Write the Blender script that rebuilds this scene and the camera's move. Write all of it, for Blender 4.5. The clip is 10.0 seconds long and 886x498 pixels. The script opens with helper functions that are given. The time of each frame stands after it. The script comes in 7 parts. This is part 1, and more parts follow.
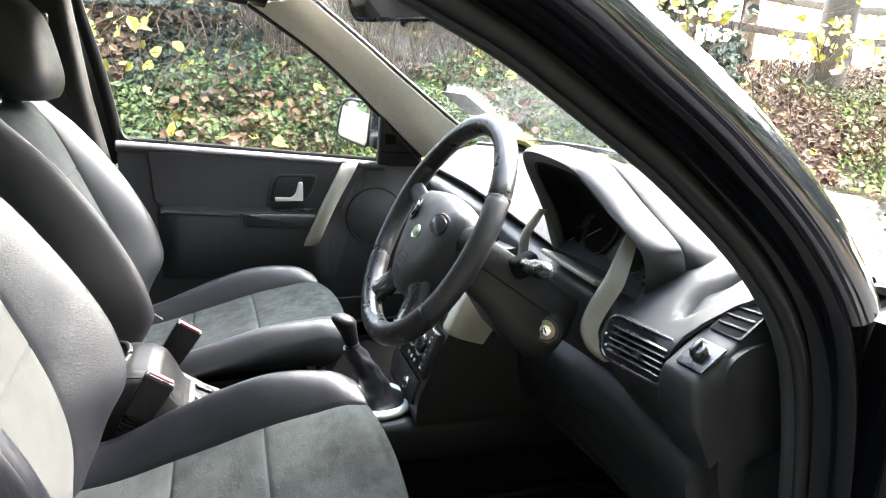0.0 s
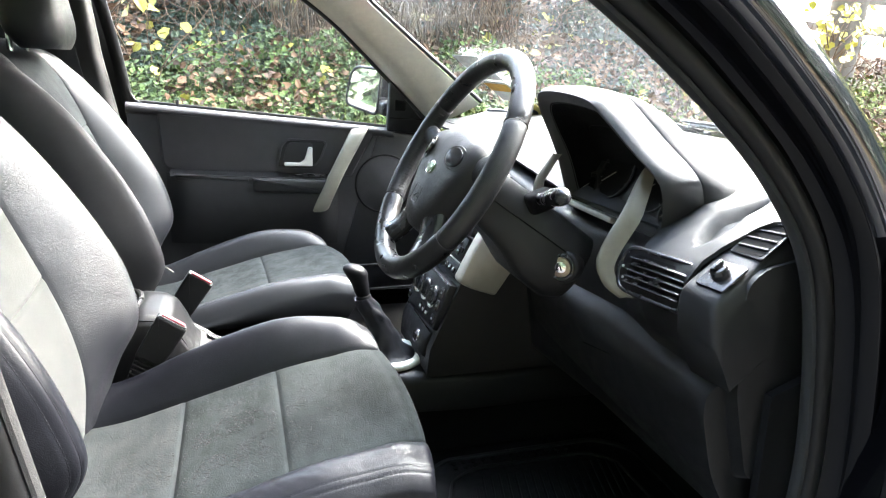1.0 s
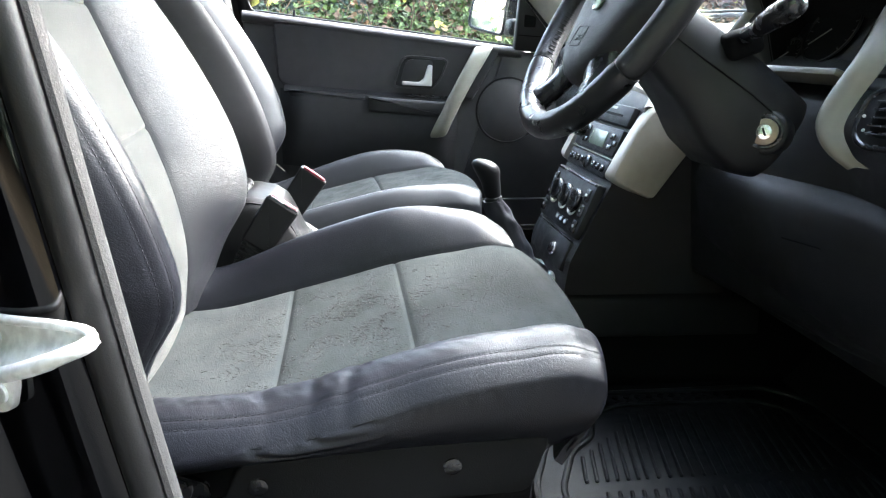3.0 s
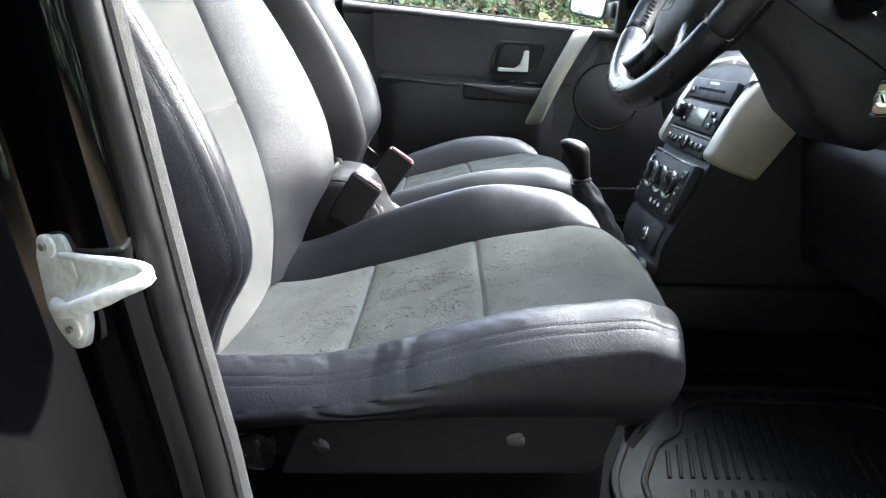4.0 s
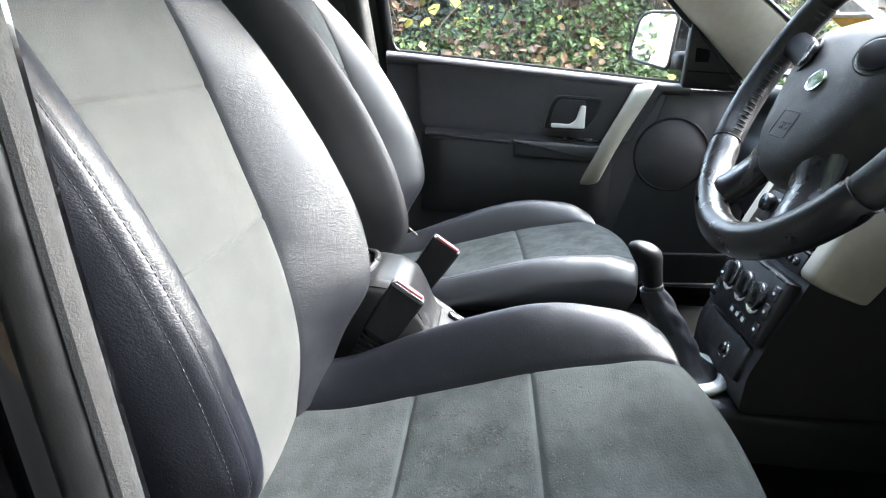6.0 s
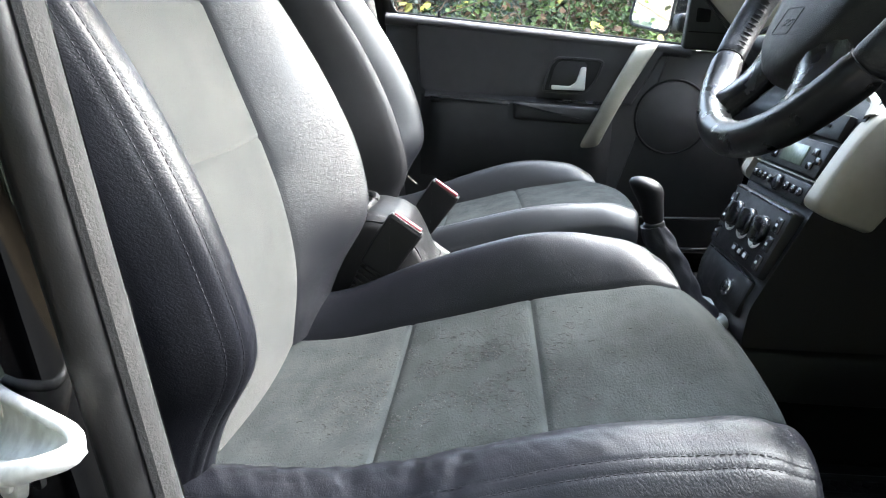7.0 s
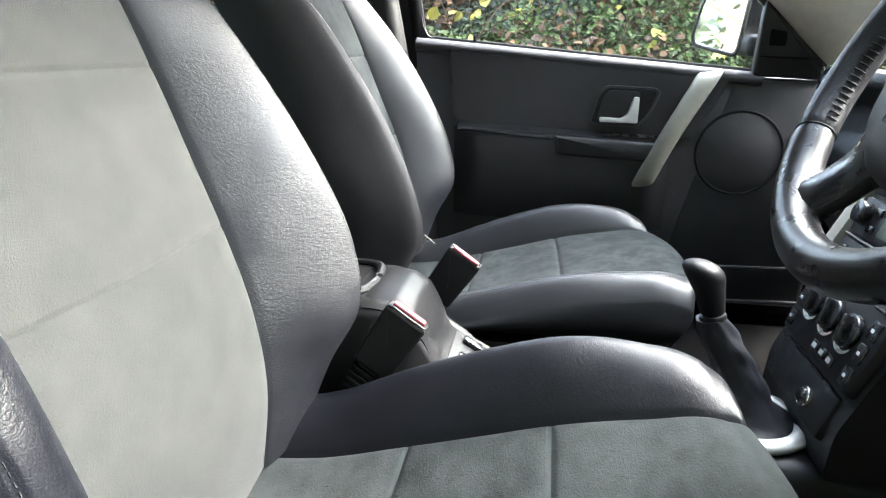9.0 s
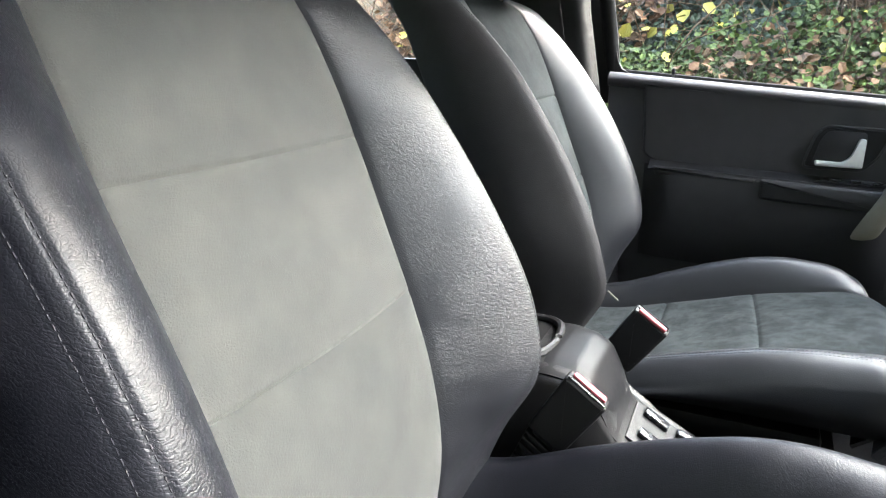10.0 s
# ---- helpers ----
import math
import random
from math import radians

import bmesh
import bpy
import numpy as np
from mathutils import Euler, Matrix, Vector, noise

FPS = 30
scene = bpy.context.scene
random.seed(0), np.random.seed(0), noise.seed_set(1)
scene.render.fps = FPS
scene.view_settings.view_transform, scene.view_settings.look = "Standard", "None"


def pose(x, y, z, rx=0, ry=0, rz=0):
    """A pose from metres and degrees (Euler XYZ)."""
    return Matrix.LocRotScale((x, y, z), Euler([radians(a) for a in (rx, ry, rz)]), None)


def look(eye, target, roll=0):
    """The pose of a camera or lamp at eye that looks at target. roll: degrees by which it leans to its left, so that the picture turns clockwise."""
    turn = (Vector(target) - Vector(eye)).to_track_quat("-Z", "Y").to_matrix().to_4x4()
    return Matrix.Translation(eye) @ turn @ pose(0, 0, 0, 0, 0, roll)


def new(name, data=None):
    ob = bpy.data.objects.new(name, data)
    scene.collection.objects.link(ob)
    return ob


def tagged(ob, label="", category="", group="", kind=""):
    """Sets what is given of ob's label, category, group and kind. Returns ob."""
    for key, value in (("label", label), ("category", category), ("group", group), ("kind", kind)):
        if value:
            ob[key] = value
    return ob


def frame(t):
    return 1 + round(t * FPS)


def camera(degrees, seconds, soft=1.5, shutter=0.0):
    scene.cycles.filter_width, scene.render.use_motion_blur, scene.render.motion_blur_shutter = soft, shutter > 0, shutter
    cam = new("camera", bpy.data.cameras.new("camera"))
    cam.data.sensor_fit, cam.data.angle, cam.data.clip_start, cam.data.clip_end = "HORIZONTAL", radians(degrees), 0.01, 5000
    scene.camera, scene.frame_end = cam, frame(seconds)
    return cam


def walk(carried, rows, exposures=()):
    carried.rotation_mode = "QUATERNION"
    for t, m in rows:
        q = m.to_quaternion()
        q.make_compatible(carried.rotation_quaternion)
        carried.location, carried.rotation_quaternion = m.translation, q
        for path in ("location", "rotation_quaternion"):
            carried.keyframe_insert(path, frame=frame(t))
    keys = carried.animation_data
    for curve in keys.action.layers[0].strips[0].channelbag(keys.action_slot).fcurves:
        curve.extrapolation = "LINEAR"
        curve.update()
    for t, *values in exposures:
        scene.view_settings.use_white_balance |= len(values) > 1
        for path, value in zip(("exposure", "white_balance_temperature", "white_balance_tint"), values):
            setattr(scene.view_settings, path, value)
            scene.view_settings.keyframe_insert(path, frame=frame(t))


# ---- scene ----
cam = camera(67.6, 10.0, soft=1.15)
PATH = [
    (0, (0.124, -1.322, 1.422), (0.721, 0.51, 0.885), 2.3),
    (0.5, (0.123, -1.332, 1.375), (0.712, 0.502, 0.835), 2.5),
    (1, (0.106, -1.336, 1.324), (0.691, 0.498, 0.779), 2.5),
    (1.5, (0.107, -1.36, 1.267), (0.635, 0.487, 0.713), 2.5),
    (2, (0.112, -1.345, 1.253), (0.561, 0.522, 0.693), 2.4),
    (2.5, (0.114, -1.278, 1.249), (0.482, 0.605, 0.683), 2.2),
    (3, (0.076, -1.189, 1.097), (0.377, 0.701, 0.516), 2.5),
    (3.2, (0.085, -1.183, 1.057), (0.309, 0.713, 0.463), 1.6),
    (4.3, (0.119, -1.189, 1.065), (0.07, 0.72, 0.473), 1.7),
    (4.5, (0.124, -1.194, 1.069), (0.059, 0.715, 0.477), 1.7),
    (5, (0.131, -1.181, 1.121), (0.034, 0.728, 0.534), 1.5),
    (5.5, (0.114, -1.071, 1.184), (0.001, 0.84, 0.606), 1.3),
    (5.7, (0.091, -1.01, 1.194), (-0.033, 0.9, 0.612), 1.4),
    (6.8, (0.094, -1.013, 1.102), (-0.04, 0.898, 0.53), 1.4),
    (7, (0.097, -1.028, 1.086), (-0.034, 0.882, 0.506), 1.4),
    (7.5, (0.126, -1.039, 1.07), (0.008, 0.87, 0.485), 1.4),
    (8, (0.16, -1.035, 1.069), (0.045, 0.873, 0.481), 1.3),
    (8.5, (0.149, -0.952, 1.11), (0.017, 0.956, 0.523), 1.2),
    (9, (0.138, -0.835, 1.155), (-0.163, 1.053, 0.568), 0.8),
    (9.5, (0.115, -0.808, 1.166), (-0.508, 1.003, 0.594), 0.5),
    (10, (0.113, -0.803, 1.215), (-0.682, 0.941, 0.646), 0.1),
]
EXPOSURES = [(0.0, 6.05, 6500, 9), (2.0, 6.20, 6100, 7), (3.0, 6.10, 6050, 7), (5.0, 5.92, 6050, 7), (5.5, 5.92, 6050, 7), (7.5, 5.60, 6100, 7), (8.5, 5.68, 6200, 6), (10.0, 5.46, 6250, 7)]
SKY, SUN = 0.115, 2.0
walk(cam, [(t, look(eye, target, roll)) for t, eye, target, roll in PATH], EXPOSURES)

# ---------------------------------------------------------------- light
world = bpy.data.worlds.new("overcast_sky")
scene.world = world
world.use_nodes = True
wn, wl = world.node_tree.nodes, world.node_tree.links
sky = wn.new("ShaderNodeTexSky")
sky.sky_type, sky.sun_disc = "NISHITA", False
sky.sun_elevation, sky.sun_rotation = radians(32), radians(56)
sky.dust_density, sky.air_density, sky.ozone_density = 4.0, 1.0, 0.6
pale = wn.new("ShaderNodeHueSaturation")
pale.inputs["Saturation"].default_value = 0.75
wl.new(sky.outputs[0], pale.inputs["Color"])
wl.new(pale.outputs[0], wn["Background"].inputs[0])
wn["Background"].inputs[1].default_value = SKY
sun = new("sun", bpy.data.lights.new("sun", "SUN"))
sun.data.energy, sun.data.angle, sun.data.color = SUN, radians(80), (1.0, 0.98, 0.96)
sun.matrix_world = look((0, 0, 0), (-0.70, -0.48, -0.53))

# ---------------------------------------------------------------- materials


def surface(name, base, dark=None, rough=0.5, rough_var=0.1, metal=0.0, big=3.0, fine=40.0, mix=0.5,
            grain=0.0, grain_scale=300.0, grain_kind="noise", coat=0.0, sheen=0.0, spec=0.5, stretch=(1, 1, 1), dents=0.0, random_tint=0.0, creases=0.0, coat_rough=0.03):
    """A node material: two scales of colour and gloss, and a fine relief, in metres."""
    m = bpy.data.materials.new(name)
    m.use_nodes = True
    n, l = m.node_tree.nodes, m.node_tree.links
    b = n["Principled BSDF"]
    dark = dark or tuple(c * 0.7 for c in base)
    co = n.new("ShaderNodeTexCoord")
    mp = n.new("ShaderNodeMapping")
    mp.inputs["Scale"].default_value = stretch
    l.new(co.outputs["Object"], mp.inputs[0])
    t1, t2 = n.new("ShaderNodeTexNoise"), n.new("ShaderNodeTexNoise")
    for t, s, d in ((t1, big, 3), (t2, fine, 4)):
        l.new(mp.outputs[0], t.inputs["Vector"])
        t.inputs["Scale"].default_value, t.inputs["Detail"].default_value = s, d
    add = n.new("ShaderNodeMath")
    add.operation = "ADD"
    l.new(t1.outputs[0], add.inputs[0]), l.new(t2.outputs[0], add.inputs[1])
    ramp = n.new("ShaderNodeMapRange")
    l.new(add.outputs[0], ramp.inputs[0])
    ramp.inputs[1].default_value, ramp.inputs[2].default_value = 1 - mix * 0.5, 1 + mix * 0.5
    mixc = n.new("ShaderNodeMix")
    mixc.data_type = "RGBA"
    mixc.inputs[6].default_value, mixc.inputs[7].default_value = (*dark, 1), (*base, 1)
    l.new(ramp.outputs[0], mixc.inputs[0])
    out = mixc.outputs[2]
    if random_tint:
        info, hsv, mr = n.new("ShaderNodeNewGeometry"), n.new("ShaderNodeHueSaturation"), n.new("ShaderNodeMapRange")
        mr.inputs[3].default_value, mr.inputs[4].default_value = 1 - random_tint, 1 + random_tint
        l.new(info.outputs["Random Per Island"], mr.inputs[0])
        l.new(mr.outputs[0], hsv.inputs["Value"]), l.new(out, hsv.inputs["Color"])
        out = hsv.outputs[0]
    crease = None
    if creases:
        # fine wavy wrinkles across the panel, in patches
        turn, lines, cut = n.new("ShaderNodeMapping"), n.new("ShaderNodeTexNoise"), n.new("ShaderNodeMapRange")
        turn.inputs["Rotation"].default_value = (0, radians(50), radians(12))
        thin = n.new("ShaderNodeMapping")
        thin.inputs["Scale"].default_value = (620, 105, 160)
        l.new(co.outputs["Object"], turn.inputs[0]), l.new(turn.outputs[0], thin.inputs[0]), l.new(thin.outputs[0], lines.inputs["Vector"])
        lines.inputs["Scale"].default_value, lines.inputs["Detail"].default_value, lines.inputs["Distortion"].default_value = 1.0, 2, 0.5
        dist = n.new("ShaderNodeMath")
        dist.operation, dist.inputs[1].default_value = "SUBTRACT", 0.5
        gap_ = n.new("ShaderNodeMath")
        gap_.operation = "ABSOLUTE"
        l.new(lines.outputs[0], dist.inputs[0]), l.new(dist.outputs[0], gap_.inputs[0])
        cut.inputs[1].default_value, cut.inputs[2].default_value, cut.inputs[3].default_value, cut.inputs[4].default_value = 0.0, 0.10, 1.0, 0.0
        l.new(gap_.outputs[0], cut.inputs[0])
        mask, mr2, crease = n.new("ShaderNodeTexNoise"), n.new("ShaderNodeMapRange"), n.new("ShaderNodeMath")
        mask.inputs["Scale"].default_value = 11
        l.new(mp.outputs[0], mask.inputs["Vector"])
        mr2.inputs[1].default_value, mr2.inputs[2].default_value = 0.34, 0.60
        l.new(mask.outputs[0], mr2.inputs[0])
        crease.operation = "MULTIPLY"
        l.new(cut.outputs[0], crease.inputs[0]), l.new(mr2.outputs[0], crease.inputs[1])
        pale_, amount = n.new("ShaderNodeMix"), n.new("ShaderNodeMath")
        pale_.data_type, amount.operation = "RGBA", "MULTIPLY"
        amount.inputs[1].default_value = creases * 0.35
        l.new(crease.outputs[0], amount.inputs[0]), l.new(amount.outputs[0], pale_.inputs[0])
        l.new(out, pale_.inputs[6])
        pale_.inputs[7].default_value = (0.035, 0.035, 0.04, 1)
        out = pale_.outputs[2]
    l.new(out, b.inputs["Base Color"])
    rr = n.new("ShaderNodeMapRange")
    l.new(t2.outputs[0], rr.inputs[0])
    rr.inputs[1].default_value, rr.inputs[2].default_value = 0.3, 0.7
    rr.inputs[3].default_value, rr.inputs[4].default_value = max(0.02, rough - rough_var), min(1, rough + rough_var)
    l.new(rr.outputs[0], b.inputs["Roughness"])
    b.inputs["Metallic"].default_value = metal
    b.inputs["Coat Weight"].default_value, b.inputs["Coat Roughness"].default_value = coat, coat_rough
    b.inputs["Sheen Weight"].default_value = sheen
    b.inputs["Specular IOR Level"].default_value = spec
    last = None
    if grain:
        if grain_kind == "cells":
            g = n.new("ShaderNodeTexVoronoi")
            g.feature = "DISTANCE_TO_EDGE"
            src = g.outputs["Distance"]
        else:
            g = n.new("ShaderNodeTexNoise")
            g.inputs["Detail"].default_value = 2
            g.inputs["Distortion"].default_value = 0.6
            src = g.outputs[0]
        g.inputs["Scale"].default_value = grain_scale
        l.new(mp.outputs[0], g.inputs["Vector"])
        if grain_kind == "cells":
            cap = n.new("ShaderNodeMapRange")
            cap.inputs[2].default_value = 0.25
            l.new(src, cap.inputs[0])
            src = cap.outputs[0]
        bump = n.new("ShaderNodeBump")
        bump.inputs["Strength"].default_value, bump.inputs["Distance"].default_value = grain, 0.001
        l.new(src, bump.inputs["Height"])
        last = bump
    if dents:
        d = n.new("ShaderNodeTexNoise")
        d.inputs["Scale"].default_value, d.inputs["Detail"].default_value = 14, 2
        l.new(mp.outputs[0], d.inputs["Vector"])
        b2 = n.new("ShaderNodeBump")
        b2.inputs["Strength"].default_value, b2.inputs["Distance"].default_value = dents, 0.01
        l.new(d.outputs[0], b2.inputs["Height"])
        if last:
            l.new(last.outputs[0], b2.inputs["Normal"])
        last = b2
    if crease:
        b3 = n.new("ShaderNodeBump")
        b3.invert = True
        b3.inputs["Strength"].default_value, b3.inputs["Distance"].default_value = creases, 0.0004
        l.new(crease.outputs[0], b3.inputs["Height"])
        if last:
            l.new(last.outputs[0], b3.inputs["Normal"])
        last = b3
    if last:
        l.new(last.outputs[0], b.inputs["Normal"])
    return m


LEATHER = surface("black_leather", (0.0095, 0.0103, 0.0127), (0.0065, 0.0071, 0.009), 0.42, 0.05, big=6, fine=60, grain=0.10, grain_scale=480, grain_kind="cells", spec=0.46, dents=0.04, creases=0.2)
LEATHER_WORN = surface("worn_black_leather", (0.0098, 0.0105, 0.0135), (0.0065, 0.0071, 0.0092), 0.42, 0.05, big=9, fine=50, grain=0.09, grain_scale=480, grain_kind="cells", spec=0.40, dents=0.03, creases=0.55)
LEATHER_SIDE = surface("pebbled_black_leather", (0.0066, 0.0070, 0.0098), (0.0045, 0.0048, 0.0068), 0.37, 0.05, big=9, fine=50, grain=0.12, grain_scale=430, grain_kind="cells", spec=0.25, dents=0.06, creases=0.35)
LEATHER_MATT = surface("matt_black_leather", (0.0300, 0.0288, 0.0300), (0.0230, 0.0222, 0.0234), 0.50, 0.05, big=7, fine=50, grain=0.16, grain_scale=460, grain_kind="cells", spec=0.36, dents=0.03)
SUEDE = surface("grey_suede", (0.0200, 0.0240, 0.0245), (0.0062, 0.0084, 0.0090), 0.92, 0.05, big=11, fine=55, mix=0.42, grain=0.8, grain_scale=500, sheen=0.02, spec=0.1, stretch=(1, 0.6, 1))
# the lightened backrest suede, slightly darker for its lowest panel
SUEDE_LIT_LOW = surface("lit_grey_suede_low", (0.045, 0.046, 0.0435), (0.022, 0.0235, 0.0228), 0.93, 0.04, big=4.5, fine=26, mix=0.75, grain=0.5, grain_scale=700, sheen=0.08, spec=0.2)
LEDGE = surface("matt_black_trim", (0.010, 0.010, 0.0108), (0.007, 0.007, 0.0076), 0.8, 0.05, big=5, fine=60, grain=0.3, grain_scale=700, spec=0.12)
SUEDE_CLEAN = surface("dark_blue_grey_suede", (0.0225, 0.0270, 0.0285), (0.0075, 0.0095, 0.0105), 0.92, 0.05, big=24, fine=70, mix=0.36, grain=0.6, grain_scale=700, sheen=0.015, spec=0.1)
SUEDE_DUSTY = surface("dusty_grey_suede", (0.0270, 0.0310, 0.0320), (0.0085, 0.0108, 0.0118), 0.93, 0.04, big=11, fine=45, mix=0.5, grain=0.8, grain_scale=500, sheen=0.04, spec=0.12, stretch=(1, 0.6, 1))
# cushion suede made paler: the light falling on the backrest is in the colour
SUEDE_LIT = surface("lit_grey_suede", (0.050, 0.0505, 0.0475), (0.026, 0.0275, 0.0265), 0.93, 0.04, big=4.5, fine=24, mix=0.75, grain=0.5, grain_scale=700, sheen=0.08, spec=0.2)
HOOD = surface("dark_grey_vinyl", (0.025, 0.026, 0.0275), (0.018, 0.019, 0.0205), 0.5, 0.06, big=4, fine=30, grain=0.4, grain_scale=600, grain_kind="cells")
VINYL = surface("charcoal_vinyl", (0.051, 0.0495, 0.0525), (0.040, 0.039, 0.0418), 0.42, 0.06, big=4, fine=30, grain=0.4, grain_scale=560, grain_kind="cells", spec=0.4)
TRIM = surface("black_door_plastic", (0.027, 0.0268, 0.0288), (0.020, 0.020, 0.0215), 0.47, 0.06, big=4, fine=40, grain=0.25, grain_scale=650, grain_kind="cells", spec=0.36)
THREAD = surface("dark_thread", (0.011, 0.011, 0.014), None, 0.85, 0.1, grain=0.4, grain_scale=900)
PLASTIC = surface("black_plastic", (0.0060, 0.0058, 0.0064), (0.004, 0.004, 0.0043), 0.46, 0.08, big=4, fine=60, grain=0.35, grain_scale=700, spec=0.3)
NOSE = surface("satin_black_plastic", (0.0065, 0.0065, 0.0072), (0.0045, 0.0045, 0.005), 0.42, 0.03, big=5, fine=70, grain=0.12, grain_scale=600, spec=0.17)
PLASTIC_GLOSS = surface("smooth_black_plastic", (0.014, 0.014, 0.016), None, 0.25, 0.06, big=5, fine=60, grain=0.05, grain_scale=300)
DASH = surface("grey_dash_vinyl", (0.030, 0.0315, 0.0335), (0.0225, 0.024, 0.0258), 0.62, 0.06, big=4, fine=30, grain=0.45, grain_scale=600, grain_kind="cells", spec=0.2)
DASH_DARK = surface("black_dash_plastic", (0.0080, 0.0080, 0.0087), (0.0055, 0.0055, 0.006), 0.46, 0.06, big=4, fine=40, grain=0.25, grain_scale=650, grain_kind="cells", spec=0.36)
SILVER = surface("warm_silver_plastic", (0.30, 0.282, 0.235), (0.25, 0.235, 0.195), 0.45, 0.08, metal=0.1, big=6, fine=50, mix=0.6, grain=0.1, grain_scale=500)
SILVER_BRIGHT = surface("satin_silver", (0.72, 0.72, 0.69), (0.62, 0.62, 0.60), 0.34, 0.06, metal=0.25, big=6, fine=50, grain=0.05, grain_scale=400)
# warm silver again, darkened for the shade on the dash strips
SILVER_DARK = surface("shaded_silver_plastic", (0.18, 0.17, 0.135), (0.14, 0.133, 0.108), 0.45, 0.08, metal=0.1, big=6, fine=50, grain=0.1, grain_scale=500)
WHEEL = surface("polished_black_leather", (0.0065, 0.0066, 0.0072), (0.0045, 0.0046, 0.005), 0.31, 0.06, big=8, fine=60, grain=0.08, grain_scale=520, grain_kind="cells", spec=0.34)
WHEEL_GRIP = surface("perforated_black_leather", (0.0065, 0.0066, 0.0072), (0.004, 0.0041, 0.0045), 0.36, 0.06, big=8, fine=60, grain=0.25, grain_scale=560, grain_kind="cells", spec=0.45)
CHROME = surface("chrome", (0.75, 0.75, 0.75), None, 0.12, 0.05, metal=1.0, big=6, fine=60)
BRASS = surface("worn_brass", (0.26, 0.215, 0.165), None, 0.42, 0.1, metal=1.0, big=60, fine=200)
ZINC = surface("pale_painted_steel", (0.78, 0.78, 0.76), (0.55, 0.54, 0.52), 0.42, 0.1, metal=0.2, big=30, fine=120, mix=0.4, grain=0.15, grain_scale=300)
BEIGE = surface("beige_trim", (0.46, 0.43, 0.37), (0.40, 0.37, 0.32), 0.75, 0.05, big=4, fine=60, grain=0.5, grain_scale=900)
PAINT = surface("black_car_paint", (0.0016, 0.0016, 0.002), (0.001, 0.001, 0.0013), 0.06, 0.03, big=3, fine=40, spec=0.24)
PAINT_GLOSS = surface("lacquered_black_paint", (0.008, 0.008, 0.010), (0.006, 0.006, 0.007), 0.10, 0.04, big=3, fine=40, coat=1.0)
RUBBER = surface("black_rubber", (0.0055, 0.0055, 0.0056), (0.0035, 0.0035, 0.0036), 0.45, 0.10, big=10, fine=90, grain=0.15, grain_scale=500, spec=0.25)
FLOCK = surface("grey_flocked_seal", (0.0055, 0.0055, 0.0054), (0.0025, 0.0025, 0.0025), 0.85, 0.05, big=25, fine=160, mix=0.7, grain=0.5, grain_scale=600)
CARPET = surface("black_carpet", (0.0045, 0.0045, 0.0048), (0.0025, 0.0025, 0.0028), 0.95, 0.03, big=8, fine=200, grain=1.0, grain_scale=800, spec=0.1)
MAT = surface("black_rubber_mat", (0.0049, 0.0053, 0.0056), (0.0030, 0.0034, 0.0037), 0.55, 0.1, big=7, fine=70, grain=0.4, grain_scale=400, spec=0.15)
RED = surface("red_button_plastic", (0.30, 0.065, 0.08), (0.24, 0.05, 0.06), 0.35, 0.08, big=20, fine=90)
GREEN = surface("green_badge_enamel", (0.05, 0.11, 0.04), None, 0.3, 0.05, metal=0.2, big=60, fine=200)
DISPLAY = surface("lcd_display", (0.16, 0.19, 0.15), None, 0.2, 0.05, big=30, fine=200)
WHITE_MARK = surface("pale_print", (0.55, 0.55, 0.55), None, 0.6, 0.05)
PAPER = surface("white_paper", (0.80, 0.80, 0.77), None, 0.8, 0.05, big=20, fine=100)
PAPER_ORANGE = surface("orange_print", (0.80, 0.45, 0.10), None, 0.8, 0.05, big=20, fine=100)
PAPER_YELLOW = surface("yellow_print", (0.82, 0.70, 0.22), None, 0.8, 0.05, big=20, fine=100)
CRUMB = surface("lint_crumbs", (0.035, 0.034, 0.033), (0.014, 0.0135, 0.013), 0.9, 0.05, big=30, fine=200)
DUST = surface("pale_dust", (0.075, 0.077, 0.076), None, 0.95, 0.03)
STRAP = surface("seat_belt_webbing", (0.012, 0.012, 0.013), None, 0.8, 0.05, grain=0.6, grain_scale=700)


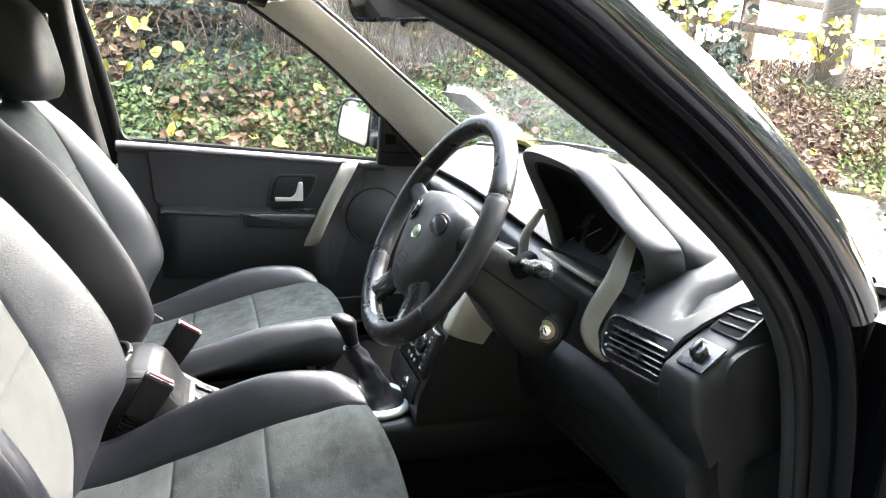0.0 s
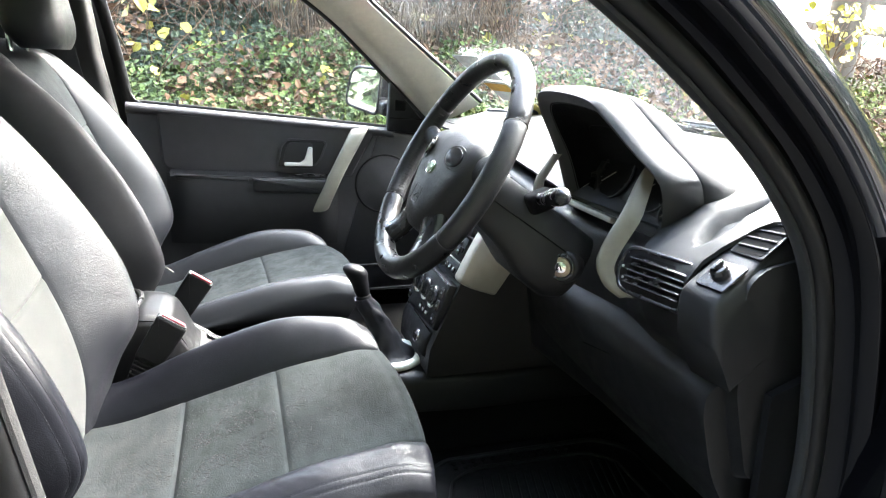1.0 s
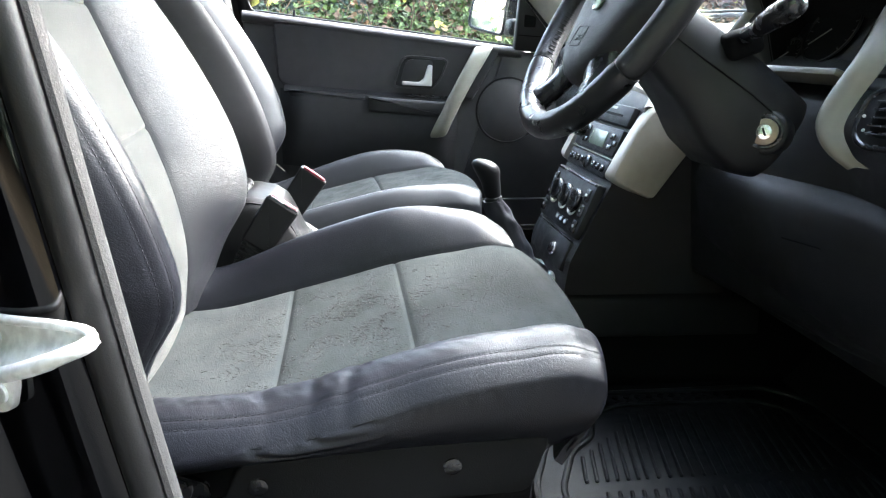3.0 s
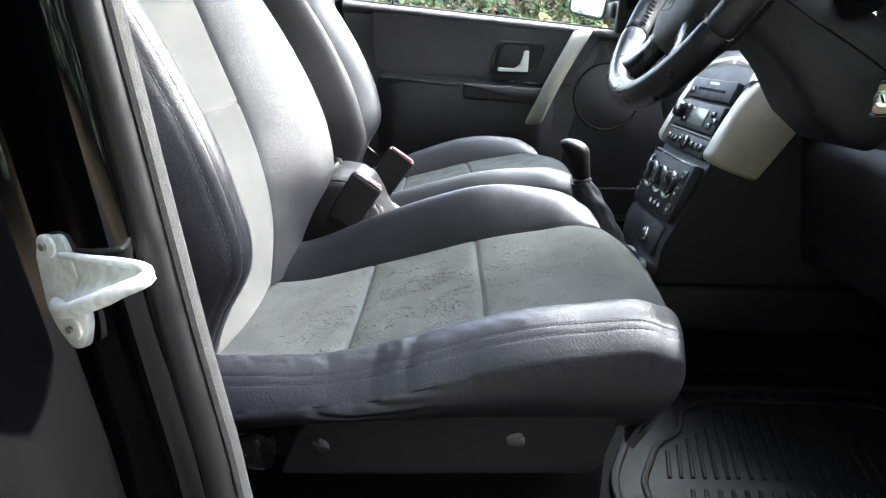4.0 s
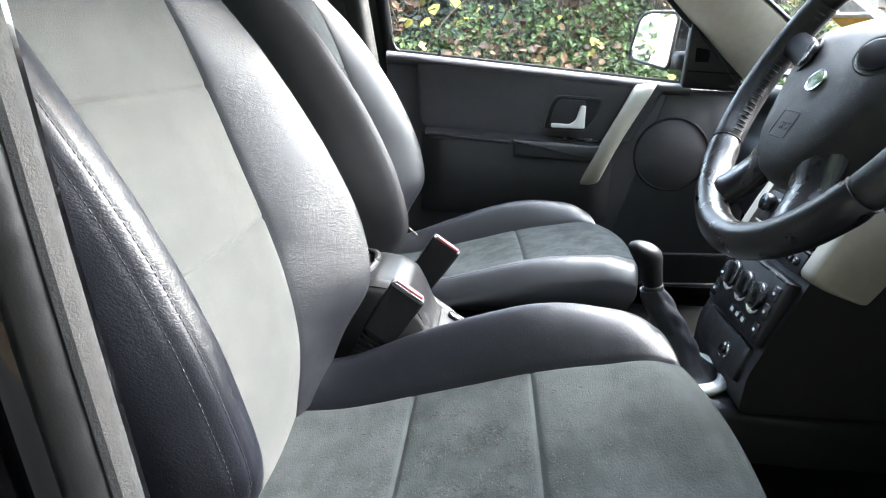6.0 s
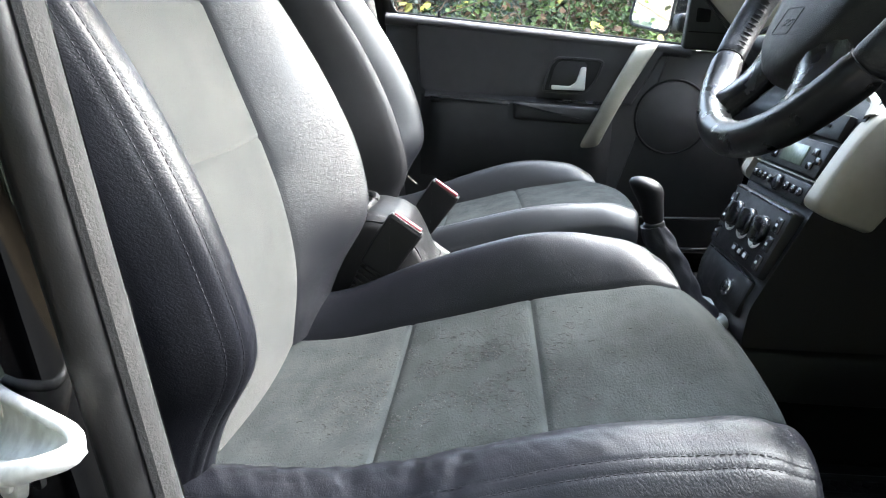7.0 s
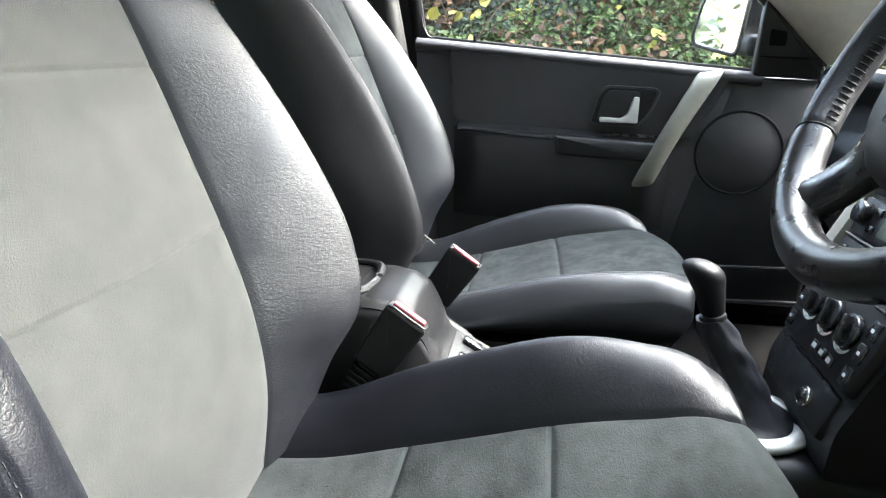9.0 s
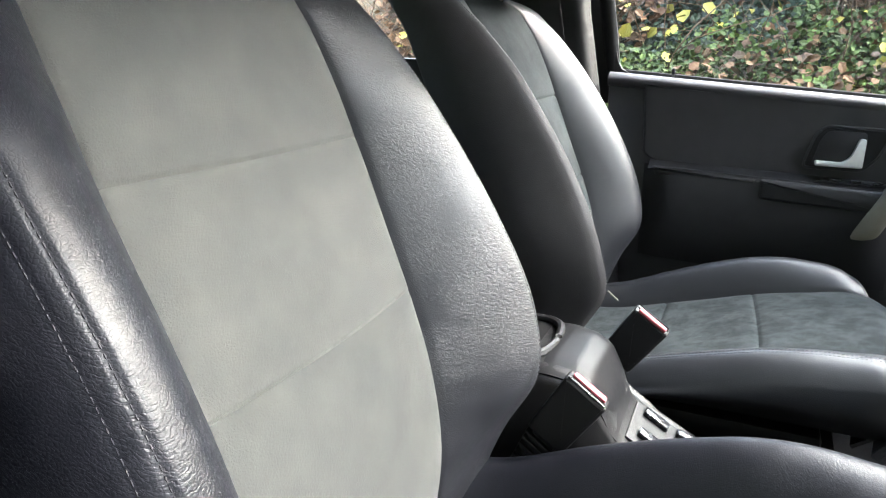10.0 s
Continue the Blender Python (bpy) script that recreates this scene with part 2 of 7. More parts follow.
def pane(name, film=0.03, tint=(1, 1, 1), edge=0.5):
    """Clear glass with its reflection and a faint uneven film of dust."""
    m = bpy.data.materials.new(name)
    m.use_nodes = True
    n, l = m.node_tree.nodes, m.node_tree.links
    n.remove(n["Principled BSDF"])
    clear, gloss, dust = n.new("ShaderNodeBsdfTransparent"), n.new("ShaderNodeBsdfGlossy"), n.new("ShaderNodeBsdfDiffuse")
    clear.inputs[0].default_value = (*tint, 1)
    gloss.inputs["Roughness"].default_value = 0.01
    dust.inputs[0].default_value = (0.8, 0.8, 0.8, 1)
    lw, m1, m2 = n.new("ShaderNodeLayerWeight"), n.new("ShaderNodeMixShader"), n.new("ShaderNodeMixShader")
    lw.inputs[0].default_value = 0.5
    power, fres = n.new("ShaderNodeMath"), n.new("ShaderNodeMapRange")
    power.operation = "POWER"
    power.inputs[1].default_value = 5.0
    fres.inputs[3].default_value, fres.inputs[4].default_value = 0.03, edge
    l.new(lw.outputs["Facing"], power.inputs[0]), l.new(power.outputs[0], fres.inputs[0])
    tex, mr = n.new("ShaderNodeTexNoise"), n.new("ShaderNodeMapRange")
    tex.inputs["Scale"].default_value, tex.inputs["Detail"].default_value = 5, 5
    mr.inputs[1].default_value, mr.inputs[2].default_value = 0.35, 0.75
    mr.inputs[3].default_value, mr.inputs[4].default_value = film * 0.3, film * 1.8
    l.new(tex.outputs[0], mr.inputs[0])
    l.new(mr.outputs[0], m1.inputs[0]), l.new(clear.outputs[0], m1.inputs[1]), l.new(dust.outputs[0], m1.inputs[2])
    l.new(fres.outputs[0], m2.inputs[0]), l.new(m1.outputs[0], m2.inputs[1]), l.new(gloss.outputs[0], m2.inputs[2])
    l.new(m2.outputs[0], n["Material Output"].inputs[0])
    return m


GLASS = pane("side_glass", 0.015, (0.95, 0.96, 0.95), 0.5)
SCREEN_GLASS = pane("dusty_windscreen_glass", 0.07, (0.95, 0.96, 0.95), 0.22)
MIRROR = surface("mirror_silver", (0.9, 0.9, 0.9), (0.88, 0.88, 0.88), 0.02, 0.0, metal=1.0)

# ---------------------------------------------------------------- mesh helpers
SIDE = Matrix(((1, 0, 0, 0), (0, 0, -1, 0), (0, 1, 0, 0), (0, 0, 0, 1)))  # x, z drawn flat, depth towards -y


def mesh(name, verts, faces, material, smooth=35):
    me = bpy.data.meshes.new(name)
    me.from_pydata([tuple(v) for v in verts], [], faces)
    me.materials.append(material)
    if smooth:
        me.polygons.foreach_set("use_smooth", [True] * len(me.polygons))
        me.set_sharp_from_angle(angle=radians(smooth))
    me.update()
    return me


def part(name, geo, material, parent=None, label="", smooth=35):
    """One mesh object, from a bmesh or from (verts, faces), under a thing or a part."""
    if isinstance(geo, bmesh.types.BMesh):
        bmesh.ops.recalc_face_normals(geo, faces=geo.faces)
        me = bpy.data.meshes.new(name)
        geo.to_mesh(me)
        geo.free()
        me.materials.append(material)
        if smooth:
            me.polygons.foreach_set("use_smooth", [True] * len(me.polygons))
            me.set_sharp_from_angle(angle=radians(smooth))
    else:
        me = mesh(name, geo[0], geo[1], material, smooth)
    ob = new(name, me)
    ob.parent = parent
    return tagged(ob, label) if label else ob


def thing(name, label, category, group="", kind="", at=(0, 0, 0)):
    ob = new(name)
    ob.empty_display_size = 0.05
    ob.location = at
    return tagged(ob, label, category, group, kind)


def rbox(size, bev=0.003, m=None, seg=2):
    bm = bmesh.new()
    bmesh.ops.create_cube(bm, size=1)
    bmesh.ops.scale(bm, vec=size, verts=bm.verts)
    if bev:
        bmesh.ops.bevel(bm, geom=bm.edges[:], offset=min(bev, min(size) * 0.48), segments=seg, affect="EDGES", profile=0.5)
    if m is not None:
        bm.transform(m)
    return bm


def cyl(r, h, m=None, seg=24, bev=0.0, r2=None):
    bm = bmesh.new()
    bmesh.ops.create_cone(bm, cap_ends=True, segments=seg, radius1=r, radius2=r if r2 is None else r2, depth=h)
    if bev:
        rim = [e for e in bm.edges if abs(e.verts[0].co.z - e.verts[1].co.z) < 1e-6]
        bmesh.ops.bevel(bm, geom=rim, offset=bev, segments=2, affect="EDGES", profile=0.5)
    if m is not None:
        bm.transform(m)
    return bm


def plate(points, depth, m=None, bev=0.002, seg=2):
    """A flat outline (x, y), thickened along +z, with its edges rounded."""
    bm = bmesh.new()
    f = bm.faces.new([bm.verts.new((x, y, 0)) for x, y in points])
    up = bmesh.ops.extrude_face_region(bm, geom=[f])
    bmesh.ops.translate(bm, vec=(0, 0, depth), verts=[v for v in up["geom"] if isinstance(v, bmesh.types.BMVert)])
    if bev:
        top = [e for e in bm.edges if all(abs(v.co.z - depth) < 1e-6 for v in e.verts)]
        bmesh.ops.bevel(bm, geom=top, offset=bev, segments=seg, affect="EDGES", profile=0.5)
    if m is not None:
        bm.transform(m)
    return bm


def rounded(points, r, seg=5):
    """The outline with its corners rounded."""
    out = []
    n = len(points)
    for i in range(n):
        p, a, b = Vector(points[i]), Vector(points[i - 1]), Vector(points[(i + 1) % n])
        rr = r[i] if isinstance(r, (list, tuple)) else r
        rr = min(rr, (a - p).length * 0.45, (b - p).length * 0.45)
        s, e = p + (a - p).normalized() * rr, p + (b - p).normalized() * rr
        for k in range(seg + 1):
            t = k / seg
            out.append(tuple(s * (1 - t) ** 2 + p * 2 * t * (1 - t) + e * t * t))
    return out


def spline(points, n):
    """n points along a Catmull-Rom curve through the given ones."""
    p = np.array(points, float)
    p = np.vstack([2 * p[0] - p[1], p, 2 * p[-1] - p[-2]])
    out = []
    for s in np.linspace(0, len(points) - 1 - 1e-9, n):
        i, t = int(s), s - int(s)
        a, b, c, d = p[i], p[i + 1], p[i + 2], p[i + 3]
        out.append(0.5 * (2 * b + (c - a) * t + (2 * a - 5 * b + 4 * c - d) * t * t + (3 * b - a - 3 * c + d) * t ** 3))
    return np.array(out)


def tube(path, radius, seg=10, closed=False, flat=1.0, up=(0, 1, 0)):
    """A tube along a path; radius a number or one for each point; flat: how thick along `up` against across."""
    p = np.array(path, float)
    n = len(p)
    rad = np.full(n, radius) if np.isscalar(radius) else np.array(radius, float)
    verts, faces = [], []
    for i in range(n):
        d = p[(i + 1) % n] - p[i - 1] if closed else p[min(i + 1, n - 1)] - p[max(i - 1, 0)]
        d = d / (np.linalg.norm(d) + 1e-12)
        a = np.array(up, float) - np.dot(up, d) * d
        if np.linalg.norm(a) < 1e-3:
            a = np.array((0.3, 0.2, 1.0)) - np.dot((0.3, 0.2, 1.0), d) * d
        a /= np.linalg.norm(a)
        b = np.cross(d, a)
        for k in range(seg):
            w = 2 * math.pi * k / seg
            verts.append(p[i] + rad[i] * (math.cos(w) * a * flat + math.sin(w) * b))
    for i in range(n if closed else n - 1):
        j = (i + 1) % n
        for k in range(seg):
            q = (k + 1) % seg
            faces.append((i * seg + k, i * seg + q, j * seg + q, j * seg + k))
    if not closed:
        faces += [tuple(range(seg)), tuple(range((n - 1) * seg, n * seg))[::-1]]
    return verts, faces


def join(*geos):
    verts, faces = [], []
    for v, f in geos:
        k = len(verts)
        verts += list(v)
        faces += [tuple(i + k for i in q) for q in f]
    return verts, faces


def loft(rings, cap=True):
    """Rings of the same count of points, joined; each ring is closed."""
    n, k = len(rings), len(rings[0])
    verts = [p for r in rings for p in r]
    faces = [(i * k + a, i * k + (a + 1) % k, (i + 1) * k + (a + 1) % k, (i + 1) * k + a) for i in range(n - 1) for a in range(k)]
    if cap:
        faces += [tuple(range(k))[::-1], tuple(range((n - 1) * k, n * k))]
    bm = bmesh.new()
    vs = [bm.verts.new(tuple(v)) for v in verts]
    for f in faces:
        bm.faces.new([vs[i] for i in f])
    return bm


def shell(grid, thick):
    """A sheet of points (rows x columns x 3) with a thickness away from its normal side."""
    g = np.array(grid, float)
    nu, nv = g.shape[:2]
    du, dv = np.gradient(g, axis=0), np.gradient(g, axis=1)
    nrm = np.cross(du, dv)
    nrm /= np.linalg.norm(nrm, axis=2, keepdims=True) + 1e-12
    back = g - nrm * thick
    verts = list(g.reshape(-1, 3)) + list(back.reshape(-1, 3))
    o, idx = nu * nv, lambda i, j: i * nv + j
    faces = []
    for i in range(nu - 1):
        for j in range(nv - 1):
            a, b, c, d = idx(i, j), idx(i + 1, j), idx(i + 1, j + 1), idx(i, j + 1)
            faces += [(a, b, c, d), (o + d, o + c, o + b, o + a)]
    rim = [idx(i, 0) for i in range(nu)] + [idx(nu - 1, j) for j in range(1, nv)] + [idx(i, nv - 1) for i in range(nu - 2, -1, -1)] + [idx(0, j) for j in range(nv - 2, 0, -1)]
    for a, b in zip(rim, rim[1:] + rim[:1]):
        faces.append((b, a, o + a, o + b))
    return verts, faces


def lerp(x, xs, ys):
    return float(np.interp(x, xs, ys))


def smooth_lerp(xs, ys):
    """A smooth curve y(x) through the points (monotone-ish cubic)."""
    xs, ys = np.array(xs, float), np.array(ys, float)
    m = np.gradient(ys, xs)

    def at(x):
        x = min(max(x, xs[0]), xs[-1])
        i = min(int(np.searchsorted(xs, x, "right")) - 1, len(xs) - 2)
        h = xs[i + 1] - xs[i]
        t = (x - xs[i]) / h
        return float((1 + 2 * t) * (1 - t) ** 2 * ys[i] + t * (1 - t) ** 2 * h * m[i] + t * t * (3 - 2 * t) * ys[i + 1] + t * t * (t - 1) * h * m[i + 1])

    return at


def steps(a, b, n, edge=0.006):
    """Samples from a to b, closer together at both ends."""
    e = min(edge, (b - a) * 0.2)
    return np.array(sorted({a, a + e * 0.3, a + e * 0.65, a + e, b - e, b - e * 0.65, b - e * 0.3, b, *np.linspace(a + 2 * e, b - 2 * e, n)}))


# ---------------------------------------------------------------- seats
seat_z = smooth_lerp([-0.20, -0.10, 0.0, 0.08, 0.157, 0.24, 0.312, 0.338, 0.352, 0.360], [0.700, 0.708, 0.733, 0.755, 0.777, 0.795, 0.803, 0.793, 0.768, 0.715])
bolster_in = smooth_lerp([-0.20, -0.10, 0.0, 0.10, 0.17, 0.25, 0.31, 0.338, 0.360], [0.035, 0.045, 0.062, 0.070, 0.068, 0.050, 0.026, 0.010, 0.0])
bolster_out = smooth_lerp([-0.20, -0.10, 0.0, 0.10, 0.17, 0.25, 0.31, 0.338, 0.360], [0.052, 0.047, 0.026, 0.026, 0.028, 0.024, 0.016, 0.008, 0.0])
bolster_far = smooth_lerp([-0.20, -0.10, 0.0, 0.10, 0.17, 0.25, 0.31, 0.338, 0.360], [0.022, 0.035, 0.050, 0.058, 0.056, 0.042, 0.022, 0.009, 0.0])
seat_w = smooth_lerp([-0.20, 0.0, 0.24, 0.316, 0.338, 0.352, 0.360], [0.97, 1.0, 1.0, 0.99, 0.978, 0.962, 0.935])
seat_nose = smooth_lerp([0.24, 0.29, 0.312, 0.338, 0.348, 0.354, 0.360], [0.24, 0.29, 0.314, 0.337, 0.335, 0.324, 0.296])
seat_foot = smooth_lerp([-0.20, -0.08, 0.0, 0.28, 0.36], [0.680, 0.698, 0.708, 0.714, 0.712])
INNER, OUTER = 0.165, -0.16  # the two long seams, across


INNER_GAIN = [1.0]


def cushion_at(x, y):
    """Height of the seat's top, by place along and across it; beyond +-0.262 it runs down the side."""
    z, w = seat_z(x), seat_w(x)
    hi, ho = bolster_in(x) * INNER_GAIN[0], bolster_out(x) if INNER_GAIN[0] == 1.0 else bolster_far(x)
    s = z
    if y >= INNER:
        t = (y - INNER) / (0.262 - INNER)
        s = z + hi * math.sin(min(t / 0.62, 1) * math.pi / 2) if t < 0.62 else z + hi - (hi * 0.35 + 0.026) * ((t - 0.62) / 0.38) ** 2.2
    elif y <= OUTER:
        t = (OUTER - y) / (0.262 + OUTER)
        drop = ho * 0.35 + 0.020
        if x < 0.32:
            drop = min(drop, max(0.004, z + ho - seat_foot(x) - 0.026))
        s = z + ho * math.sin(min(t / 0.46, 1) * math.pi / 2) if t < 0.46 else z + ho - drop * ((t - 0.46) / 0.54) ** 2.6
    else:
        t = (y - OUTER) / (INNER - OUTER)
        s = z + 0.010 * math.sin(t * math.pi) * lerp(x, [-0.2, 0.1, 0.3], [-0.6, -0.4, 0.7])
    if INNER_GAIN[0] != 1.0:
        s -= 0.013 * min(1.0, max(0.0, (INNER - y) / (INNER - OUTER)))
    return s


FOLDS = (((0.005, -0.15), (-0.006, 0.15), (0.012, 0.38), (0.06, 0.50), (0.11, 0.50)), ((0.045, -0.2), (0.05, 0.08), (0.07, 0.24), (0.10, 0.28)),
         ((0.075, -0.25), (0.085, -0.02), (0.11, 0.10)))
FOLD_LINES = [spline([(x, t * 0.09) for x, t in f], 24) for f in FOLDS]


def fold_depth(x, t):
    """Creases in the worn outer bolster: troughs with a soft lip, along a few curved lines."""
    w = 0.0
    for line in FOLD_LINES:
        d = np.hypot(line[:, 0] - x, line[:, 1] - t * 0.09)
        i = int(d.argmin())
        fade = math.sin(math.pi * (i + 1) / 25) ** 0.6
        w += fade * (0.6 * math.exp(-(d[i] / 0.018) ** 2) - 1.1 * math.exp(-(d[i] / 0.008) ** 2))
    return w


def reach(x, y, side):
    """Place along the car of a cushion point: the front edge bows out, and the passenger's cushion is longer."""
    t = min(1.0, max(0.0, (x - 0.14) / 0.18))
    x += 0.022 * (1 - (y / 0.262) ** 2) * t * t * (3 - 2 * t) if abs(y) < 0.262 else 0.0
    return x * (1.09 - 0.12 * ((0.262 - min(0.262, max(-0.262, y))) / 0.524) ** 2) if side < 0 and x > 0 else x


def cushion_patch(xs, ys, side, cy, down=0, seams=(1, 1, 1, 1), wrinkle=0.0):
    """A panel of the seat cushion. down: rows that run down the side (+1 inner, -1 outer edge). seams: at x0, x1, y0, y1."""
    grid, outer = [], down < 0
    for x in xs:
        row = []
        pts = [(y, cushion_at(x, y), 0.0) for y in ys]
        if down:
            y1 = ys[-1] if down > 0 else ys[0]
            z1 = cushion_at(x, y1)
            foot = min(seat_foot(x), z1 - 0.003)
            skirt = []
            for k in range(1, 27):
                t = k / 26
                bulge = 0.006 * math.sin(math.pi * min(1, t * 1.05)) - 0.012 * t ** 2
                skirt.append((y1 + down * bulge, z1 + (foot - z1) * t, t))
            pts = pts + skirt if down > 0 else skirt[::-1] + pts
        for y, z, t in pts:
            d = min([9] + [abs(x - xs[0])] * seams[0] + [abs(x - xs[-1])] * seams[1] + ([abs(y - ys[0])] if seams[2] and t == 0 else []) + ([abs(y - ys[-1])] if seams[3] and t == 0 else []))
            z -= 0.0035 * math.exp(-(d / 0.003) ** 2) + 0.002 * math.exp(-(d / 0.012) ** 2)
            yy = y * seat_w(x)
            nose = seat_nose(x)
            xx = nose + (min(nose, 0.285 + 0.25 * (x - 0.285)) - nose) * t ** 1.6 if x > 0.285 else x
            if outer and t == 0 and y < -0.17:
                # a double seam with a piped ridge, drawn in by its thread
                z -= 0.0008 * (math.exp(-((y + 0.2355) / 0.0018) ** 2) + math.exp(-((y + 0.2445) / 0.0018) ** 2)) * (1 + 0.5 * math.sin(x * 1170))
            if wrinkle:
                k = wrinkle * (fold_depth(x, t if t > 0 else (y + 0.205) / 0.25) + 0.30 * noise.noise((x * 14, y * 24, t * 3)) + (0.55 if t == 0 and y > -0.215 else 0.0) * noise.noise((x * 70, y * 45, 3)) * lerp(x, [0.0, 0.2], [1, 0.3]))
                if t > 0:
                    yy += k * math.copysign(1, y) + 0.0011 * noise.noise((x * 95, t * 2.5, 5)) * math.exp(-(t / 0.16) ** 2)
                else:
                    # slack gathers slanting over the strip inside the seam
                    n1 = noise.noise((x * 42 + y * 34, y * 16 - x * 9, 8))
                    n2 = noise.noise((x * 95 + y * 60, y * 40, 2))
                    band = math.sin(math.pi * min(1.0, max(0.0, (y + 0.240) / 0.075)))
                    z += k + band * (0.0024 * (0.22 - abs(n1)) + 0.0011 * (0.2 - abs(n2))) * lerp(x, [-0.12, 0.05, 0.18, 0.30], [1.0, 1.0, 0.7, 0.3])
            row.append((reach(xx, y, side), cy + side * yy, z))
        grid.append(row)
    g = np.array(grid)
    return g if side > 0 else g[:, ::-1]


back_x = smooth_lerp([0.70, 0.82, 0.90, 0.962, 1.04, 1.12, 1.20, 1.27, 1.31, 1.332], [-0.150, -0.143, -0.160, -0.181, -0.212, -0.244, -0.276, -0.314, -0.352, -0.410])
back_w = smooth_lerp([0.70, 0.82, 0.92, 1.05, 1.16, 1.25, 1.30, 1.332], [0.86, 0.93, 1.0, 1.0, 0.99, 0.96, 0.92, 0.80])
wing = smooth_lerp([0.70, 0.80, 0.86, 0.93, 1.02, 1.10, 1.18, 1.26, 1.332], [0.012, 0.040, 0.078, 0.090, 0.090, 0.078, 0.055, 0.026, 0.0])
BACK_IN, BACK_OUT, BACK_EDGE = 0.150, -0.150, 0.262


def across(z, y):
    """Where a point of the backrest lies across the seat: the driver's inner bolster narrows towards the top."""
    w = y * back_w(z)
    if INNER_GAIN[0] == 1.0 and y > 0:
        w *= 1 + lerp(z, [0.95, 1.10, 1.332], [0, 1, 1]) * lerp(y, [0, 0.15, 0.262], [0, 0.060, -0.058])
    return w


def backrest_at(z, y):
    """How far forward the backrest's face lies at this height and place across."""
    x, w = back_x(z), wing(z)
    if INNER_GAIN[0] != 1.0 and y > 0:
        w += 0.017 * lerp(z, [0.70, 0.80, 1.20, 1.332], [0.3, 1.0, 1.0, 0.0])
    a = abs(y)
    if a > 0.15:
        t = (a - 0.15) / (BACK_EDGE - 0.15)
        if y > 0:
            x += w * math.sin(t / 0.88 * math.pi * 0.40) / math.sin(math.pi * 0.40) if t < 0.88 else w - (0.08 * w + 0.013) * ((t - 0.88) / 0.12) ** 2.0
        else:
            x += w * math.sin(min(t / 0.66, 1) * math.pi / 2) if t < 0.66 else w - (0.30 * w + 0.020) * ((t - 0.66) / 0.34) ** 2.2
    else:
        x += 0.008 * math.cos(a / 0.15 * math.pi / 2)
    return x


def back_patch(zs, ys, side, cy, down=0, seams=(1, 1, 1, 1)):
    grid = []
    for z in zs:
        row = []
        pts = [(y, backrest_at(z, y), 0.0) for y in ys]
        if down:
            y1 = ys[-1] if down > 0 else ys[0]
            x1 = backrest_at(z, y1)
            rear = back_x(z) - 0.085
            skirt = [(y1 + down * 0.010 * math.sin(math.pi * k / 12), x1 + (rear - x1) * k / 12, k / 12) for k in range(1, 13)]
            pts = pts + skirt if down > 0 else skirt[::-1] + pts
        for y, x, t in pts:
            d = min([9] + [abs(z - zs[0])] * seams[0] + [abs(z - zs[-1])] * seams[1] + ([abs(y - ys[0])] if seams[2] and t == 0 else []) + ([abs(y - ys[-1])] if seams[3] and t == 0 else []))
            x -= 0.0035 * math.exp(-(d / 0.003) ** 2) + 0.0025 * math.exp(-(d / 0.014) ** 2)
            if down < 0 and t == 0:
                x -= 0.0009 * (math.exp(-((y + 0.236) / 0.002) ** 2) + math.exp(-((y + 0.246) / 0.002) ** 2))
            row.append((x, cy + side * across(z, y), z))
        grid.append(row)
    g = np.array(grid)
    return g[:, ::-1] if side > 0 else g


def stitches(points, parent, name="stitching", length=0.0034, gap=0.0020, r=0.00055):
    """A row of short raised stitches along a curve, one mesh."""
    p = np.array(points)
    seg = np.linalg.norm(np.diff(p, axis=0), axis=1)
    cum = np.r_[0, np.cumsum(seg)]
    geos, s = [], 0.003
    while s + length < cum[-1]:
        a = [np.interp(s, cum, p[:, k]) for k in range(3)]
        b = [np.interp(s + length, cum, p[:, k]) for k in range(3)]
        geos.append(tube([a, [(u + v) / 2 for u, v in zip(a, b)], b], [r * 0.6, r, r * 0.6], 5))
        s += length + gap
    return part(name, join(*geos), THREAD, parent, "dark double stitching along the seam" if name == "stitching" else "")


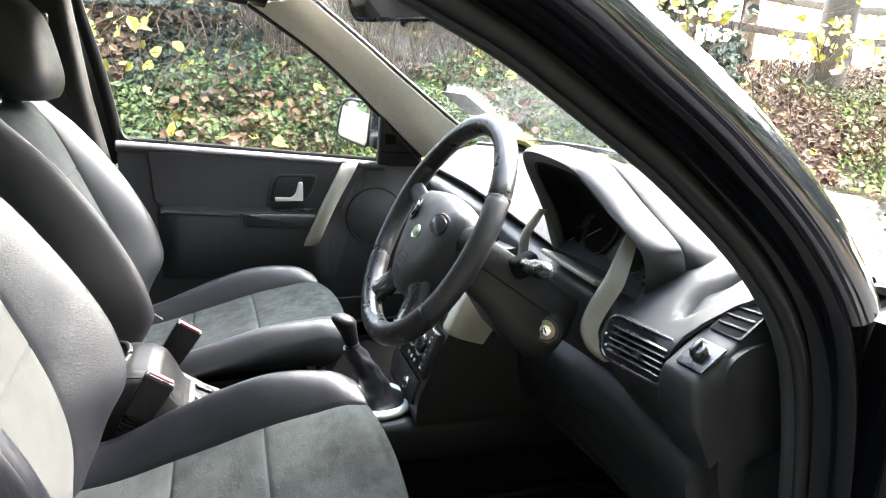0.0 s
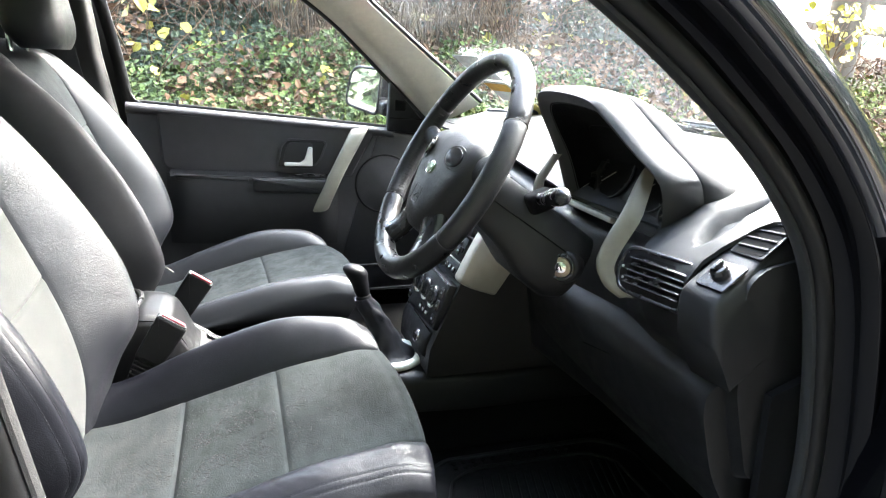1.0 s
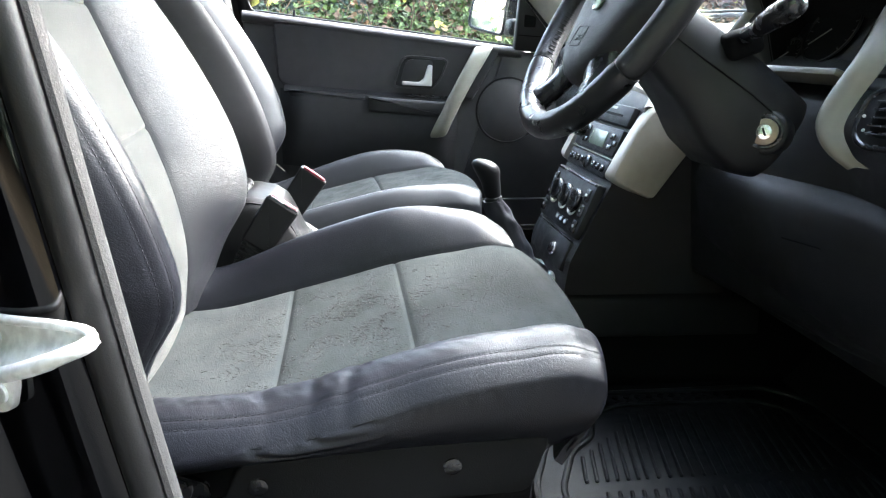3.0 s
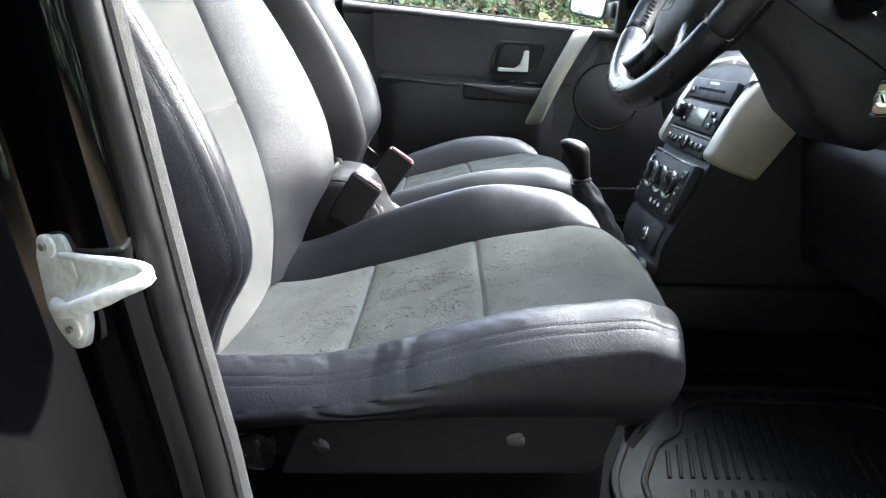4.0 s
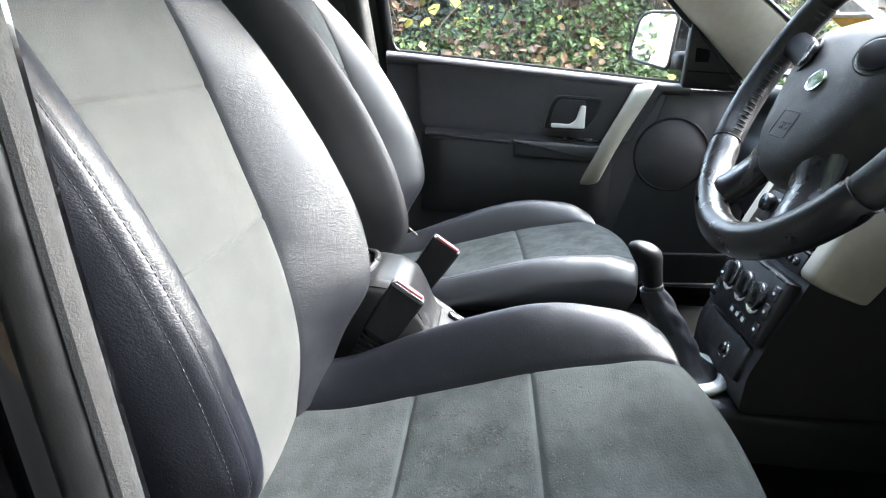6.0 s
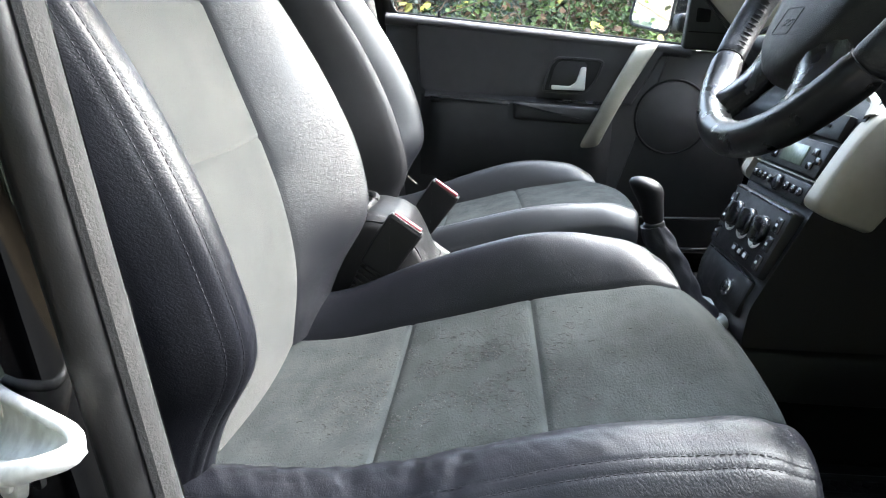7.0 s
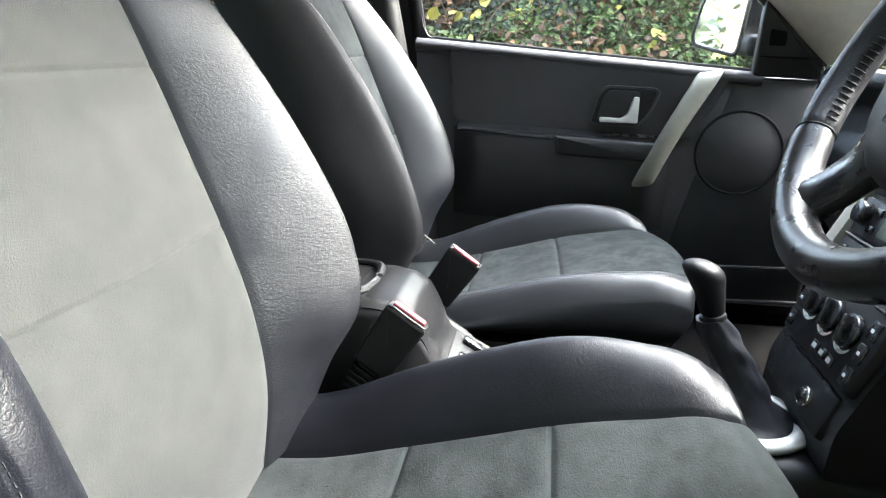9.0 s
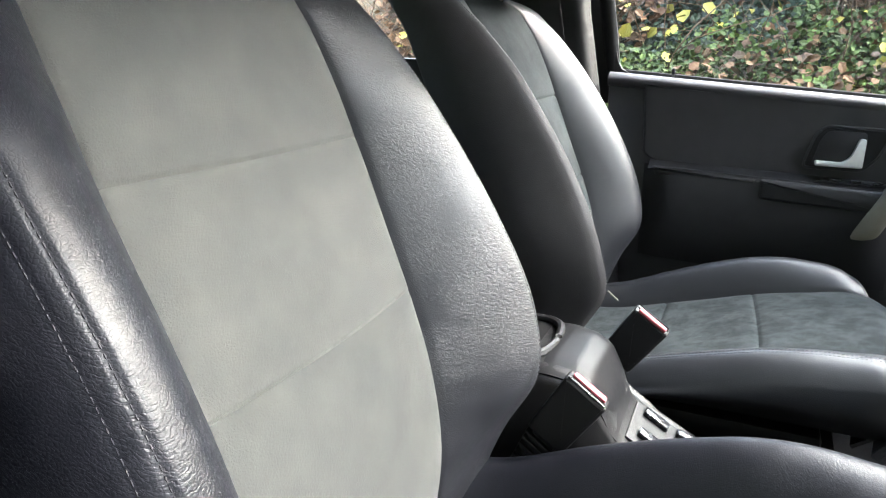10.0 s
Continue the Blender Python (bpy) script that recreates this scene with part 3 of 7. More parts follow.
def seat(name, label, cy, side, worn):
    """A front seat: side +1 where the inner edge lies towards +y."""
    ob = thing(name, label, "car seat", "front seats", at=(0.1, cy, 0.5))
    ob.location = (0, 0, 0)
    leather = LEATHER_WORN if worn else LEATHER
    INNER_GAIN[0] = 1.0 if worn else 0.45
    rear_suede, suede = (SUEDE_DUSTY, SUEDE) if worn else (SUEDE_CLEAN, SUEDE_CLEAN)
    cross_a, cross_b = 0.003, 0.157
    x0, x1 = -0.19, 0.360
    ys_mid = steps(OUTER, INNER, 18)
    bol_in = steps(INNER, 0.262, 16)
    bol_out = np.array(sorted({*steps(-0.262, OUTER, 26 if worn else 16), *np.linspace(-0.248, -0.232, 15)}))
    xs_long = np.array(sorted({*np.linspace(x0, 0.30, 60), *np.linspace(0.30, x1, 26)}))
    front = np.array(sorted({*steps(cross_b, 0.30, 14), *np.linspace(0.30, x1, 26)}))
    part("seat_panel", shell(cushion_patch(steps(x0, cross_a, 20), ys_mid, side, cy), 0.006), rear_suede, ob, "pale dusty grey suede seat panel" if worn else "dark grey suede seat panel")
    part("seat_panel", shell(cushion_patch(steps(cross_a, cross_b, 18), ys_mid, side, cy), 0.006), suede, ob, "grey suede seat panel, dusty" if worn else "dark grey suede seat panel")
    part("seat_panel", shell(cushion_patch(front, ys_mid, side, cy, 0, (1, 0, 1, 1)), 0.006), suede, ob, "grey suede seat panel, dusty" if worn else "dark grey suede seat panel")
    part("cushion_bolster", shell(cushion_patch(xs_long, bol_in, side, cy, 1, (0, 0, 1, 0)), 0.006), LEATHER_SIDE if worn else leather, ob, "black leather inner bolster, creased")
    xs_fine = np.array(sorted({*np.linspace(x0, 0.30, 260), *np.linspace(0.30, x1, 30)})) if worn else xs_long
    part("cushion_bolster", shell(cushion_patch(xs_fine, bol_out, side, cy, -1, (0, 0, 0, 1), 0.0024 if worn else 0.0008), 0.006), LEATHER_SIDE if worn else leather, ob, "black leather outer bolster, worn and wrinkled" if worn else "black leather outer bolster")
    # front apron, closing the cushion below its rolled edge
    apron = [[(reach(0.303 - 0.03 * t - 0.004 * abs(v) ** 3, v * 0.24, side), cy + side * v * 0.240, 0.716 + (0.690 - 0.716) * t) for v in np.linspace(-1, 1, 15)] for t in np.linspace(0, 1, 6)]
    part("front_apron", shell(np.array(apron)[:, ::side], 0.005), leather, ob)
    part("cushion_base", rbox((0.36, 0.44, 0.04), 0.012, pose(0.085, cy, 0.665)), PLASTIC, ob)
    # stitching beside the long seams
    line = [(reach(x, -0.2355, side), cy + side * -0.2355 * seat_w(x), cushion_at(x, -0.2355) - 0.0004) for x in np.linspace(-0.17, 0.315, 60)]
    stitches(line, ob)
    line = [(reach(x, -0.2445, side), cy + side * -0.2445 * seat_w(x), cushion_at(x, -0.2445) - 0.0004) for x in np.linspace(-0.17, 0.315, 60)]
    stitches(line, ob)
    for off in (0.250,) if worn else (0.223, 0.231):
        stitches([(reach(x, off, side), cy + side * off * seat_w(x), cushion_at(x, off) + 0.001) for x in np.linspace(-0.15, 0.312, 60)], ob)
    # backrest
    zs = [0.705, 0.975, 1.132, 1.332]
    ys_b = steps(BACK_OUT, BACK_IN, 16)
    for a, b in zip(zs, zs[1:]):
        # driver's side: light on the backrest is put into its suede colour
        part("back_panel", shell(back_patch(steps(a, b, 14), ys_b, side, cy), 0.006), (SUEDE_LIT_LOW if a < 0.9 else SUEDE_LIT) if worn else SUEDE_DUSTY, ob, "grey suede back panel with light in its colour" if worn else "grey suede back panel")
    zl = np.array(sorted({*np.linspace(0.705, 1.25, 200 if worn else 56), *np.linspace(1.25, 1.332, 18)}))
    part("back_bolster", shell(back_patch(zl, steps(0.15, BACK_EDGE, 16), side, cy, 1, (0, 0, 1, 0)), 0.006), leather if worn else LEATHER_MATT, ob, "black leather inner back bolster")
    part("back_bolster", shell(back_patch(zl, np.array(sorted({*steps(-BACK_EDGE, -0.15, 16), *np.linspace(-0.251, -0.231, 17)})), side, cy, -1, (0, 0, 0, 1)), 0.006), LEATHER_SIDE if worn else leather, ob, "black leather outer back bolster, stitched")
    rear = [[(back_x(z) - 0.088 - 0.02 * (1 - v * v), cy + side * across(z, v * 0.26), z) for v in np.linspace(-1, 1, 13)] for z in np.linspace(0.705, 1.332, 24)]
    part("back_cover", shell(np.array(rear)[:, ::side], 0.004), VINYL, ob)
    top = [[(back_x(1.332) + 0.004 - 0.11 * t, cy + side * across(1.332, v * 0.262), 1.333 + 0.006 * math.sin(math.pi * t) * (1 - v * v)) for v in np.linspace(-1, 1, 13)] for t in np.linspace(0, 1, 8)]
    part("back_top", shell(np.array(top)[:, ::-side], 0.004), leather, ob)
    for off in (0.236, 0.246):
        line = [(backrest_at(z, -off) - 0.0006, cy - side * off * back_w(z), z) for z in np.linspace(0.80, 1.30, 60)]
        stitches(line, ob)
    line = [(backrest_at(z, 0.246) + 0.001, cy + side * across(z, 0.246), z) for z in np.linspace(0.80, 1.30, 60)]
    stitches(line, ob)
    # head restraint
    rings = []
    for t in np.linspace(0, 1, 15):
        z = 1.314 + 0.21 * t
        w = 0.127 * (1 - 0.20 * (2 * t - 1) ** 4) * (1 - 0.12 * t)
        dp = 0.062 * (1 - 0.40 * abs(2 * t - 1) ** 4)
        xc = -0.300 - 0.04 * (t - 0.3)
        rings.append([(xc + dp * math.copysign(abs(math.cos(a)) ** 0.6, math.cos(a)), cy + w * math.copysign(abs(math.sin(a)) ** 0.55, math.sin(a)), z) for a in np.linspace(0, 2 * math.pi, 33)[:-1]])
    rest = part("head_restraint", loft(rings), leather, ob, "black leather head restraint", smooth=60)
    for dy in (-0.06, 0.06):
        part("post", cyl(0.006, 0.08, pose(-0.345, cy + dy, 1.325), 12), CHROME, rest)
    # plinth
    yo = cy - side * 0.262
    m = SIDE if side > 0 else Matrix.Diagonal((1, -1, 1, 1)) @ SIDE
    m = Matrix.Translation((0, yo + side * 0.027, 0)) @ m
    cover = part("side_cover", plate(rounded([(-0.046, 0.653), (0.266, 0.664), (0.284, 0.729), (0.0, 0.721), (-0.022, 0.712)], [0.010, 0.014, 0.012, 0.012, 0.012], 4), 0.022, m, 0.0035, 3), LEDGE, ob, "black plastic seat plinth cover")
    for sx, sz in ((-0.004, 0.688), (0.184, 0.700)):
        part("screw_cap", cyl(0.0095, 0.003, pose(sx, yo + side * 0.0045, sz, 90), 20, 0.0008), PLASTIC_GLOSS, cover)
    part("recliner_bracket", plate(rounded([(-0.15, 0.655), (-0.055, 0.650), (-0.05, 0.685), (-0.085, 0.700), (-0.16, 0.715)], 0.012), 0.006, Matrix.Translation((0, yo + side * 0.022, 0)) @ (m.to_3x3().to_4x4()), 0.001), PLASTIC_GLOSS, ob)
    part("recliner_bolt", cyl(0.012, 0.010, pose(-0.078, yo + side * 0.014, 0.682, 90), 18, 0.002), PLASTIC_GLOSS, ob)
    part("plinth", rbox((0.42, 0.40, 0.15), 0.01, pose(0.08, cy, 0.575)), CARPET, ob)
    return ob


driver_seat = seat("driver_seat", "black leather and grey suede car seat, creased and dusty with lint", -0.375, 1, True)
passenger_seat = seat("passenger_seat", "black leather and grey suede car seat beside the far door", 0.400, -1, False)

INNER_GAIN[0] = 1.0
# lint on the driver's seat
rng = random.Random(4)
for material, count, name_label in ((CRUMB, 1500, "dark crumbs and lint scattered on the suede seat"), (DUST, 2300, "pale specks of dust on the suede seat")):
    geos = []
    while len(geos) < count:
        x, y = rng.gauss(0.07, 0.085), rng.gauss(-0.02, 0.085)
        if not (-0.15 < x < 0.29 and -0.145 < y < 0.145) or noise.noise((x * 22, y * 22, 2)) < -0.12 or abs(x - 0.003) < 0.006 or abs(x - 0.157) < 0.006:
            continue
        z = cushion_at(x, y) + 0.0006
        r, a = rng.uniform(0.00022, 0.0007) * (0.8 if material is DUST else 1.0), rng.uniform(0, 6.28)
        c, s = math.cos(a) * r * rng.uniform(1.5, 4), math.sin(a) * r * rng.uniform(1.5, 4)
        bend = rng.uniform(-1, 1) * r * 1.6
        x = reach(x, y, 1)
        geos.append(tube([(x - c, -0.375 + y - s, z), (x + bend, -0.375 + y - bend, z + r * 0.4), (x + c, -0.375 + y + s, z)], [r * 0.4, r * 0.6, r * 0.3], 4))
    tagged(part("lint", join(*geos), material), name_label, "lint", kind="stuff")

# ---------------------------------------------------------------- car body
car = thing("car_body", "black four-wheel-drive car with its driver's door open, parked beside a bank", "car")


# outline of the driver's door opening, as the centre of its rubber seal
OPENING = [(-0.068, -0.742, 0.77), (-0.045, -0.742, 0.66), (0.03, -0.75, 0.585), (0.20, -0.755, 0.555), (0.45, -0.755, 0.545), (0.68, -0.755, 0.565), (0.785, -0.755, 0.63),
           (0.814, -0.755, 0.752), (0.808, -0.755, 0.90), (0.764, -0.755, 1.094), (0.683, -0.755, 1.213), (0.558, -0.755, 1.320), (0.458, -0.752, 1.388), (0.378, -0.748, 1.439),
           (0.305, -0.742, 1.476), (0.20, -0.725, 1.525), (0.05, -0.705, 1.57), (-0.10, -0.695, 1.575), (-0.20, -0.69, 1.52), (-0.185, -0.70, 1.40), (-0.152, -0.725, 1.24),
           (-0.121, -0.74, 1.091), (-0.096, -0.742, 0.938), (-0.082, -0.742, 0.849)]
loop = spline(OPENING + OPENING[:1], 261)[:-1]
toward = np.array([0.33, -0.74, 1.05]) - loop
tangent = np.roll(loop, -1, 0) - np.roll(loop, 1, 0)
away = np.cross(tangent, (0, 1.0, 0))
away = away * np.sign((away * -toward).sum(1, keepdims=True))
away /= np.linalg.norm(away, axis=1, keepdims=True)
part("door_seal", tube(loop, 0.0125, 14, True), RUBBER, car, "black rubber door seal")
part("seal_trim", tube(loop - away * 0.0135 + (0, 0.006, 0), 0.006, 10, True, 1.6), FLOCK, car, "grey flocked edge of the door seal")


def frame_band(name, offsets_a, offsets_b, material, label=""):
    """A band round the opening: offsets (outward, sideways) across it, at the front pillar and at the centre pillar."""
    grid = []
    for p, a in zip(loop, away):
        w = min(1, max(0, (0.25 - p[0]) / 0.22))
        w = w * w * (3 - 2 * w)
        grid.append([p + a * (o1 * (1 - w) + o2 * w) + np.array((0, s1 * (1 - w) + s2 * w, 0)) for (o1, s1), (o2, s2) in zip(offsets_a, offsets_b)])
    grid.append(grid[0])
    return part(name, shell(np.array(grid), 0.0015), material, car, label, smooth=50)


frame_band("door_frame",
           [(0.004, 0.045), (0.004, 0.004), (0.013, -0.002), (0.019, -0.013), (0.023, -0.017), (0.026, -0.026), (0.029, -0.034), (0.032, -0.038), (0.034, -0.041), (0.036, -0.043), (0.037, -0.045), (0.038, -0.046), (0.040, -0.040)],
           [(0.004, 0.045), (0.004, 0.004), (0.013, -0.002), (0.019, -0.006), (0.030, -0.004), (0.042, 0.000), (0.056, 0.008), (0.070, 0.016), (0.094, 0.030), (0.104, 0.028), (0.135, -0.004), (0.19, -0.075), (0.30, -0.108)],
           PAINT, "glossy black painted door opening with raised ridges")
skin = [[p + a * o + np.array((0, s, 0)) for o, s in ((0.0385, -0.044), (0.040, -0.051), (0.046, -0.058), (0.056, -0.061), (0.068, -0.058), (0.080, -0.050), (0.090, -0.036), (0.092, 0.0))] for p, a in zip(loop, away) if p[0] > 0.10 and p[2] > 1.13]
part("pillar_skin", shell(np.array(skin), 0.0015), PAINT_GLOSS, car, "lacquered black outer face of the front pillar", smooth=60)


def wall(name, outline, holes, y, thick, material, label=""):
    """A body side in the plane y, with window openings cut through it."""
    bm = bmesh.new()
    edges = []
    for ring in [outline] + holes:
        vs = [bm.verts.new((x, y, z)) for x, z in ring]
        edges += [bm.edges.new((a, b)) for a, b in zip(vs, vs[1:] + vs[:1])]
    bmesh.ops.triangle_fill(bm, edges=edges, use_beauty=True)
    up = bmesh.ops.extrude_face_region(bm, geom=bm.faces[:])
    bmesh.ops.translate(bm, vec=(0, thick, 0), verts=[v for v in up["geom"] if isinstance(v, bmesh.types.BMVert)])
    return part(name, bm, material, car, label, smooth=20)


def belt(x):
    return 1.158 - 0.0843 * (x + 0.056)


# floor, tunnel, sill, bulkhead, roof
part("floor_pan", plate([(-1.95, -0.72), (1.15, -0.72), (1.15, 0.80), (-1.95, 0.80)], 0.04, pose(0, 0, 0.455), 0), CARPET, car, "black carpeted car floor")
part("transmission_tunnel", loft([[(x, y, z) for y, z in rounded([(-0.13, 0.49), (-0.105, 0.655), (0.105, 0.655), (0.13, 0.49)], 0.03)] for x in np.linspace(-1.0, 1.12, 12)]), CARPET, car)
part("bulkhead", loft([[(x, y, z) for x, z in ((0.93, 0.49), (1.08, 0.66), (1.10, 1.12), (1.14, 1.12), (1.14, 0.49))] for y in (-0.72, 0.80)]), CARPET, car)
part("sill", loft([[(x, y, z) for y, z in rounded([(-0.70, 0.46), (-0.70, 0.60), (-0.735, 0.575), (-0.80, 0.54), (-0.83, 0.46), (-0.83, 0.30), (-0.74, 0.28)], 0.015)] for x in np.linspace(-0.1, 0.85, 6)]), PLASTIC, car)
part("kick_panel", loft([[(x, -0.725 - 0.012 * t, z) for x, z in ((0.745, 0.93), (0.80, 0.95), (1.1, 0.98), (1.1, 0.5), (0.765, 0.5))] for t in (0, 1)]), CARPET, car)
part("roof_panel", shell(np.array([[(x, y, 1.70 - 0.05 * (y / 0.7) ** 2 - 0.02 * ((x + 0.8) / 1.1) ** 2) for y in np.linspace(-0.70, 0.70, 15)] for x in np.linspace(-1.95, 0.30, 12)]), 0.01), PAINT, car)
part("roof_lining", shell(np.array([[(x, y, 1.655 - 0.05 * (y / 0.7) ** 2 - 0.02 * ((x + 0.8) / 1.1) ** 2) for y in np.linspace(-0.69, 0.69, 15)] for x in np.linspace(-1.95, 0.30, 12)]), 0.008), BEIGE, car, "beige roof lining")
part("cant_rail", tube(spline([(-1.95, -0.70, 1.62), (-0.6, -0.70, 1.63), (0.10, -0.70, 1.62), (0.27, -0.72, 1.55)], 30), 0.045, 12), PAINT, car)
part("cant_rail", tube(spline([(-1.95, 0.72, 1.62), (-0.6, 0.72, 1.63), (0.10, 0.72, 1.625), (0.24, 0.74, 1.60)], 30), 0.045, 12), PAINT, car)
part("windscreen_header", tube(spline([(0.26, -0.72, 1.61), (0.40, -0.35, 1.645), (0.44, 0.0, 1.655), (0.40, 0.35, 1.645), (0.26, 0.72, 1.61)], 30), 0.03, 10), BEIGE, car)
# rear body: sides with window openings, tailgate
HOLE_L = rounded([(-0.52, 1.19), (-0.54, 1.56), (-1.05, 1.56), (-1.15, 1.22)], 0.03)
wall("rear_side", [(-0.335, 0.46), (-0.335, 1.62), (-1.95, 1.62), (-1.95, 0.46)], [HOLE_L], 0.80, 0.05, PLASTIC, "black rear door with its window")
wall("rear_side", [(-0.21, 0.46), (-0.26, 1.62), (-1.95, 1.62), (-1.95, 0.46)], [[(x, z) for x, z in rounded([(-0.40, 1.19), (-0.43, 1.56), (-1.05, 1.56), (-1.15, 1.22)], 0.03)]], -0.85, 0.05, PAINT)
part("rear_glass", plate(HOLE_L, 0.004, Matrix.Translation((0, 0.835, 0)) @ SIDE, 0), GLASS, car).visible_shadow = False
part("tailgate", rbox((0.05, 1.5, 0.72), 0.02, pose(-1.95, 0, 0.83)), PLASTIC, car)
part("tailgate_glass", rbox((0.005, 1.36, 0.44), 0, pose(-1.94, 0, 1.41)), GLASS, car).visible_shadow = False
part("rear_bench", rbox((0.14, 1.34, 0.62), 0.05, pose(-1.12, 0, 0.92, 0, -16), 4), LEATHER, car)
part("rear_bench", rbox((0.48, 1.34, 0.16), 0.05, pose(-0.86, 0, 0.68, 0, -6), 4), LEATHER, car)

part("rear_door_frame", plate([(-0.46, 1.08), (-0.188, 1.10), (-0.196, 1.20), (-0.222, 1.36), (-0.268, 1.585), (-0.50, 1.60)], 0.02, Matrix.Translation((0, 0.868, 0)) @ SIDE, 0.002), PLASTIC, car)
# centre pillar by the passenger door, with the belt
pillar = part("centre_pillar", loft([[(x, y, z) for x, y in rounded([(-0.345 - 0.10 * t, 0.83 - 0.08 * t), (-0.105 - 0.13 * t, 0.83 - 0.08 * t), (-0.125 - 0.13 * t, 0.765 - 0.06 * t), (-0.325 - 0.10 * t, 0.765 - 0.06 * t)], 0.018)] for t, z in ((0, 0.5), (0.35, 0.8), (0.7, 1.1), (0.95, 1.3), (1.2, 1.62))]), PLASTIC, car, "black plastic centre pillar trim")
belt_path = spline([(-0.255, 0.742, 0.70), (-0.262, 0.722, 0.95), (-0.285, 0.700, 1.15), (-0.315, 0.672, 1.36), (-0.325, 0.660, 1.47)], 24)
part("seat_belt", shell(np.array([[p + np.array((w, 0, 0)) for w in (-0.023, -0.008, 0.008, 0.023)] for p in belt_path]), 0.0015), STRAP, pillar, "grey seat belt webbing")
part("belt_anchor", rbox((0.045, 0.02, 0.06), 0.006, pose(-0.325, 0.672, 1.48)), PLASTIC_GLOSS, pillar)

# front pillar trims
low = [(0.19, 0.765, 1.575), (0.384, 0.792, 1.445), (0.50, 0.798, 1.345), (0.617, 0.80, 1.232), (0.73, 0.80, 1.128)]
upp = [(0.345, 0.69, 1.592), (0.48, 0.70, 1.492), (0.62, 0.705, 1.382), (0.72, 0.708, 1.305), (0.86, 0.71, 1.198)]
la, ub = spline(low, 30), spline(upp, 30)
rows = []
for a, b in zip(la, ub):
    n = np.array((-0.45, -0.75, -0.35))
    rows.append([a * (1 - t) + b * t + n * 0.022 * math.sin(math.pi * t) for t in np.linspace(0, 1, 10)])
part("front_pillar_trim", shell(np.array(rows), -0.006), BEIGE, car, "beige fabric front pillar trim", smooth=60)
part("window_seal", tube(la + (0.0, 0.004, -0.004), 0.011, 10), RUBBER, car)
part("screen_seal", tube(ub + (0.006, 0.0, 0.006), 0.006, 8), RUBBER, car)
inn = spline([(0.26, -0.735, 1.485), (0.378, -0.735, 1.425), (0.458, -0.735, 1.375), (0.558, -0.735, 1.306), (0.694, -0.735, 1.200), (0.788, -0.735, 1.06)], 30)
out = inn + (0.075, 0.035, 0.085)
part("front_pillar_trim", shell(np.array([[a * (1 - t) + b * t for t in np.linspace(0, 1, 6)] for a, b in zip(inn, out)]), 0.006), TRIM, car, "dark front pillar trim")


# windscreen, cowl, wipers, bonnet
def screen_base(y):
    return 1.13 - 0.50 * y * y


glass = []
for t in np.linspace(0, 1, 14):
    glass.append([(screen_base(y) + 0.03 - t * 0.66, y, 1.185 + t * 0.47 - 0.02 * math.cos(y * 2) * (1 - t)) for y in np.linspace(-0.71, 0.71, 25)])
part("windscreen", shell(np.array(glass), 0.005), SCREEN_GLASS, car, "dusty curved windscreen").visible_shadow = False
part("cowl", shell(np.array([[(screen_base(y) + 0.02 + 0.10 * t, y, 1.165 + 0.004 * math.sin(9 * t)) for y in np.linspace(-0.72, 0.72, 25)] for t in np.linspace(0, 1, 8)]), 0.01), PLASTIC, car, "black plastic windscreen cowl")
part("screen_edge", tube([(screen_base(y) + 0.025, y, 1.176) for y in np.linspace(-0.72, 0.72, 30)], 0.008, 8), RUBBER, car)
part("bonnet", shell(np.array([[(screen_base(y) + 0.10 + 0.78 * t, y, 1.178 - 0.10 * t * t - 0.035 * (y / 0.76) ** 2) for y in np.linspace(-0.76, 0.76, 21)] for t in np.linspace(0, 1, 10)]), 0.006), PAINT, car, "black bonnet")
part("wing", shell(np.array([[(0.86 + 1.0 * t, -0.765 - 0.10 * s, 1.135 - 0.10 * t * t - 0.16 * s * s) for s in np.linspace(0, 1, 9)] for t in np.linspace(0, 1, 10)]), 0.004), PAINT, car, "black front wing")
part("wing", shell(np.array([[(0.86 + 1.0 * t, 0.765 + 0.10 * s, 1.135 - 0.10 * t * t - 0.16 * s * s) for s in np.linspace(0, 1, 9)] for t in np.linspace(0, 1, 10)]), -0.004), PAINT, car, "black front wing")
for y0, y1 in ((-0.62, 0.02), (-0.02, 0.60)):
    arm = spline([(screen_base(y0) + 0.04, y0, 1.185), (screen_base((y0 + y1) / 2) + 0.03, (y0 + y1) / 2, 1.205), (screen_base(y1) + 0.012, y1, 1.205)], 16)
    w = part("wiper", tube(arm, 0.006, 8), PLASTIC_GLOSS, car, "black wiper arm resting on the glass")
    part("wiper_blade", tube(arm + (-0.02, 0, 0.008), 0.004, 8), RUBBER, w)
hinge = part("bonnet_hinge", plate(rounded([(0, 0), (0.10, 0.006), (0.16, 0.035), (0.15, 0.05), (0.09, 0.028), (0, 0.02)], 0.008), 0.012, Matrix.Translation((0.93, -0.70, 1.155)) @ SIDE, 0.002), ZINC, car, "pale metal bonnet hinge")
part("bolt", cyl(0.008, 0.006, pose(1.06, -0.716, 1.187, 90), 6), ZINC, hinge)
# door hinge on the front post
post = part("door_hinge", rbox((0.05, 0.03, 0.07), 0.006, pose(0.896, -0.815, 1.06)), PAINT, car, "black door hinge")
part("bolt", cyl(0.009, 0.008, pose(0.888, -0.832, 1.075, 90), 6, 0.001), PLASTIC_GLOSS, post)
part("bolt", cyl(0.009, 0.008, pose(0.888, -0.832, 1.040, 90), 6, 0.001), PLASTIC_GLOSS, post)
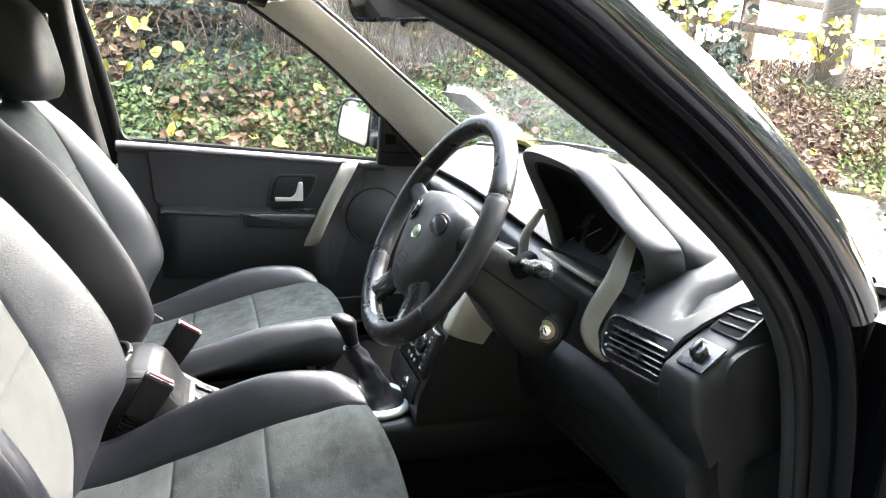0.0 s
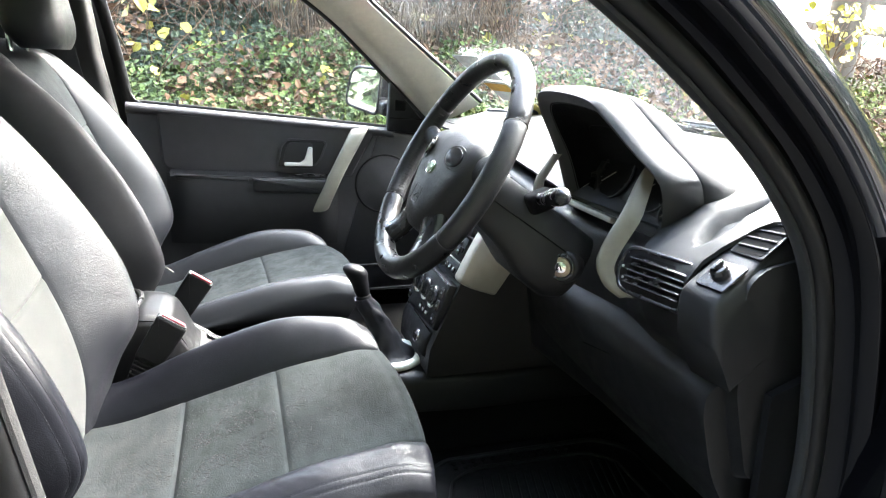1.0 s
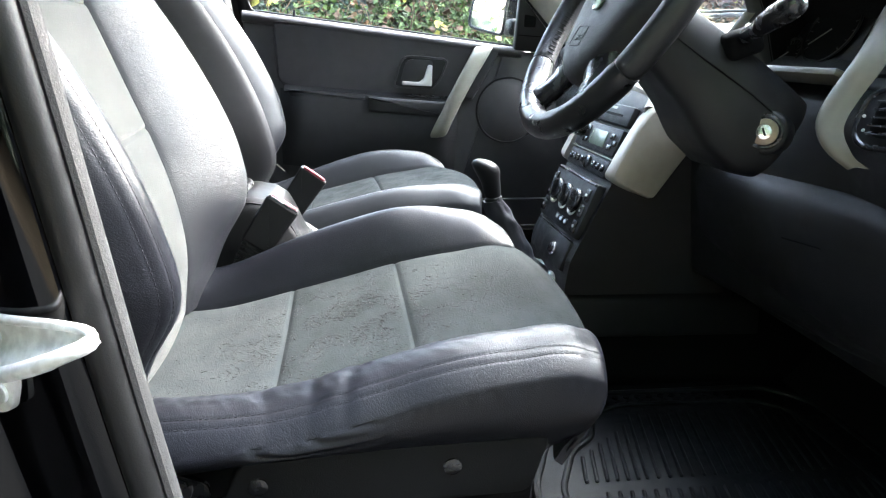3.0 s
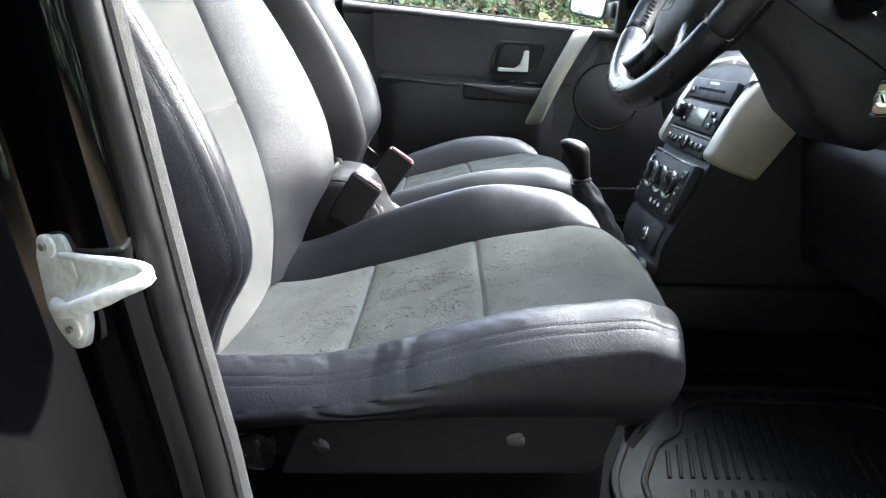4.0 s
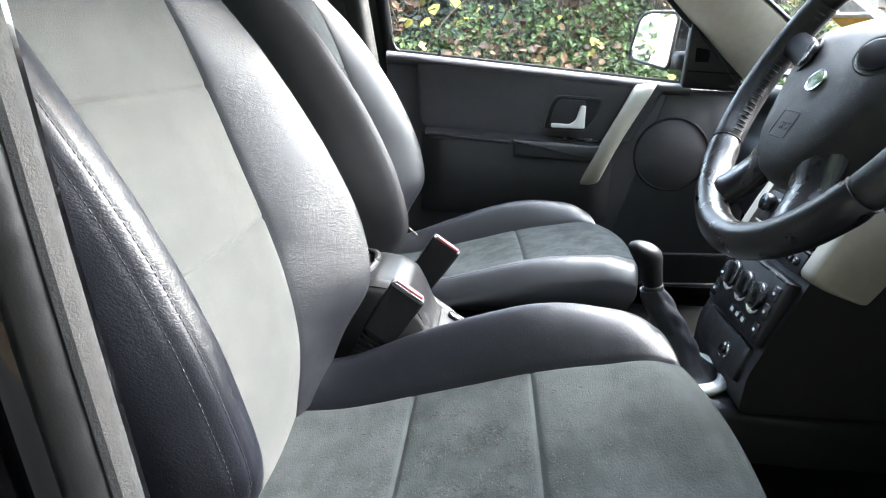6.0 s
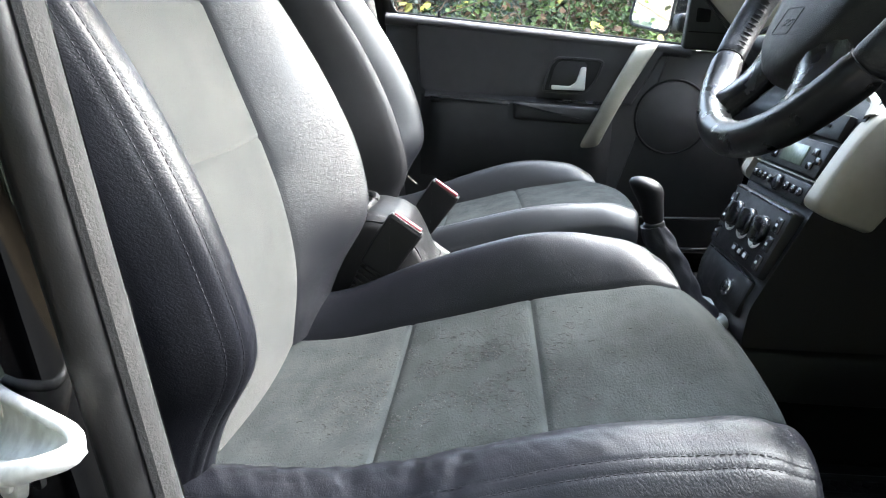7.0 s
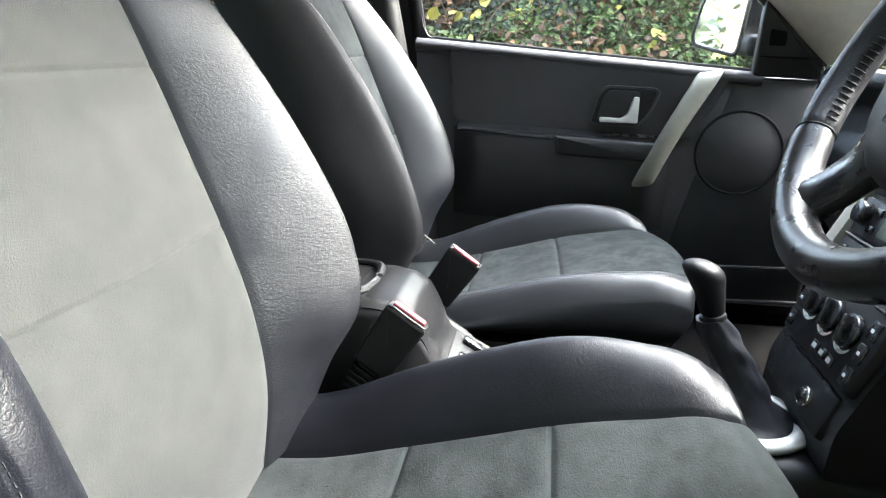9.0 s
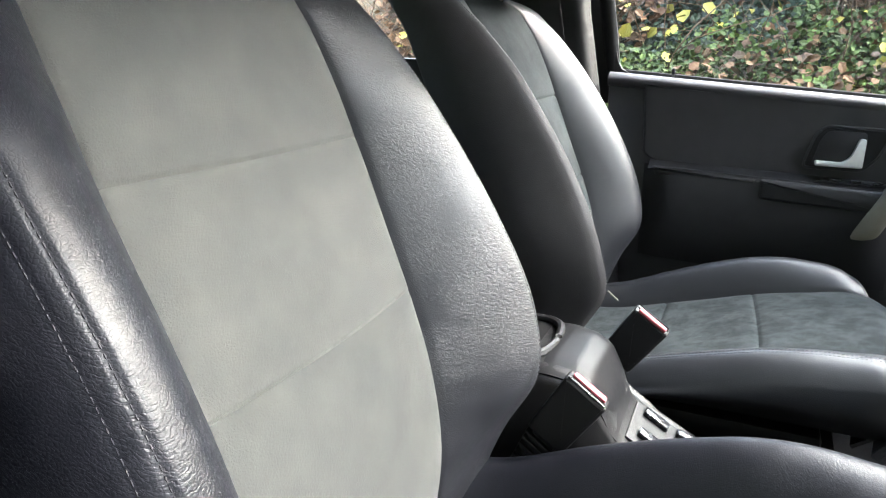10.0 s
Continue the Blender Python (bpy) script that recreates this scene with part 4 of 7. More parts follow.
part("check_strap", rbox((0.10, 0.02, 0.02), 0.004, pose(0.90, -0.85, 0.98, 0, 0, 40)), ZINC, car)

# hinge post behind the front wing, with the two door hinges
part("hinge_post", loft([[(x, y, z) for x, y in rounded([(0.845, -0.70), (0.838, -0.765), (0.850, -0.835), (0.900, -0.868), (0.945, -0.868), (0.945, -0.70)], 0.012)] for z in (0.30, 0.70, 1.05, 1.15)]), PAINT, car)
for z in (0.62, 0.98):
    hinge = part("door_hinge", rbox((0.055, 0.030, 0.050), 0.006, pose(0.872, -0.858, z, 0, 0, 24)), PAINT_GLOSS, car, "black painted door hinge")
    part("hinge_pin", cyl(0.008, 0.064, pose(0.898, -0.878, z), 14, 0.002), ZINC, hinge)
# striker on the centre post
SM = Matrix(((1.10, 0, -0.588, -0.1706), (-0.588, 0, -1.10, -0.7217), (0, 1.062, 0, 0.883), (0, 0, 0, 1)))  # face of the post: along, up, out
striker = part("door_striker", plate(rounded([(-0.019, -0.016), (-0.010, -0.034), (0.004, -0.047), (0.016, -0.042), (0.022, -0.022), (0.018, 0.012), (0.008, 0.040), (-0.014, 0.034), (-0.021, 0.020)], 0.006), 0.005, SM, 0.0012), ZINC, car, "pale galvanised door striker with two bolts")
bar = spline([(-0.006, -0.014, 0.004), (0.010, -0.012, 0.012), (0.034, -0.002, 0.020), (0.064, 0.013, 0.024), (0.085, 0.025, 0.022), (0.094, 0.031, 0.016), (0.090, 0.036, 0.012), (0.066, 0.034, 0.010), (0.030, 0.028, 0.007), (0.004, 0.024, 0.003)], 30)
v, f = tube(bar, [0.0052] * 12 + [0.0046] * 6 + [0.0030] * 12, 12)
part("loop", ([SM @ Vector(p) for p in v], f), ZINC, striker)
web = [[SM @ Vector(bar[i] * (1 - t) + bar[29 - i] * t - np.array((0, 0, 0.004)) * math.sin(math.pi * t)) for t in np.linspace(0, 1, 6)] for i in range(14)]
part("web", shell(np.array(web), 0.003), ZINC, striker)
for u, w in ((-0.006, 0.029), (0.008, -0.029)):
    part("bolt", cyl(0.0085, 0.004, SM @ pose(u, w, 0.005), 20, 0.001), ZINC, striker)
    part("socket", cyl(0.0028, 0.002, SM @ pose(u, w, 0.0082), 6), SILVER_DARK, striker)

# ---------------------------------------------------------------- driver's door, swung open
opened = thing("driver_door", "black car door swung wide open beside the lane", "car door")
OM = Matrix.Translation((0.90, -0.87, 0)) @ Matrix.Rotation(radians(72), 4, "Z") @ Matrix.Translation((-0.90, 0.87, 0))
OUTLINE = rounded([(-0.16, 0.52), (0.80, 0.50), (0.86, 0.80), (0.84, 1.08), (-0.16, 1.15)], 0.05)
part("door_skin", plate(OUTLINE, 0.05, OM @ Matrix.Translation((0, -0.84, 0)) @ SIDE, 0.01), PAINT, opened)
part("door_trim", plate([(0.34 + (x - 0.34) * 0.95, 0.83 + (z - 0.83) * 0.95) for x, z in OUTLINE], -0.06, OM @ Matrix.Translation((0, -0.84, 0)) @ SIDE, 0), VINYL, opened)
part("window_frame", tube([OM @ Vector(q) for q in ((-0.14, -0.83, 1.14), (-0.20, -0.80, 1.35), (-0.22, -0.77, 1.54), (0.05, -0.76, 1.58), (0.28, -0.78, 1.48), (0.60, -0.82, 1.25), (0.78, -0.83, 1.09))], 0.018, 10), PAINT, opened)

# ---------------------------------------------------------------- passenger door
DY = 0.80
door = thing("passenger_door", "charcoal vinyl door trim with silver pull handle, closed, window clear", "car door")


def on_door(points, depth, y=DY, bev=0.003, seg=2):
    return plate(points, depth, Matrix.Translation((0, y, 0)) @ SIDE, bev, seg)


part("door_skin", plate(rounded([(-0.19, 0.48), (0.80, 0.48), (0.86, 0.90), (0.84, 1.08), (0.55, belt(0.55) - 0.004), (-0.2, belt(-0.2) - 0.004)], 0.03), 0.07, Matrix.Translation((0, 0.90, 0)) @ SIDE, 0.004), PAINT, door)
part("trim_base", on_door(rounded([(-0.185, 0.55), (0.76, 0.55), (0.80, 0.92), (0.78, 1.09), (0.60, belt(0.60) - 0.006), (-0.195, belt(-0.195) - 0.006)], 0.02), 0.03, DY + 0.03, 0.006), VINYL, door, "charcoal vinyl door trim")
# upper panel with its rounded lower rear corner, rolled over the window edge
up = [(-0.112, belt(-0.112) - 0.011), (-0.104, 0.99), (-0.075, 0.975), (0.462, 0.953), (0.53, 1.085), (0.545, belt(0.545) - 0.012)]
part("upper_panel", on_door(rounded(up, [0.004, 0.03, 0.03, 0.006, 0.01, 0.006]), 0.030, DY + 0.018, 0.007, 4), VINYL, door, "charcoal grained vinyl upper panel")
roll = spline([(-0.195, DY + 0.012, belt(-0.195) - 0.006), (0.2, DY + 0.010, belt(0.2) - 0.006), (0.60, DY + 0.010, belt(0.60) - 0.006)], 30)
part("window_ledge", tube(roll + (0, -0.005, -0.006), 0.016, 16, False, 1.2), VINYL, door, "charcoal vinyl rolled edge below the window")
part("glass_seal", tube(roll + (0, 0.030, 0.010), 0.007, 8), LEDGE, door)
part("lock_pin", cyl(0.0045, 0.022, pose(-0.056, 0.826, belt(-0.056) + 0.012), 12, 0.001), PLASTIC_GLOSS, door)
# armrest and pocket
part("armrest", on_door(rounded([(0.150, 0.912), (0.374, 0.901), (0.396, 0.946), (0.150, 0.957)], [0.012, 0.005, 0.004, 0.004]), 0.050, DY + 0.002, 0.008, 3), TRIM, door, "black armrest with window switches")
part("armrest_lip", on_door(rounded([(-0.068, 0.948), (0.146, 0.939), (0.146, 0.959), (-0.078, 0.969)], 0.006), 0.046, DY + 0.002, 0.008, 3), TRIM, door)
shelf = [[(x, 0.790 - 0.030 * t, 0.9745 - 0.0410 * (x + 0.075) + 0.003 - 0.017 * t ** 0.7) for t in np.linspace(0, 1, 8)] for x in np.linspace(-0.085, 0.405, 24)]
part("armrest_shelf", shell(np.array(shelf), 0.003), DASH_DARK, door, "black shelf above the armrest", smooth=60)
pocket = []
for t in np.linspace(0, 1, 12):
    z = 0.962 - 0.22 * t
    pocket.append([(x, DY - (0.040 * math.sin(math.pi * (0.42 + 0.5 * t)) ** 1.0) * min(1, (x + 0.10) / 0.05, (0.42 - x * 1.0) / 0.05 if x < 0.42 else 0.05), z - 0.04 * (x - 0.1)) for x in np.linspace(-0.095, 0.415, 26)])
part("door_pocket", shell(np.array(pocket), -0.004), TRIM, door, "black plastic door pocket", smooth=60)
sw = part("switch_panel", plate(rounded([(0.255, -0.006), (0.405, -0.006), (0.395, 0.018), (0.270, 0.018)], 0.005), 0.003, Matrix.Translation((0, 0.768, 0.9690)) @ Matrix.Rotation(radians(2.4), 4, "Y"), 0.001), PLASTIC, door)
for sx in (0.29, 0.33, 0.37):
    part("window_switch", rbox((0.024, 0.012, 0.007), 0.002, pose(sx, 0.772, 0.9630 - 0.042 * (sx - 0.255))), PLASTIC_GLOSS, sw)
for z, y in ((0.660, 0.762), (0.575, 0.758)):
    part("lower_ridge", tube(spline([(0.10, y + 0.01, z), (0.45, y, z - 0.004), (0.74, y + 0.004, z)], 20), 0.0045, 8), TRIM, door)
# latch handle in its recess
rim = rounded([(0.226, 0.984), (0.336, 0.981), (0.361, 1.010), (0.380, 1.060), (0.368, 1.067), (0.259, 1.071), (0.242, 1.050)], 0.012)
hole = rounded([(0.242, 0.990), (0.328, 0.988), (0.336, 0.998), (0.336, 1.060), (0.267, 1.062), (0.254, 1.045)], 0.010)
bm = bmesh.new()
v1 = [bm.verts.new((x, z, 0.0)) for x, z in rim]
v2 = [bm.verts.new((x, z, 0.006)) for x, z in rounded([(0.230, 0.987), (0.335, 0.984), (0.358, 1.012), (0.375, 1.058), (0.367, 1.063), (0.261, 1.067), (0.245, 1.049)], 0.012)]
for i in range(len(v1)):
    j = (i + 1) % len(v1)
    bm.faces.new((v1[i], v1[j], v2[j], v2[i]))
bm.faces.new(v2)
bm.transform(Matrix.Translation((0, DY - 0.010, 0)) @ SIDE)
bezel = part("handle_bezel", bm, DASH_DARK, door, "black handle surround")
part("bezel_rim", tube([(x, DY - 0.0135, z) for x, z in rim], 0.0028, 8, True), VINYL, bezel)
part("handle_recess", plate(hole, 0.002, Matrix.Translation((0, DY - 0.0165, 0)) @ SIDE, 0.001), TRIM, bezel)
lever = rounded([(0.248, 0.990), (0.248, 1.001), (0.296, 0.999), (0.311, 1.010), (0.322, 1.048), (0.334, 1.048), (0.334, 0.989)], 0.004)
part("latch_handle", plate(lever, 0.014, Matrix.Translation((0, DY - 0.020, 0)) @ SIDE, 0.002, 2), SILVER_BRIGHT, door, "satin silver inner door handle")
# pull handle
pull = []
for t in np.linspace(0, 1, 22):
    c = np.array((0.487 - 0.146 * t - 0.010 * math.sin(math.pi * t), 0, 1.108 - 0.300 * t))
    out_ = 0.010 + 0.038 * math.sin(math.pi * min(1, max(0, t * 0.97 + 0.02))) ** 0.6
    out_ *= lerp(t, [0, 0.06, 0.88, 1], [0.4, 1, 1, -0.6])
    w = (0.028 - 0.004 * math.sin(math.pi * t)) * lerp(t, [0, 0.85, 1], [1, 1, 0.72])
    ring = [(-w, 0.012), (-w, -0.004), (-w * 0.75, -0.011), (0, -0.014), (w * 0.75, -0.011), (w, -0.004), (w, 0.012)]
    pull.append([(c[0] + a, DY - out_ + b, c[2] + a * 0.12) for a, b in ring])
part("pull_handle", loft(pull), SILVER, door, "curved warm-silver door pull", smooth=50)
# loudspeaker
sp = part("speaker_grille", cyl(0.094, 0.012, pose(0.572, DY + 0.0, 0.925, 90), 56, 0.004), VINYL, door, "round black loudspeaker grille")
part("speaker_rim", tube([(0.572 + 0.096 * math.cos(a), DY - 0.004, 0.925 + 0.096 * math.sin(a)) for a in np.linspace(0, 2 * math.pi, 61)[:-1]], 0.0035, 8, True), PLASTIC, sp)
part("front_panel", on_door(rounded([(0.40, 0.57), (0.755, 0.565), (0.79, 0.95), (0.77, 1.085), (0.560, belt(0.56) - 0.014), (0.545, 1.085)], 0.012), 0.004, DY + 0.0, 0.003), VINYL, door)
sail = part("sail_panel", on_door(rounded([(0.575, belt(0.57) - 0.006), (0.735, 1.092), (0.725, 1.125), (0.612, 1.236), (0.583, 1.262)], [0.01, 0.01, 0.02, 0.01, 0.01]), 0.022, DY + 0.008, 0.006, 3), PLASTIC, door, "black mirror sail panel")
part("sail_speaker", on_door(rounded([(0.60, 1.165), (0.635, 1.165), (0.635, 1.195), (0.60, 1.20)], 0.005), 0.002, DY - 0.0135, 0.0008), CARPET, sail)
part("sail_groove", rbox((0.12, 0.002, 0.003), 0, pose(0.645, DY - 0.0145, 1.140, 0, 2)), CARPET, sail)
# glass and its frame
WIN = [(-0.182, belt(-0.182) + 0.012), (0.59, belt(0.59) + 0.012), (0.60, 1.242), (0.50, 1.342), (0.384, 1.440), (0.19, 1.568), (-0.05, 1.59), (-0.262, 1.575)]
part("window_glass", plate(WIN, 0.004, Matrix.Translation((0, 0.842, 0)) @ SIDE, 0), GLASS, door, "clear door glass").visible_shadow = False
part("window_frame", tube(spline([(-0.186, 0.838, 1.13), (-0.196, 0.836, 1.20), (-0.222, 0.83, 1.36), (-0.268, 0.81, 1.575)], 24), 0.017, 10, False, 0.7), RUBBER, door, "black window frame")
part("window_frame", tube(spline([(-0.268, 0.80, 1.59), (-0.05, 0.79, 1.605), (0.19, 0.79, 1.58)], 24), 0.016, 10), RUBBER, door)
part("corner_fillet", plate([(-0.19, belt(-0.19)), (-0.155, belt(-0.155) + 0.004), (-0.172, belt(-0.17) + 0.012), (-0.182, belt(-0.18) + 0.030), (-0.186, belt(-0.19) + 0.05), (-0.20, belt(-0.19) + 0.05)], 0.012, Matrix.Translation((0, 0.838, 0)) @ SIDE, 0.001), RUBBER, door)
# outside mirror
MM = Matrix.Translation((0.532, 0.975, 1.218)) @ Matrix.Rotation(radians(-58), 4, "Z") @ Matrix.Rotation(radians(85), 4, "X")
shape = rounded([(-0.085, -0.050), (0.075, -0.078), (0.085, 0.072), (-0.060, 0.078)], [0.03, 0.02, 0.025, 0.045], 7)
mirror = part("outside_mirror", plate(shape, -0.06, MM, 0), PAINT, door, "black outside mirror")
part("mirror_rim", tube([MM @ Vector((x, y, 0.002)) for x, y in shape], 0.005, 8, True), PLASTIC, mirror)
part("mirror_glass", plate([(x * 0.93, y * 0.93) for x, y in shape], 0.002, MM @ Matrix.Translation((0, 0, 0.001)), 0), MIRROR, mirror)
part("mirror_arm", rbox((0.09, 0.12, 0.05), 0.015, pose(0.615, 0.90, 1.165), 3), PLASTIC, mirror)
# ---------------------------------------------------------------- dashboard
dash = thing("dashboard", "grey and black moulded dashboard with silver trim strips", "dashboard")
SECT = {
    -0.725: [(0.86, 1.165), (0.80, 1.155), (0.745, 1.138), (0.715, 1.110), (0.690, 1.080), (0.690, 1.050), (0.690, 0.985), (0.700, 0.960), (0.700, 0.935), (0.74, 0.80), (0.86, 0.80)],
    -0.66: [(0.93, 1.170), (0.84, 1.155), (0.760, 1.136), (0.705, 1.100), (0.672, 1.070), (0.668, 1.045), (0.672, 0.975), (0.690, 0.955), (0.690, 0.930), (0.73, 0.76), (0.93, 0.76)],
    -0.56: [(0.98, 1.172), (0.86, 1.150), (0.765, 1.130), (0.715, 1.095), (0.676, 1.066), (0.668, 1.045), (0.670, 0.975), (0.690, 0.950), (0.690, 0.925), (0.73, 0.74), (0.98, 0.74)],
    -0.46: [(1.03, 1.174), (0.88, 1.150), (0.790, 1.120), (0.740, 1.080), (0.705, 1.050), (0.700, 1.030), (0.700, 0.970), (0.705, 0.940), (0.700, 0.915), (0.73, 0.73), (1.03, 0.73)],
    -0.20: [(1.11, 1.176), (0.90, 1.150), (0.780, 1.120), (0.720, 1.080), (0.690, 1.060), (0.690, 1.040), (0.680, 0.960), (0.685, 0.930), (0.685, 0.905), (0.72, 0.72), (1.11, 0.72)],
    0.00: [(1.13, 1.178), (0.92, 1.155), (0.76, 1.140), (0.685, 1.118), (0.660, 1.100), (0.655, 1.080), (0.660, 0.980), (0.670, 0.930), (0.670, 0.905), (0.70, 0.72), (1.13, 0.72)],
    0.16: [(1.12, 1.178), (0.92, 1.160), (0.74, 1.152), (0.660, 1.140), (0.625, 1.125), (0.625, 1.100), (0.690, 1.060), (0.690, 1.010), (0.660, 0.985), (0.70, 0.78), (1.12, 0.78)],
    0.45: [(1.03, 1.176), (0.90, 1.160), (0.74, 1.152), (0.660, 1.140), (0.625, 1.125), (0.625, 1.100), (0.690, 1.060), (0.690, 1.010), (0.660, 0.985), (0.70, 0.78), (1.03, 0.78)],
    0.72: [(0.87, 1.165), (0.82, 1.150), (0.75, 1.135), (0.715, 1.120), (0.690, 1.105), (0.690, 1.080), (0.700, 1.040), (0.700, 1.000), (0.690, 0.975), (0.74, 0.80), (0.87, 0.80)],
}
keys = sorted(SECT)
rings = []
for y in np.linspace(-0.725, 0.72, 60):
    ring = []
    for k in range(11):
        ring.append((lerp(y, keys, [SECT[q][k][0] for q in keys]), y, lerp(y, keys, [SECT[q][k][1] for q in keys]) - (0.034 if k in (0, 1, 2) else 0.010 if k == 3 else 0)))
    a = np.array(ring)[:, [0, 2]]
    soft = rounded([tuple(p) for p in a], [0.001, 0.05, 0.05, 0.02, 0.015, 0.01, 0.015, 0.008, 0.02, 0.02, 0.001], 3)
    rings.append([(p[0], y, p[1]) for p in soft])
part("dash_body", loft(rings), DASH_DARK, dash, "black grained dashboard moulding", smooth=50)
# grey top pad over the black moulding


def pad_z(x, y):
    """Height of the top pad, with the coin tray sunk into it."""
    xs = [lerp(y, keys, [SECT[q][k][0] for q in keys]) for k in (0, 1, 2, 3, 4, 5)]
    zs_ = [lerp(y, keys, [SECT[q][k][1] for q in keys]) for k in (0, 1, 2, 3, 4, 5)]
    z = lerp(-x, [-q for q in xs], zs_) + 0.004
    u = ((x - 0.770) * 0.97 + (y + 0.600) * 0.24) / 0.066
    v_ = ((y + 0.600) * 0.97 - (x - 0.770) * 0.24) / (0.024 - 0.006 * u)
    r = u * u + v_ * v_
    return z - 0.024 * max(0.0, min(1.0, (1.15 - r) / 0.5)) ** 0.8 if r < 1.15 else z


pad = []
for y in np.array(sorted({*np.linspace(-0.715, -0.50, 60), *np.linspace(-0.50, 0.70, 60)})):
    a, b = lerp(y, keys, [SECT[q][0][0] for q in keys]), lerp(y, keys, [SECT[q][3][0] for q in keys])
    front = lerp(y, keys, [SECT[q][4][0] - 0.004 for q in keys])
    b = lerp(y, [-0.725, -0.67, -0.645, -0.51, -0.49], [0.790, 0.745, front, front, b])
    pad.append([(a + (b - a) * t, y, pad_z(a + (b - a) * t, y)) for t in np.linspace(0, 1, 64)])
part("top_pad", shell(np.array(pad)[:, ::-1], 0.006), DASH, dash, "grey grained top pad with a coin tray", smooth=60)
# instrument hood: an arch swept forward from its raked mouth
ARCH = [(-0.205, 1.050, 0.735), (-0.205, 1.100, 0.712), (-0.208, 1.170, 0.685), (-0.215, 1.240, 0.645), (-0.235, 1.274, 0.626), (-0.28, 1.284, 0.622), (-0.36, 1.283, 0.622), (-0.412, 1.276, 0.627), (-0.434, 1.260, 0.638),
        (-0.472, 1.215, 0.668), (-0.510, 1.176, 0.694), (-0.514, 1.148, 0.708), (-0.500, 1.105, 0.724), (-0.478, 1.060, 0.738)]
mouth = spline([(x, y, z) for y, z, x in ARCH], 60)
core = np.array((0.70, -0.355, 1.12))


def hood_ring(fwd, drop, grow, across=None):
    out = []
    for p in mouth:
        q = core + (p - core) * np.array((1, across or grow, grow)) + np.array((fwd, 0, 0))
        q[2] -= drop * max(0, (p[2] - 1.08) / 0.19)
        out.append(q)
    return out


hood = [hood_ring(0.022, 0.010, 0.955), hood_ring(0.008, 0.005, 0.970), hood_ring(0.001, 0.002, 0.982), hood_ring(-0.002, 0.0, 0.993), hood_ring(0.003, -0.001, 1.01, 1.015), hood_ring(0.014, -0.002, 1.018, 1.035), hood_ring(0.055, -0.001, 1.03, 1.085), hood_ring(0.0565, 0.001, 1.015, 1.07)]
part("instrument_hood", shell(np.array(hood), 0.003), HOOD, dash, "grey instrument hood", smooth=60)
cover = [hood_ring(0.0585, 0.001, 1.018, 1.072), hood_ring(0.060, -0.0005, 1.030, 1.086), hood_ring(0.09, 0.006, 1.032, 1.08), hood_ring(0.13, 0.022, 1.02, 0.98), hood_ring(0.17, 0.045, 1.0, 0.82), hood_ring(0.21, 0.072, 0.98, 0.62), hood_ring(0.25, 0.105, 0.94, 0.42), hood_ring(0.29, 0.150, 0.88, 0.28)]
part("hood_cover", shell(np.array(cover), 0.003), DASH, dash, "pale grey hood cover", smooth=60)
tunnel = [hood_ring(0.018, 0.009, 0.958), hood_ring(0.06, 0.020, 0.945), hood_ring(0.10, 0.040, 0.93)]
part("hood_lining", shell(np.array(tunnel), -0.003), CARPET, dash)
bm = bmesh.new()
bm.faces.new([bm.verts.new(tuple(p)) for p in hood_ring(0.10, 0.045, 0.94)])
part("cluster_housing", bm, CARPET, dash)
# dials
FACE = Matrix.Translation((0.765, -0.355, 1.125)) @ Matrix(((0, 0.42, -0.908, 0), (-1, 0, 0, 0), (0, 0.908, 0.42, 0), (0, 0, 0, 1)))
panel = part("dial_panel", plate(rounded([(-0.150, -0.065), (0.150, -0.065), (0.150, 0.03), (0.09, 0.095), (-0.13, 0.095), (-0.150, 0.06)], 0.02), 0.006, FACE, 0.002), PLASTIC, dash, "dark instrument panel")
for u, v_, r in ((-0.062, 0.015, 0.048), (0.058, 0.015, 0.048), (-0.126, -0.02, 0.024), (0.124, -0.02, 0.024)):
    d = part("dial", cyl(r, 0.004, FACE @ pose(u, v_, 0.008), 40, 0.001), CARPET, panel)
    part("dial_rim", tube([FACE @ Vector((u + r * math.cos(a), v_ + r * math.sin(a), 0.011)) for a in np.linspace(0, 2 * math.pi, 41)[:-1]], 0.002, 6, True), PLASTIC, d)
    ticks = [rbox((0.0012, 0.006, 0.0006), 0, FACE @ pose(u, v_, 0.0105) @ pose(0, 0, 0, 0, 0, a) @ pose(0, r - 0.006, 0)) for a in range(-130, 131, 20)]
    vv, ff = [], []
    for b in ticks:
        b.verts.index_update()
        vv_, ff_ = [v.co.copy() for v in b.verts], [tuple(q.index for q in f.verts) for f in b.faces]
        vv, ff = join((vv, ff), (vv_, ff_))
        b.free()
    part("scale_marks", (vv, ff), DASH_DARK, d)
    part("needle", rbox((0.0018, r * 0.8, 0.0012), 0.0004, FACE @ pose(u, v_, 0.0135) @ pose(0, 0, 0, 0, 0, 128) @ pose(0, r * 0.35, 0)), SILVER_DARK, d)
part("cluster_sill", rbox((0.05, 0.20, 0.010), 0.004, pose(0.700, -0.325, 1.082, 0, 18)), SILVER_DARK, dash, "silver strip below the dials")
